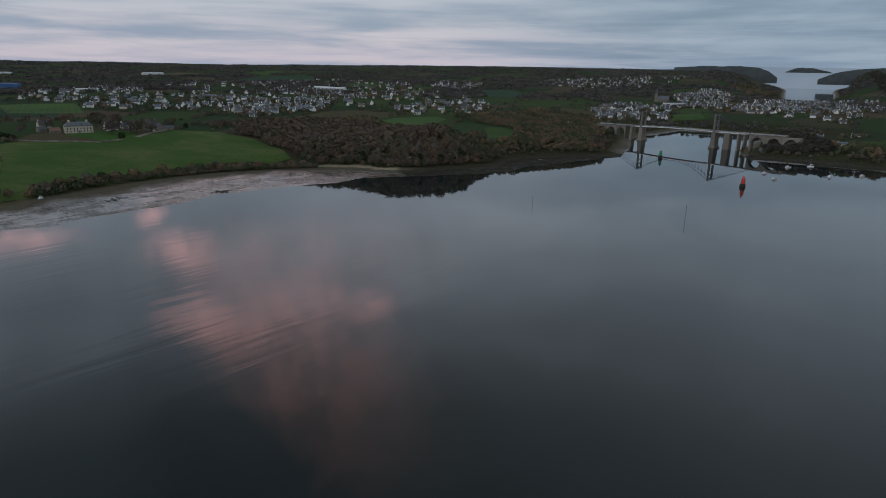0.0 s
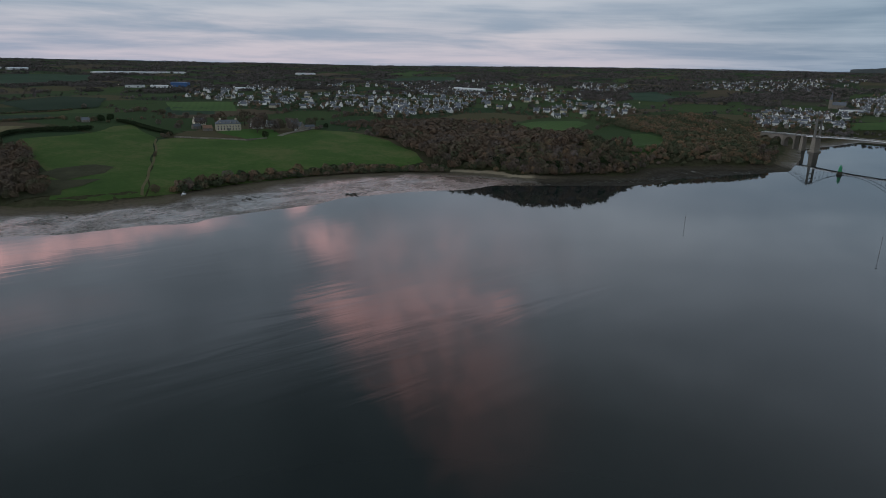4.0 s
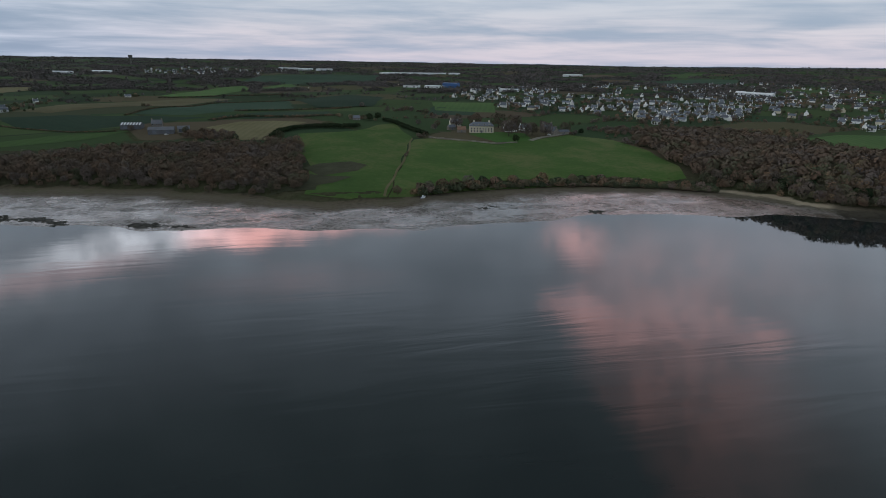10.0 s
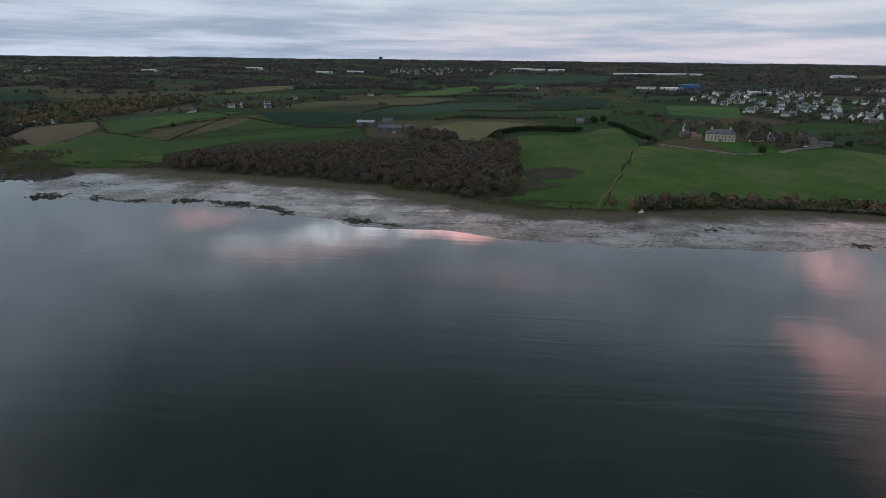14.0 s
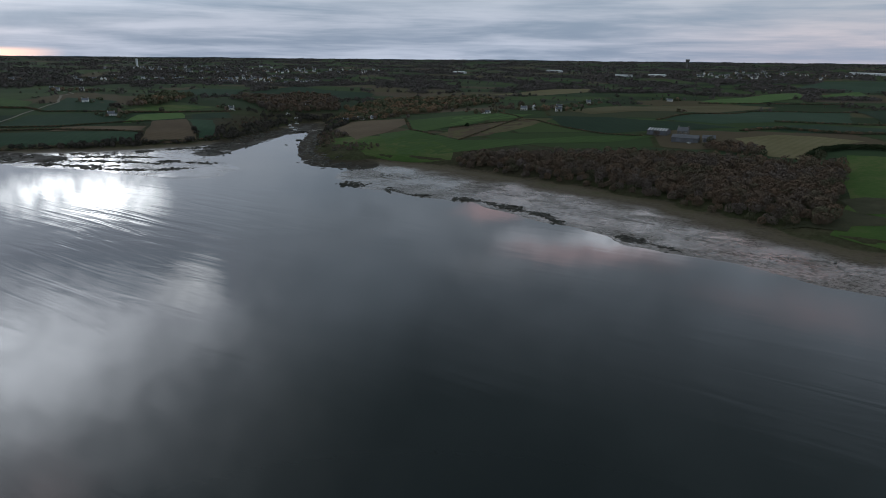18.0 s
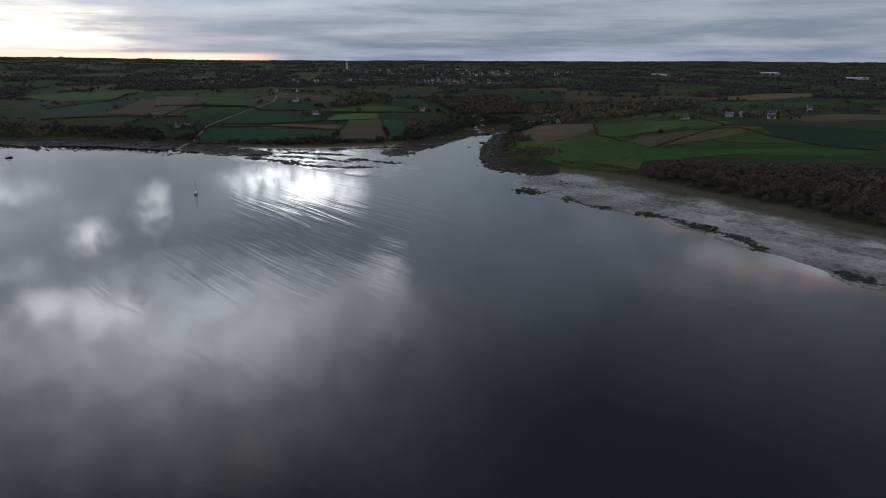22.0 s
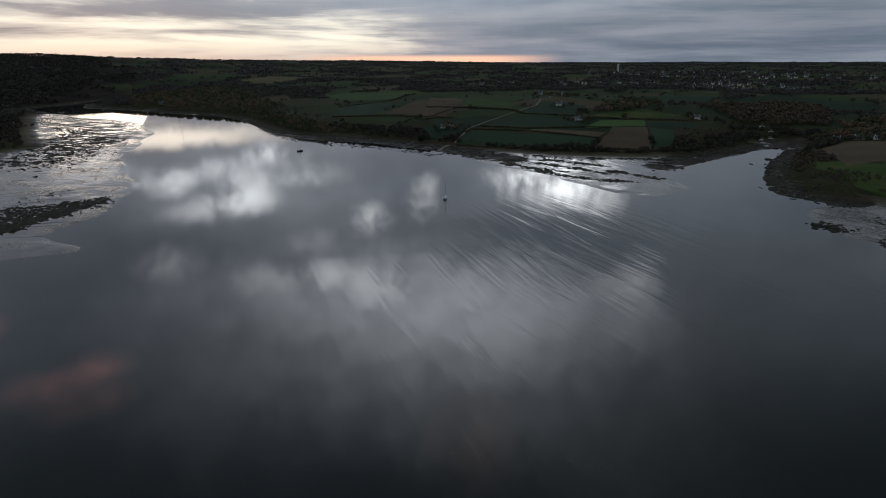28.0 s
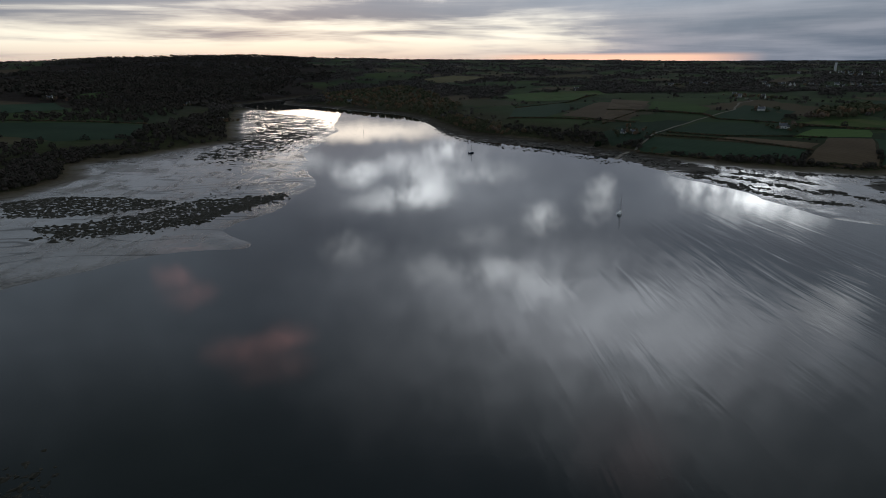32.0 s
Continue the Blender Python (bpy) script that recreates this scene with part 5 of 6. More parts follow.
def pitched(length, depth, eaves, ridge, thick=0.25, over=0.3):
    s, a = Solid(), length / 2 + over * 0.4
    for k in (-1, 1):
        b = k * (depth / 2 + over)
        low = eaves - over * (ridge - eaves) / (depth / 2)
        v = [(-a, b, low + 0.05), (a, b, low + 0.05), (a, 0, ridge + 0.05), (-a, 0, ridge + 0.05)]
        v += [(x, y, z + thick) for x, y, z in v]
        s.add(v, [(0, 1, 2, 3), (7, 6, 5, 4), (0, 4, 5, 1), (1, 5, 6, 2), (2, 6, 7, 3), (3, 7, 4, 0)] if k > 0 else [(3, 2, 1, 0), (4, 5, 6, 7), (1, 5, 4, 0), (2, 6, 5, 1), (3, 7, 6, 2), (0, 4, 7, 3)])
    return s


def glazing(root, length, depth, rows, bays, first=1.0, tall=1.35):
    """Windows along both fronts, each with its frame and pane."""
    frame_mesh = Solid().box(-0.62, 0.62, -0.06, 0.06, -0.1, tall + 0.1).mesh("window", HULL)
    pane_mesh = Solid().box(-0.5, 0.5, -0.09, 0.09, 0, tall).mesh("pane", DARKGLASS)
    for side in (-1, 1):
        for r in range(rows if side < 0 else 1):
            for k in range(bays):
                x = (k + 0.5) / bays * length - length / 2
                w_ = part("window", frame_mesh, None, root)
                w_.location = (x, side * depth / 2, first + 2.75 * r)
                part("pane", pane_mesh, None, w_)


def house(label, length=10.5, depth=7.2, eaves=4.6, pitch=3.9, walls=WHITEWASH, roof=SLATE, stacks=2, windows=True, wing=0.0, name="house", group="village houses"):
    root = thing(name, label, "house", group)
    ridge = eaves + pitch
    part("wall", gabled(length, depth, eaves, ridge), walls, root)
    part("roof", pitched(length, depth, eaves, ridge), roof, root)
    for k in range(stacks):
        x = (length / 2 - 0.6) * (1 if k else -1)
        stack = part("chimney", Solid().box(x - 0.45, x + 0.45, -0.75, 0.75, ridge - 1.2, ridge + 1.3, 0.04), walls if walls is not PALE else STONE, root)
        part("chimney_pot", Solid().lathe(((0.16, ridge + 1.3), (0.13, ridge + 1.75)), 7, x, 0), BRICK, stack)
    part("door", Solid().box(-0.5, 0.5, -depth / 2 - 0.05, -depth / 2 + 0.05, 0, 2.1), SLATE, root)
    if windows:
        glazing(root, length, depth, 2 if eaves > 4.2 else 1, 3 if length < 13 else 5)
    if wing:
        ext = part("extension", gabled(wing, depth * 0.7, eaves * 0.62, eaves * 0.62 + pitch * 0.55), walls, root)
        ext.location = (length / 2 + wing / 2 - 0.2, 0, 0)
        part("extension_roof", pitched(wing, depth * 0.7, eaves * 0.62, eaves * 0.62 + pitch * 0.55), roof, ext)
    return root


def stand(root, x, y, turn):
    length = 4.0
    root.matrix_basis = pose(x, y, min(height(x - length, y), height(x + length, y), height(x, y)) + 0.2, 0, 0, turn) @ Matrix.Diagonal((*root.scale, 1))
    return root


def house_kinds(windows):
    return [
        house("white rendered house with a steep slate roof", windows=windows), house("white two-storey house with gable chimneys", 9, 7.5, 5.4, 4.2, windows=windows),
        house("long low white bungalow with a slate roof", 13, 7.5, 3.2, 3.4, stacks=1, windows=windows), house("white house with a lower side extension", 10, 7, 4.8, 4.0, wing=4.5, windows=windows),
        house("grey stone cottage under slates", 10, 6.8, 4.0, 3.8, STONE, windows=windows), house("cream rendered house with slate roof", 11, 7.4, 4.8, 3.8, CREAM, windows=windows),
        house("small white gabled cottage", 7.5, 6.2, 3.4, 3.8, stacks=1, windows=windows)]


KINDS = house_kinds(True) + house_kinds(False)
# the village quarters: corners of each, how many houses, the streets' direction
QUARTERS = (
    (((1212, 190), (1230, 112), (1490, 85), (2000, 150), (2136, 335), (1700, 330), (1400, 260)), 80, -72),
    (((478, 1600), (782, 1750), (1220, 1800), (1600, 1900), (1700, 1500), (849, 824), (740, 799), (560, 760), (417, 715), (430, 800), (568, 1040), (407, 1130), (296, 1193)), 150, -42),
    (((386, 1362), (576, 1559), (663, 1464), (635, 1220), (551, 1009), (429, 918), (328, 979), (294, 1034)), 58, -35),
    (((480, 816), (583, 941), (791, 968), (643, 777), (544, 763), (451, 716)), 46, -38),
    (((758, 1156), (949, 1371), (1119, 1382), (847, 1039), (656, 968)), 30, -40),
    (((799, 1118), (1091, 1365), (1017, 1140), (775, 868), (649, 877)), 22, -50),
    (((808, 793), (933, 834), (1137, 827), (947, 635), (774, 610), (696, 667)), 44, -52),
    (((551, 1009), (635, 1220), (758, 1156), (656, 968), (583, 941), (480, 816), (429, 918)), 30, -36),
    (((850, 1040), (1119, 1382), (1447, 1192), (1137, 827), (933, 834)), 40, -45),
    (((1604, 1400), (1879, 1557), (1806, 1336), (1630, 1179), (1447, 1192)), 50, -40),
    (((2085, 1276), (2417, 1345), (2528, 944), (2544, 814), (2043, 846), (1862, 1066)), 130, -55),
    (((1136, 544), (1346, 576), (1390, 486), (1134, 378), (976, 442)), 80, -62),
    (((1726, 604), (2134, 651), (2026, 528), (1447, 367), (1327, 436)), 150, -65),
    (((1311, 325), (1700, 400), (1900, 300), (1620, 122), (1483, 123), (1331, 265)), 150, -70),
    (((-1558, 1239), (-1681, 1522), (-1379, 1503), (-1216, 1374), (-1250, 1215), (-1370, 1130)), 50, 45),
    (((-1875, 1002), (-1941, 1351), (-1700, 1350), (-1553, 1085), (-1628, 933)), 26, 55),
    (((-543, 2654), (-420, 3040), (39, 2843), (-69, 2337), (-397, 2305)), 60, 0),
    (((-2500, 1500), (-2300, 2100), (-1700, 2300), (-1500, 1900), (-2000, 1500)), 80, 50))
SINGLE_HOUSES = ((80, 760, 0, 4), (-806, 514, 60, 3), (-1168, 640, 50, 0), (-1150, 673, 40, 1), (-932, 554, 50, 0), (-603, 739, 40, 1), (-610, 717, 20, 6), (-584, 750, 10, 2), (-564, 752, 60, 6),
                 (-387, 873, 10, 0), (-376, 882, 100, 1), (-363, 946, 20, 0), (-376, 1112, 30, 1), (-1698, 729, 60, 0), (-1711, 787, 30, 1), (-1721, 827, 60, 0), (-872, 347, 40, 6), (-864, 356, 40, 6),
                 (-801, 704, 30, 3), (-784, 854, 45, 0), (-415, 812, 5, 2), (-333, 869, 30, 0), (-277, 1274, 0, 2), (-1621, -73, 80, 0), (-1798, 32, 70, 2), (-1192, 644, 60, 1), (-1390, -627, 100, 0),
                 (-1352, -618, 100, 4), (-1466, -398, 90, 0), (-1212, -256, 80, 2), (-1613, 468, 70, 0), (824, 432, -30, 6), (843, 428, 30, 1), (873, 54, -80, 2), (805, 128, -70, 4), (960, 95, -60, 0), (1010, 60, -60, 2))
placed, garden = [], [(x + dx, y + dy) for x, y, _, _ in SINGLE_HOUSES for dx, dy in ((8, 6), (-9, 5))]
for ring, many, turn in QUARTERS:
    made, tries = 0, 0
    while made < many and tries < 4000:
        tries += 1
        x, y = rng.uniform(min(p[0] for p in ring), max(p[0] for p in ring)), rng.uniform(min(p[1] for p in ring), max(p[1] for p in ring))
        if all((x - a) ** 2 + (y - b) ** 2 > 150 for a, b, _, _ in placed) and inside(x, y, ring) and height(x, y) > 4:
            placed.append((x, y, turn + rng.choice([0, 0, 90, 90, 180, 12, -15]), int(rng.choice([0, 0, 1, 1, 2, 3, 3, 4, 5, 6]))))
            garden.append((x + rng.uniform(-13, 13), y + rng.uniform(-13, 13)))
            made += 1
used = set()
far_walls, far_roofs = Solid(), Solid()
SIZES = ((10.5, 7.2, 4.6, 3.9), (9, 7.5, 5.4, 4.2), (13, 7.5, 3.2, 3.4), (10, 7, 4.8, 4.0), (10, 6.8, 4.0, 3.8), (11, 7.4, 4.8, 3.8), (7.5, 6.2, 3.4, 3.8))
for x, y, turn, kind in list(SINGLE_HOUSES) + placed:
    far = math.hypot(x, y)
    if far > 1420:
        # past the nearer quarters the houses are joined: walls with gable chimneys, and roofs
        length, depth, eaves, pitch = SIZES[kind]
        walls, tops = gabled(length, depth, eaves, eaves + pitch), pitched(length, depth, eaves, eaves + pitch)
        for k in (-1, 1):
            c = k * (length / 2 - 0.6)
            walls.box(c - 0.45, c + 0.45, -0.7, 0.7, eaves + pitch - 1, eaves + pitch + 1.4)
        m = pose(x, y, height(x, y), 0, 0, turn) @ Matrix.Diagonal((1.08, 0.9, 0.76, 1))
        far_walls.add([m @ Vector(v) for v in walls.v], walls.f), far_roofs.add([m @ Vector(v) for v in tops.v], tops.f)
        continue
    kind = kind + (0 if far < 1000 else 7)
    if kind in used:
        home = copy_thing(KINDS[kind], Matrix())
    else:
        used.add(kind)
        home = KINDS[kind]
    home.scale = (0.85, 0.75, 0.66) if (x, y, turn, kind % 7) in SINGLE_HOUSES else (1.08, 0.9, 0.76)
    stand(home, x, y, turn)
for kind, spare in enumerate(KINDS):
    if kind not in used:
        for ob in list(spare.children_recursive) + [spare]:
            bpy.data.objects.remove(ob)
far_village = tagged(new("far_village", far_walls.mesh("far_village", WHITEWASH)), "far villages of white houses under slate roofs", "village", kind="stuff")
part("roofs", far_roofs, SLATE, far_village, "dark slate roofs")

g = np.array(garden * 7) + rng.normal(0, 11, (len(garden) * 7, 2))
size = rng.uniform(3, 7.5, len(g))
tagged(new("garden_trees", tuft_mesh("garden_trees", tufts(g[:, 0], g[:, 1], survey(g[:, 0], g[:, 1])[0], size, size * 0.6, 22, 0.25), TWIGS["mixed"], rng.uniform(0, 1, len(g)))),
       "garden trees and shrubs among the houses", "trees", kind="stuff")


# ---- the manor, its barns and the farm ----
def hipped(length, depth, eaves, ridge, inset, over=0.4):
    a, b, c = length / 2 + over, depth / 2 + over, length / 2 - inset
    v = [(-a, -b, eaves), (a, -b, eaves), (a, b, eaves), (-a, b, eaves), (-c, 0, ridge), (c, 0, ridge), (-a, -b, eaves - 0.3), (a, -b, eaves - 0.3), (a, b, eaves - 0.3), (-a, b, eaves - 0.3)]
    return Solid().add(v, [(0, 1, 5, 4), (2, 3, 4, 5), (1, 2, 5), (3, 0, 4), (6, 7, 1, 0), (7, 8, 2, 1), (8, 9, 3, 2), (9, 6, 0, 3), (9, 8, 7, 6)])


def build_manor():
    root = thing("manor_house", "long cream stone manor with a hipped slate roof and dormers", "house", "", (209, 668, height(209, 668) - 0.2), -13)
    length, depth, eaves, ridge = 27.0, 9.5, 7.6, 11.8
    part("wall", Solid().box(-length / 2, length / 2, -depth / 2, depth / 2, -2, eaves), CREAM, root)
    part("cornice", Solid().box(-length / 2 - 0.25, length / 2 + 0.25, -depth / 2 - 0.25, depth / 2 + 0.25, eaves - 0.45, eaves - 0.1), STONE, root)
    part("roof", hipped(length, depth, eaves + 0.2, ridge, 4.2), SLATE, root)
    for x in (-8.5, 8.5):
        stack = part("chimney", Solid().box(x - 1.0, x + 1.0, -0.55, 0.55, ridge - 1.5, ridge + 1.9, 0.05), CREAM, root)
        for k in (-0.5, 0.0, 0.5):
            part("chimney_pot", Solid().lathe(((0.17, ridge + 1.9), (0.13, ridge + 2.4)), 7, x + k, 0), BRICK, stack)
    glazing(root, length - 1.5, depth, 2, 8, 1.1, 1.9)
    for x in (-9, -3, 3, 9):
        dormer = part("dormer", Solid().box(x - 0.8, x + 0.8, -depth / 2 + 0.4, -depth / 2 + 3.0, eaves + 0.4, eaves + 2.0), CREAM, root)
        part("dormer_roof", Solid().add([(x - 1, -depth / 2 + 0.2, eaves + 2.0), (x + 1, -depth / 2 + 0.2, eaves + 2.0), (x, -depth / 2 + 0.2, eaves + 3.0), (x - 1, -depth / 2 + 3.6, eaves + 2.0), (x + 1, -depth / 2 + 3.6, eaves + 2.0), (x, -depth / 2 + 3.6, eaves + 3.0)],
                                        [(0, 1, 2), (5, 4, 3), (1, 4, 5, 2), (3, 0, 2, 5), (0, 3, 4, 1)]), SLATE, dormer)
        part("pane", Solid().box(x - 0.5, x + 0.5, -depth / 2 + 0.34, -depth / 2 + 0.42, eaves + 0.6, eaves + 1.8), DARKGLASS, dormer)
    part("door", Solid().box(-0.8, 0.8, -depth / 2 - 0.12, -depth / 2 + 0.1, 0, 2.8), SLATE, root, "dark panelled front door")


build_manor()
for x, y, turn, args in (
        (187, 672, -10, dict(label="old stone barn with a reddish tiled roof", length=10, depth=6, eaves=2.9, pitch=3.0, walls=STONE, roof=BRICK, stacks=0, windows=False, name="barn")),
        (180, 690, 20, dict(label="low stone outbuilding beside the old barn", length=9, depth=5, eaves=2.8, pitch=2.6, walls=STONE, stacks=0, windows=False, name="outbuilding")),
        (192, 718, 10, dict(label="cream farmhouse among garden trees", length=13, depth=7, eaves=4.6, pitch=3.6, walls=CREAM)),
        (245, 674, 5, dict(label="white cottage behind the tall bare trees", length=14, depth=7, eaves=3.6, pitch=3.6)),
        (266, 682, 0, dict(label="white cottage behind the tall bare trees", length=12, depth=7, eaves=3.6, pitch=3.4)),
        (288, 668, 15, dict(label="stone house with a steep slate roof and gable", length=13, depth=9, eaves=5.2, pitch=5.2, walls=STONE, wing=6)),
        (290, 654, 105, dict(label="stone house wing with an arched gable", length=10, depth=7, eaves=4.0, pitch=4.2, walls=STONE, stacks=1)),
        (305, 660, 0, dict(label="low open shed with a slate roof", length=13, depth=6, eaves=2.6, pitch=1.8, walls=STONE, stacks=0, windows=False, name="shed"))):
    stand(house(group="", **args), x, y, turn)


def shed(label, x, y, turn, length, depth, eaves, pitch, walls, roof, strips=0, name="shed", group="farm sheds"):
    root = thing(name, label, "shed", group)
    part("wall", gabled(length, depth, eaves, eaves + pitch), walls, root)
    part("roof", pitched(length, depth, eaves, eaves + pitch, 0.15, 0.4), roof, root)
    slope = math.hypot(depth / 2, pitch)
    for k in range(strips):
        for side in (-1, 1):
            xx = (k + 0.5) / strips * length - length / 2
            s = Solid().box(xx - length / strips * 0.2, xx + length / strips * 0.2, 0.3, slope - 0.3, 0.32, 0.38)
            light = part("rooflight", s, PALE, root, "pale translucent roof sheet")
            light.matrix_basis = Matrix.Translation((0, 0, eaves + pitch)) @ Matrix.Rotation(-side * math.atan2(pitch, depth / 2), 4, "X") @ (Matrix.Rotation(math.pi, 4, "Z") if side < 0 else Matrix())
    for k in (-1, 1):
        part("sliding_door", Solid().box(k * length / 4 - 1.8, k * length / 4 + 1.8, -depth / 2 - 0.08, -depth / 2, 0, min(3.4, eaves - 0.2)), SLATE, root)
    return stand(root, x, y, turn)


shed("farm shed with pale striped rooflights", -163, 728, -5, 21, 13, 3.8, 2.2, SHED, SHED, 7)
shed("wide grey farm shed with open front", -129, 696, 3, 25, 13, 3.8, 2.6, SHED, SHED)
shed("grey lean shed beside the farm", -108, 700, 10, 12, 9, 3.6, 2.6, STONE, SHED)
stand(house("tall brownish stone farmhouse between the sheds", 11, 8, 5.4, 3.8, STONE, SHED, group=""), -137, 722, 0)
shed("blue clad factory hall", 436, 1662, -35, 40, 24, 10, 1.5, BLUE, BLUE, name="factory_hall", group="")
shed("low pale industrial unit", 385, 1640, -30, 46, 26, 5, 1.2, PALE, PALE, name="industrial_unit", group="industrial units")
shed("low pale industrial unit", 330, 1665, -30, 40, 22, 5, 1.2, PALE, SHED, name="industrial_unit", group="industrial units")
shed("white industrial unit with flat gables", 520, 1440, -30, 44, 26, 5, 1.4, PALE, PALE, name="industrial_unit", group="industrial units")
for k in range(4):
    shed("white ridged market hall roof", 1104 + 13 * k, 1372 - 17 * k, -54, 22, 26, 4.5, 3.0, PALE, PALE, name="market_hall", group="market hall bays")
shed("long white glasshouse across the far fields", 560, 2620, 14, 350, 40, 5, 2.0, PALE, PALE, name="glasshouse", group="")
for x, y, l in ((40, 2963, 90), (188, 2882, 70), (-705, 2423, 60), (-592, 2448, 60), (110, 2920, 60), (1180, 2500, 80), (-1050, 2600, 70), (-1300, 2250, 50)):
    shed("far white farm sheds on the plateau", x, y, (x * 7) % 40 - 20, l, 24, 6, 2, PALE, PALE, name="far_shed", group="far sheds")
for x, y in ((1085, 470), (1500, 560)):
    shed("white supermarket building in the town", x + 330, y + 10, -65, 46, 26, 6, 1.2, PALE, SHED, name="town_hall", group="town buildings")


def car(x, y, turn, paint, label):
    root = thing("car", label, "car", "parked cars", (x, y, height(x, y) + 0.35), turn)
    part("body", Solid().box(-2.1, 2.1, -0.85, 0.85, 0.3, 0.85, 0.06), paint, root)
    cabin = part("cabin", Solid().box(-1.3, 0.9, -0.78, 0.78, 0.85, 1.42, 0.22), paint, root)
    part("window", Solid().box(-1.15, 0.75, -0.80, 0.80, 0.95, 1.28, 0.1), DARKGLASS, cabin)
    for px in (-1.3, 1.3):
        for py in (-0.8, 0.8):
            wheel = part("wheel", Solid().rod((px, py - 0.1, 0.32), (px, py + 0.1, 0.32), 0.32, sides=10), TAR, root)
            part("rim", Solid().rod((px, py - 0.12, 0.32), (px, py + 0.12, 0.32), 0.18, sides=8), STEEL, wheel)


car(281, 645, 20, HULL, "white car parked beside the stone houses")
car(300, 650, 70, SHED, "grey car parked on the gravel drive")
car(-123, 684, 10, HULL, "white van parked before the farm shed")


# ---- church, water tower, far mast ----
church = thing("church", "grey stone church with a slender spire", "church", "", (1477, 532, height(1477, 532)), -60)
part("nave", gabled(26, 10, 8, 14), STONE, church)
part("nave_roof", pitched(26, 10, 8, 14), SLATE, church)
part("belfry", Solid().box(-19, -13, -3, 3, -2, 19, 0.2), STONE, church)
part("spire", Solid().lathe(((3.2, 19), (1.3, 27), (0.1, 36)), 8, -16, 0), SLATE, church)

water_tower = thing("water_tower", "concrete water tower on the skyline", "tower", "", (-690, 3420, height(-690, 3420)))
part("shaft", Solid().lathe(((5, -3), (3.6, 8), (3.4, 27)), 16), CONCRETE, water_tower)
part("tank", Solid().lathe(((3.6, 26), (9.5, 32), (10, 39), (9, 40.5)), 24), CONCRETE, water_tower)

far_mast = thing("silo_tower", "tall pale silo tower in the far village", "tower", "", (-2480, 1660, height(-2480, 1660)))
part("shaft", Solid().lathe(((4.5, -3), (4.2, 34), (3.8, 35)), 14), PALE, far_mast)
part("headhouse", Solid().box(-2.5, 2.5, -2.5, 2.5, 35, 39), CONCRETE, far_mast)


# ---- suspension bridge ----
def build_bridge():
    ax, ay, bx, by = 853.0, 308.0, 836.0, 198.0
    span = math.hypot(bx - ax, by - ay)
    turn = math.degrees(math.atan2(by - ay, bx - ax))
    root = thing("suspension_bridge", "grey suspension bridge with twin towers on stone piers", "bridge", "", (ax, ay, 0), turn)
    deck_z = lambda s: 20.0 + 2.0 * s / span + 1.2 * (1 - ((s - span / 2) / (span / 2)) ** 2 if 0 < s < span else 0)
    # along x: the deck, in lengths of about nine metres
    cuts = [-78 + 9.4 * k for k in range(31)]
    for s0, s1 in zip(cuts, cuts[1:]):
        z0, z1 = deck_z(s0), deck_z(s1)
        v = [(s0, -4.2, z0 - 0.9), (s1, -4.2, z1 - 0.9), (s1, 4.2, z1 - 0.9), (s0, 4.2, z0 - 0.9), (s0, -4.2, z0), (s1, -4.2, z1), (s1, 4.2, z1), (s0, 4.2, z0)]
        part("deck_span", Solid().add(v, [(0, 3, 2, 1), (4, 5, 6, 7), (0, 1, 5, 4), (1, 2, 6, 5), (2, 3, 7, 6), (3, 0, 4, 7)]), CONCRETE, root)
        for side in (-4.2, 4.2):
            rail = Solid().rod((s0, side, z0 + 1.1), (s1, side, z1 + 1.1), 0.09, sides=5).rod((s0, side, z0 + 0.55), (s1, side, z1 + 0.55), 0.06, sides=5)
            for k in range(4):
                f = k / 4
                rail.rod((s0 + (s1 - s0) * f, side, z0 + (z1 - z0) * f), (s0 + (s1 - s0) * f, side, z0 + (z1 - z0) * f + 1.1), 0.06, sides=4)
            part("railing", rail, HULL, root, "white painted railing")
        if not -20 < s0 < span + 45:
            continue
        part("girder", Solid().add([(s0, -4.6, z0 - 0.6), (s1, -4.6, z1 - 0.6), (s1, -4.3, z1 - 0.6), (s0, -4.3, z0 - 0.6), (s0, -4.6, z0 + 0.25), (s1, -4.6, z1 + 0.25), (s1, -4.3, z1 + 0.25), (s0, -4.3, z0 + 0.25)],
                                   [(0, 3, 2, 1), (4, 5, 6, 7), (0, 1, 5, 4), (1, 2, 6, 5), (2, 3, 7, 6), (3, 0, 4, 7)]), HULL, root, "pale steel edge girder")
    for s in (0.0, span):
        base = deck_z(s)
        pier = part("pier", Solid().box(s - 3.4, s + 3.4, -6.4, 6.4, -5, base - 1.4, 0.9), STONE, root)
        part("pier_cap", Solid().box(s - 3.1, s + 3.1, -6.0, 6.0, base - 1.5, base - 1.3), CONCRETE, pier)
        part("plinth", Solid().box(s - 4.6, s + 4.6, -7.8, 7.8, -5, 2.2, 0.3), STONE, pier)
        tower = part("tower", Solid().box(s - 1.5, s + 1.5, -6.1, 6.1, base + 20.4, base + 22.2), CONCRETE, root)
        for side in (-5.2, 5.2):
            part("tower_leg", Solid().box(s - 1.3, s + 1.3, side - 0.95, side + 0.95, base - 1.3, base + 22.4, 0.25), CONCRETE, tower)
            part("saddle", Solid().box(s - 1.0, s + 1.0, side - 0.5, side + 0.5, base + 22.4, base + 23.1), STEEL, tower)
        for up_ in (8.0, 14.5):
            part("cross_beam", Solid().box(s - 0.8, s + 0.8, -4.4, 4.4, base + up_, base + up_ + 1.1), CONCRETE, tower)
    top_a, top_b = deck_z(0) + 22.8, deck_z(span) + 22.8
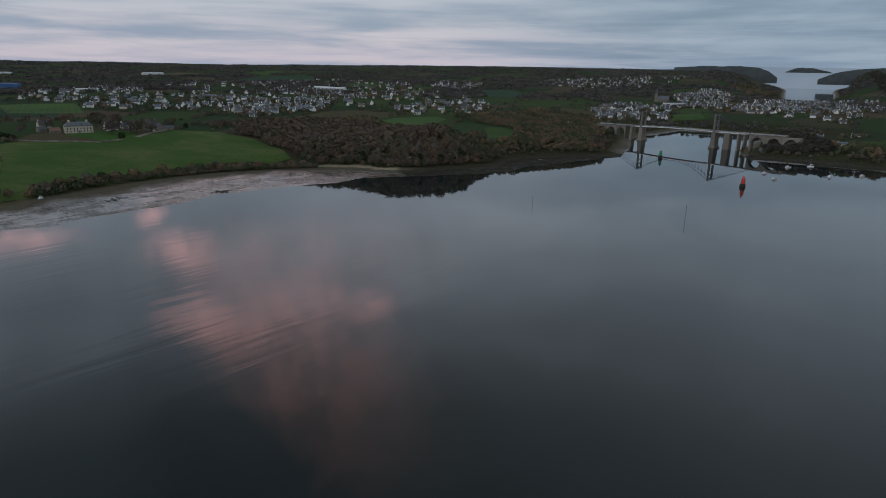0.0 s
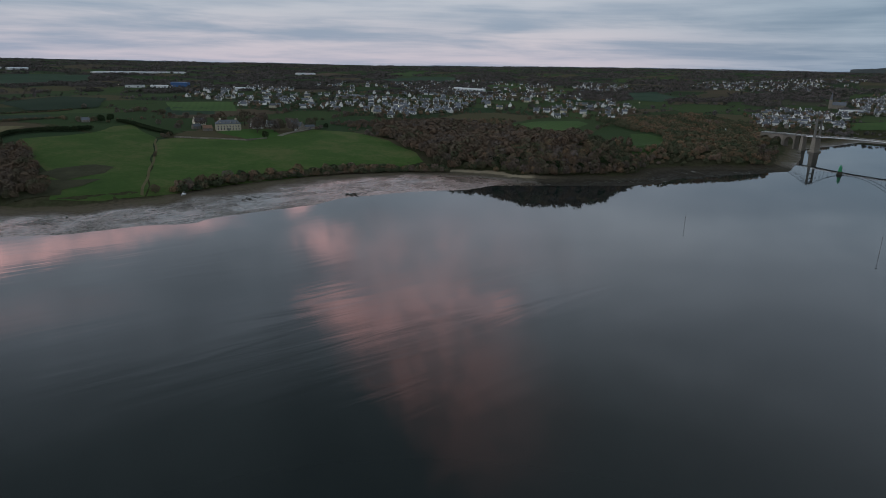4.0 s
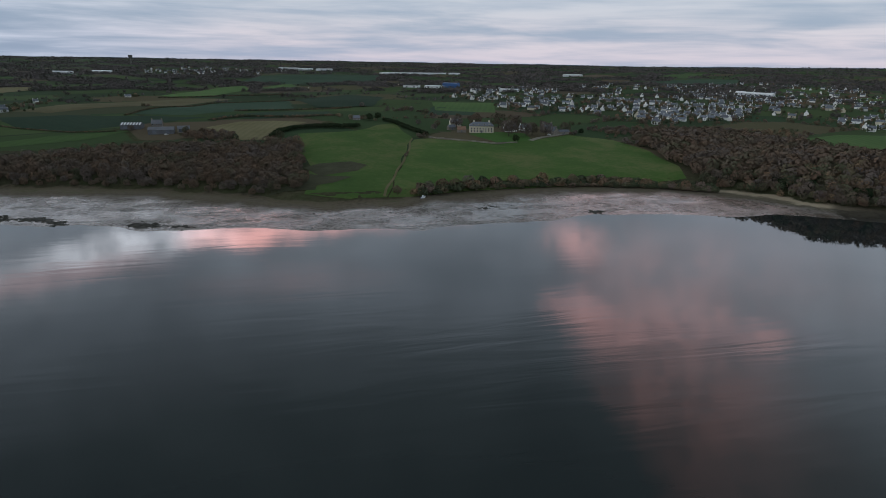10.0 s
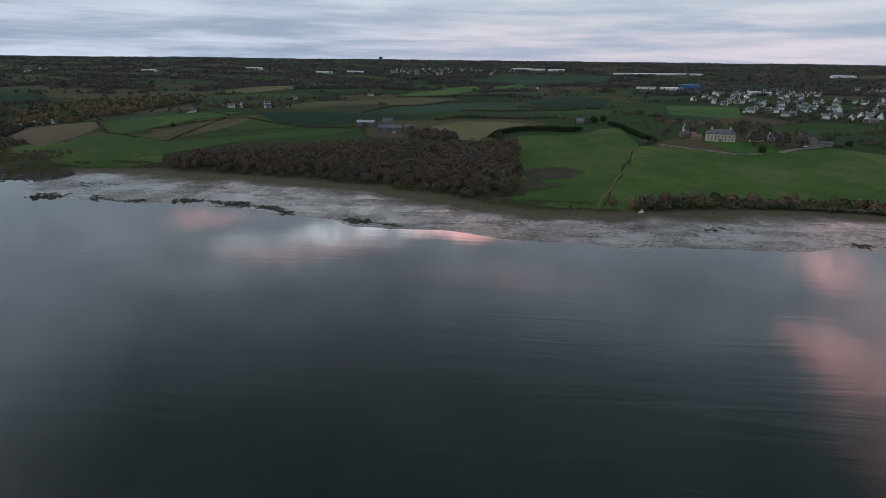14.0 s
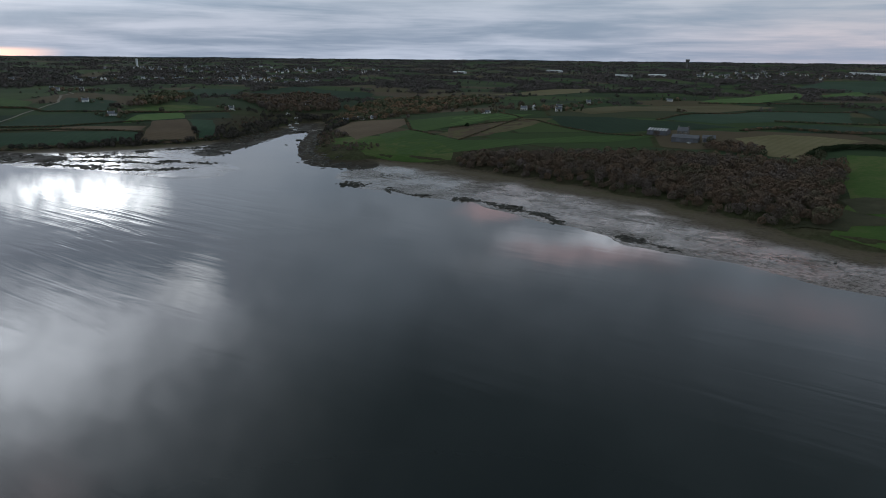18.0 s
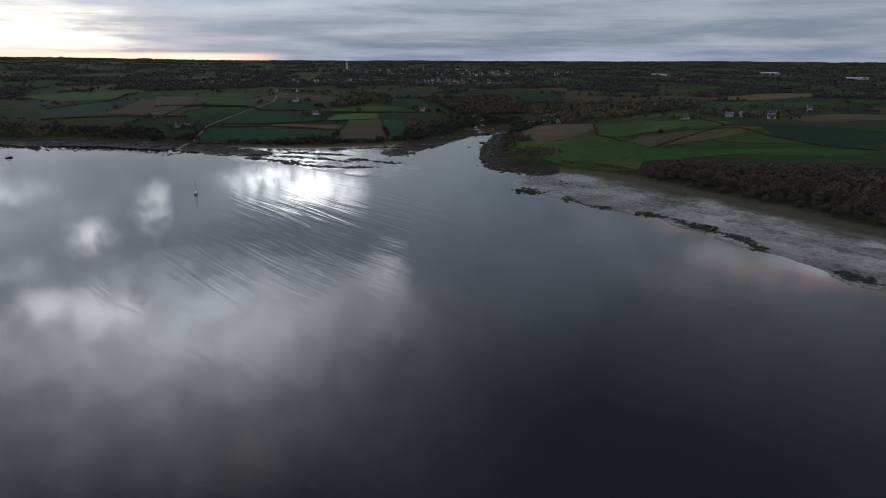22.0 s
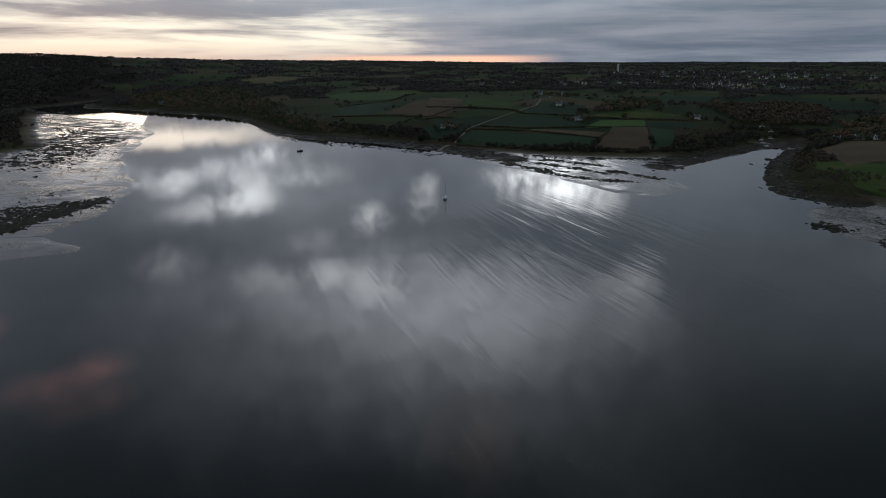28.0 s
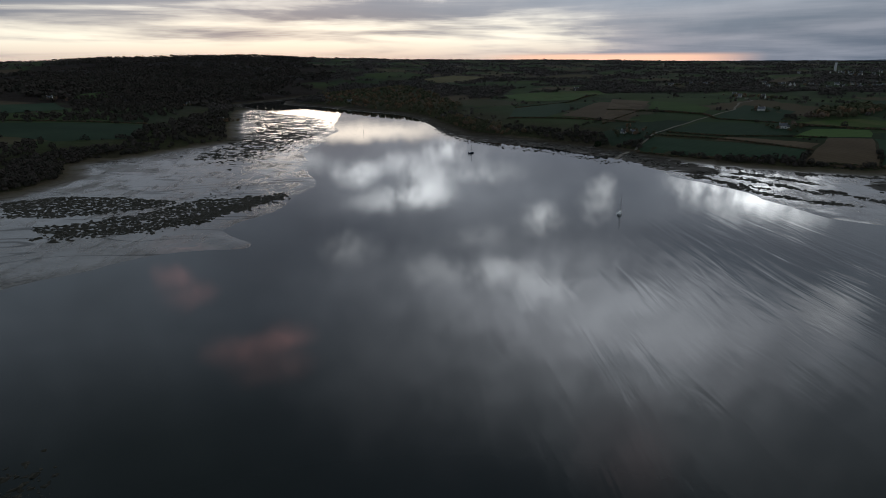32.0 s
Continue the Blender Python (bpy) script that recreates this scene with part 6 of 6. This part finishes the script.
    for side in (-5.2, 5.2):
        sag = lambda s: (top_a + (top_b - top_a) * s / span) - 20.5 * (1 - ((s - span / 2) / (span / 2)) ** 2)
        cable = Solid()
        n = 22
        for k in range(n):
            s0, s1 = span * k / n, span * (k + 1) / n
            cable.rod((s0, side, sag(s0)), (s1, side, sag(s1)), 0.24, sides=6)
        cable.rod((0, side, top_a), (-52, side, deck_z(-52)), 0.24, sides=6).rod((span, side, top_b), (span + 52, side, deck_z(span + 52)), 0.24, sides=6)
        part("main_cable", cable, CABLE, root)
        for k in range(1, n):
            s = span * k / n
            part("hanger", Solid().rod((s, side, deck_z(s) - 0.4), (s, side, sag(s)), 0.09, sides=5), CABLE, root)
        for k in range(1, 7):
            for s, s_top, z_top in ((-7.4 * k, 0, top_a), (span + 7.4 * k, span, top_b)):
                part("stay", Solid().rod((s, side, deck_z(s)), (s_top, side, z_top - 0.4), 0.08, sides=5), CABLE, root)
    for s, half in ((-17, 2.0), (span + 18, 4.2), (span + 33, 1.1), (span + 41, 1.1)):
        part("approach_pier", Solid().box(s - half, s + half, -4.6, 4.6, -4, deck_z(s) - 1.3, 0.3), STONE, root)
    for s0, s1 in ((-78, -26), (span + 48, span + 110)):
        arches, width = 3, (s1 - s0) / 3
        for k in range(arches):
            a, b = s0 + width * k, s0 + width * (k + 1)
            r, mid = width * 0.36, (a + b) / 2
            crown = deck_z(mid) - 3.2
            pts = [(a, -4), (mid - r, -4)] + [(mid - r * math.cos(math.pi * i / 10), crown - r + r * math.sin(math.pi * i / 10)) for i in range(11)] + [(mid + r, -4), (b, -4), (b, deck_z(b) - 1.3), (a, deck_z(a) - 1.3)]
            sh, n = Solid(), len(pts)
            verts = [(p, -4.4, q) for p, q in pts] + [(p, 4.4, q) for p, q in pts]
            quads = [(i, (i + 1) % n, n + (i + 1) % n, n + i) for i in range(n)]
            half = 2 + 5
            faces = []
            for off, flip in ((0, False), (n, True)):
                left = [n - 1, 0, 1] + list(range(2, half + 1))
                right = list(range(half, n - 1))
                top = [half, n - 2, n - 1]
                for poly in (left, right, top):
                    p_ = [i + off for i in poly]
                    faces.append(tuple(p_[::-1] if flip else p_))
            part("arch", sh.add(verts, quads + faces), STONE, root, "masonry approach arch")
    return root


build_bridge()
ribbon("road", ((845, 390), (850, 420), (900, 470), (1000, 520)), 8, TAR, 0.5, "grey road climbing from the bridge", "road")


# ---- beacons, poles, boats ----
def beacon(x, y, paint, label, square):
    root = thing("beacon_tower", label, "beacon", "channel beacons", (x, y, 0))
    part("plinth", Solid().lathe(((2.9, -3), (2.6, 1.2), (2.1, 3.0)), 14), ROCK, root, "weed-covered stone base")
    part("tower", Solid().lathe(((1.75, 3.0), (1.35, 7.4), (1.15, 8.4)), 16), paint, root)
    part("topmark", Solid().box(-0.55, 0.55, -0.55, 0.55, 8.9, 10.0) if square else Solid().lathe(((0.7, 8.8), (0.05, 10.1)), 10), paint, root)
    part("ladder", Solid().box(-0.2, 0.2, -1.9, -1.7, 1, 8.4), STEEL, root)


beacon(545, 77, RED, "red channel beacon tower on a dark base", True)
beacon(678, 208, SIGNAL_GREEN, "green channel beacon tower on a rocky base", False)
for x, y, tall in ((377, 67, 9.0), (337, 168, 6.0), (-1020, 7, 9.0), (-1225, -10, 7)):
    root = thing("channel_pole", "thin wooden withy pole standing in the water", "pole", "channel poles", (x, y, 0))
    part("pole", Solid().rod((0, 0, -3), (0.25, 0.1, tall), 0.11, 0.07), BARK, root)
    part("topmark", Solid().box(0.0, 0.5, -0.2, 0.3, tall, tall + 0.5), BARK, root)


def hull_mesh(length, beam, free, mat):
    """A round-bilged hull, bow along +x."""
    s, rings = Solid(), []
    for f in (0.0, 0.12, 0.3, 0.5, 0.7, 0.86, 0.97):
        half = beam / 2 * (0.78 if f == 0 else 1) * (1 - max(0, (f - 0.4) / 0.6) ** 2.2)
        x, keel = (f - 0.5) * length, -0.45 * (1 - 0.8 * f ** 3)
        sheer = free * (1 + 0.25 * f * f)
        rings.append([(x, -half, sheer), (x, -half * 0.92, 0.1), (x, -half * 0.4, keel), (x, half * 0.4, keel), (x, half * 0.92, 0.1), (x, half, sheer)])
    rings.append([(length / 2 + 0.02 * length * k, 0.001 * i, free * 1.25 if i in (0, 5) else 0.2) for i, k in enumerate((2, 0, -3, -3, 0, 2))])
    verts, faces = [p for r in rings for p in r], []
    for k in range(len(rings) - 1):
        faces += [(k * 6 + i, k * 6 + i + 1, k * 6 + 7 + i, k * 6 + 6 + i) for i in range(5)]
        faces.append((k * 6 + 5, k * 6, k * 6 + 6, k * 6 + 11))
    faces.append((5, 4, 3, 2, 1, 0))
    return s.add(verts, faces).mesh("hull", mat)


def sailing_boat(x, y, turn, length, label, mat=HULL, mast=True, group="moored boats"):
    z = max(height(x, y), 0) + 0.1
    root = thing("sailing_boat" if mast else "motor_boat", label, "boat", group, (x, y, z), turn)
    beam = length * 0.32
    part("hull", hull_mesh(length, beam, 0.95, mat), mat, root)
    cabin = part("cabin", Solid().box(-0.12 * length, 0.24 * length, -beam * 0.3, beam * 0.3, 0.9, 1.55 if mast else 2.2, 0.14), HULL, root)
    part("window", Solid().box(-0.06 * length, 0.18 * length, -beam * 0.31, beam * 0.31, 1.12 if mast else 1.5, 1.34 if mast else 1.95), DARKGLASS, cabin)
    if mast:
        tall = length * 1.3
        part("mast", Solid().rod((0.08 * length, 0, 0.9), (0.08 * length, 0, tall), 0.1, 0.06), STEEL, root)
        boom = part("boom", Solid().rod((0.08 * length, 0, 2.3), (-0.36 * length, 0, 2.4), 0.09), STEEL, root)
        part("furled_sail", Solid().rod((0.04 * length, 0, 2.55), (-0.34 * length, 0, 2.6), 0.26, 0.16, 8), HULL, boom, "furled white sail")
        rig = Solid()
        for p in ((0.5 * length, 0, 1.1), (-0.48 * length, 0, 1.1), (0.05 * length, beam / 2, 1), (0.05 * length, -beam / 2, 1)):
            rig.rod(p, (0.08 * length, 0, tall - 0.2), 0.025, sides=4)
        part("rigging", rig, STEEL, root)
    part("outboard", Solid().box(-0.54 * length, -0.49 * length, -0.2, 0.2, 0.1, 1.3, 0.03), NAVY, root)


sailing_boat(-497, 226, 150, 9.0, "white sailing yacht moored in mid river", HULL)
sailing_boat(90, 429, 20, 4.2, "small white dinghy drawn up below the meadow", HULL, False, "")
sailing_boat(-807, 148, 120, 7.5, "dark hulled boat moored off the wooded bank", NAVY, True)
for x, y, turn, mast in ((643, 84, 150, False), (612, 67, 160, False), (711, 77, 140, False), (736, 60, 120, True), (666, 29, 165, False), (700, 6, 150, False)):
    sailing_boat(x, y, turn, 7.0, "small white boat moored under the wooded bank", HULL, mast)
for x, y, turn, mast in ((-748, 770, 30, True), (-721, 760, 60, False), (-700, 740, 20, True), (-690, 715, 80, False), (-672, 700, 45, True), (-655, 690, 10, False)):
    sailing_boat(x, y, turn, 6.5, "small boat aground at the head of the inlet", HULL, mast, "boats in the inlet")


# ---- rocks and weed on the flats ----
def boulders(x, y, size, mat, flat=0.4):
    """Corners of small faceted rocks, joined."""
    base = np.array([(1, 0, 0), (0.3, 0.95, 0), (-0.8, 0.6, 0), (-0.8, -0.6, 0), (0.3, -0.95, 0), (0.45, 0.1, 0.8), (-0.35, 0.35, 1.0), (-0.2, -0.4, 0.7)])
    faces = np.array([(0, 1, 5), (1, 6, 5), (1, 2, 6), (2, 3, 6), (3, 7, 6), (3, 4, 7), (4, 5, 7), (4, 0, 5), (5, 6, 7)])
    n = len(x)
    a = rng.uniform(0, 6.283, n)
    v = base[None] * rng.uniform(0.6, 1.4, (n, 8, 1))
    long_ = rng.uniform(0.9, 2.2, n)[:, None]
    px, py = v[..., 0] * long_, v[..., 1]
    c, s = np.cos(a)[:, None], np.sin(a)[:, None]
    z = np.maximum(survey(x, y)[0], 0.0) - 0.12
    out = np.stack([x[:, None] + size[:, None] * (px * c - py * s), y[:, None] + size[:, None] * (px * s + py * c), z[:, None] + size[:, None] * flat * v[..., 2] - 0.1 * (base[None, :, 2] < 0.1)], -1)
    return out[:, faces].reshape(-1, 3)


def rock_line(line, many, spread_, lo, hi, label, mat=ROCK):
    p = row_of(line, 1.0)
    k = rng.integers(0, len(p), many)
    bunch = 0.5 + 0.5 * np.sin(k * 0.21) * np.sin(k * 0.047 + 1)
    x, y = p[k, 0] + rng.normal(0, spread_, many) * (0.3 + bunch), p[k, 1] + rng.normal(0, spread_, many) * (0.3 + bunch)
    size = rng.uniform(lo, hi, many) * (0.45 + bunch)
    return tagged(new("shore_rocks", tuft_mesh("shore_rocks", boulders(x, y, size, mat), mat)), label, "rocks", kind="stuff")


def weed_patch(ring, label, thin=0.12):
    """A bank of low weed-covered lumps with a ragged edge."""
    x, y = spread(ring, 2.1)
    keep = swell(x, y, 23, 3) + 0.6 * swell(x, y, 61, 5) > -0.75 + 2.6 * thin
    x, y = x[keep] + rng.normal(0, 1.2, int(keep.sum())), y[keep] + rng.normal(0, 1.2, int(keep.sum()))
    size = rng.uniform(0.9, 2.0, len(x))
    return tagged(new("seaweed", tuft_mesh("seaweed", boulders(x, y, size, WEED, 0.32), WEED)), label, "seaweed", kind="stuff")


rock_line(((-343, 430), (-322, 424), (-322, 432)), 130, 3.5, 0.5, 1.8, "black weed-covered rocks at the point")
rock_line(((-300, 428), (-273, 421), (-255, 425)), 120, 2.2, 0.5, 1.6, "black weed-covered rocks along the tide line")
rock_line(((-236, 428), (-215, 431), (-201, 426)), 110, 2.0, 0.5, 1.7, "black weed-covered rocks along the tide line")
rock_line(((-195, 424), (-176, 421), (-157, 415), (-142, 402)), 220, 2.4, 0.5, 1.8, "black weed-covered rocks along the tide line")
rock_line(((-100, 392), (-81, 386), (-68, 381)), 150, 2.2, 0.5, 1.6, "black weed-covered rocks along the tide line")
rock_line(((-340, 468), (-305, 471)), 60, 4, 0.4, 1.2, "scattered dark rocks on the mud")
rock_line(((-440, 500), (-425, 490), (-395, 492), (-370, 488)), 170, 6, 0.5, 1.7, "dark rocky point at the inlet's mouth")
rock_line(((-70, 400), (0, 392), (60, 388), (130, 392), (190, 390)), 260, 6, 0.2, 0.8, "small dark stones and weed on the mud")
rock_line(((120, 396), (150, 400)), 40, 2, 0.4, 1.1, "dark rocks on the mud")
rock_line(((195, 376), (215, 374)), 60, 2.2, 0.4, 1.3, "dark rocks at the water's edge")
rock_line(((400, 306), (470, 292), (545, 272), (640, 258)), 420, 3.5, 0.5, 1.6, "dark rocky shore under the wood")
rock_line(((770, 120), (768, 60), (775, 0)), 200, 5, 0.5, 1.6, "dark rocky shore under the trees")
for line, many in ((((-640, 338), (-605, 350), (-570, 372)), 260), (((-655, 352), (-615, 372), (-575, 392), (-545, 402)), 320), (((-590, 350), (-550, 362), (-520, 380), (-505, 402)), 330),
                   (((-640, 385), (-610, 405), (-580, 425)), 260), (((-560, 410), (-535, 424), (-515, 430)), 160), (((-630, 430), (-615, 470), (-600, 500)), 200)):
    rock_line(line, many, 3.2, 0.6, 1.9, "dark ledges of weed-covered rock on the western flat")
for line, many in ((((-655, 690), (-640, 610), (-622, 556), (-590, 500), (-560, 470)), 520), (((-612, 700), (-550, 612), (-480, 536), (-425, 494)), 380),
                   (((-690, 336), (-740, 326), (-800, 296), (-860, 256), (-915, 200)), 620)):
    rock_line(line, many, 8, 0.7, 2.3, "dark weed-covered stones along the western shore")
rock_line(((-720, 290), (-790, 250), (-860, 190), (-950, 140), (-1080, 118)), 420, 5, 0.5, 1.6, "dark rocky shore of the far bank")
rock_line(((-461, -142), (-466, -115), (-482, -80), (-524, -54), (-580, -26)), 1500, 6, 0.5, 1.7, "long bar of black weed-covered stones", WEED)
weed_patch(((-579, -19), (-570, -49), (-562, -86), (-517, -111), (-491, -137), (-481, -165), (-467, -157), (-464, -124), (-484, -97), (-489, -62), (-539, -37)), "long low bar of dark seaweed beside the channel", 0.0)
rock_line(((-500, -130), (-540, -95), (-590, -70), (-630, -62)), 380, 7, 0.3, 1.0, "scattered weed and stones on the mud", WEED)
rock_line(((-216, -28), (-208, -10), (-196, 4)), 160, 4, 0.3, 1.0, "dark weed-covered stones in the shallows", WEED)
rock_line(((-760, -110), (-850, -90), (-940, -95), (-1040, -90)), 600, 16, 0.5, 1.6, "weed-covered stones on the far flats", WEED)
rock_line(((-800, -140), (-900, -130), (-1040, -140), (-1150, -150)), 500, 16, 0.6, 1.8, "weed-covered stones on the far flats", WEED)
weed_patch(((-552, -229), (-576, -201), (-573, -155), (-563, -112), (-552, -100), (-540, -104), (-522, -130), (-508, -160), (-508, -198)), "low bank of brown seaweed on the mud", -0.2)
weed_patch(((-760, -150), (-800, -105), (-880, -80), (-980, -70), (-1060, -80), (-1050, -130), (-930, -140), (-820, -165)), "seaweed and pools on the far flats", 0.35)
weed_patch(((-1000, -145), (-1100, -110), (-1200, -150), (-1300, -215), (-1250, -215), (-1120, -165)), "seaweed and pools on the far flats", 0.4)

# the garden wall
wall = thing("garden_wall", "low grey stone wall round the manor's lawn", "wall")
line = ((142, 640), (175, 618), (203, 600), (228, 603))
for (ax, ay), (bx, by) in zip(line, line[1:]):
    cuts = int(math.hypot(bx - ax, by - ay) / 4)
    for k in range(cuts):
        x, y = ax + (bx - ax) * (k + 0.5) / cuts, ay + (by - ay) * (k + 0.5) / cuts
        seg = part("wall_section", Solid().box(-2.05, 2.05, -0.3, 0.3, -0.6, 1.5, 0.03), STONE, wall)
        seg.matrix_basis = pose(x, y, height(x, y), 0, 0, math.degrees(math.atan2(by - ay, bx - ax)))

# street and yard lamps already lit
for x, y in ((452, 1330), (600, 905), (560, 850), (650, 930), (-190, 1700), (-160, 1690), (-130, 1720), (60, 1560), (300, 1700), (1040, 1000), (900, 760), (1150, 800), (1250, 450), (1500, 300)):
    lamp = thing("street_lamp", "lit lamp on a slim grey post", "lamp", "street lamps", (x, y, height(x, y)))
    part("post", Solid().rod((0, 0, -1), (0, 0, 7), 0.1, 0.07), STEEL, lamp)
    part("lamp_head", Solid().box(-0.5, 0.5, -0.3, 0.3, 6.9, 7.2, 0.05), LAMP, lamp, "glowing lamp head")
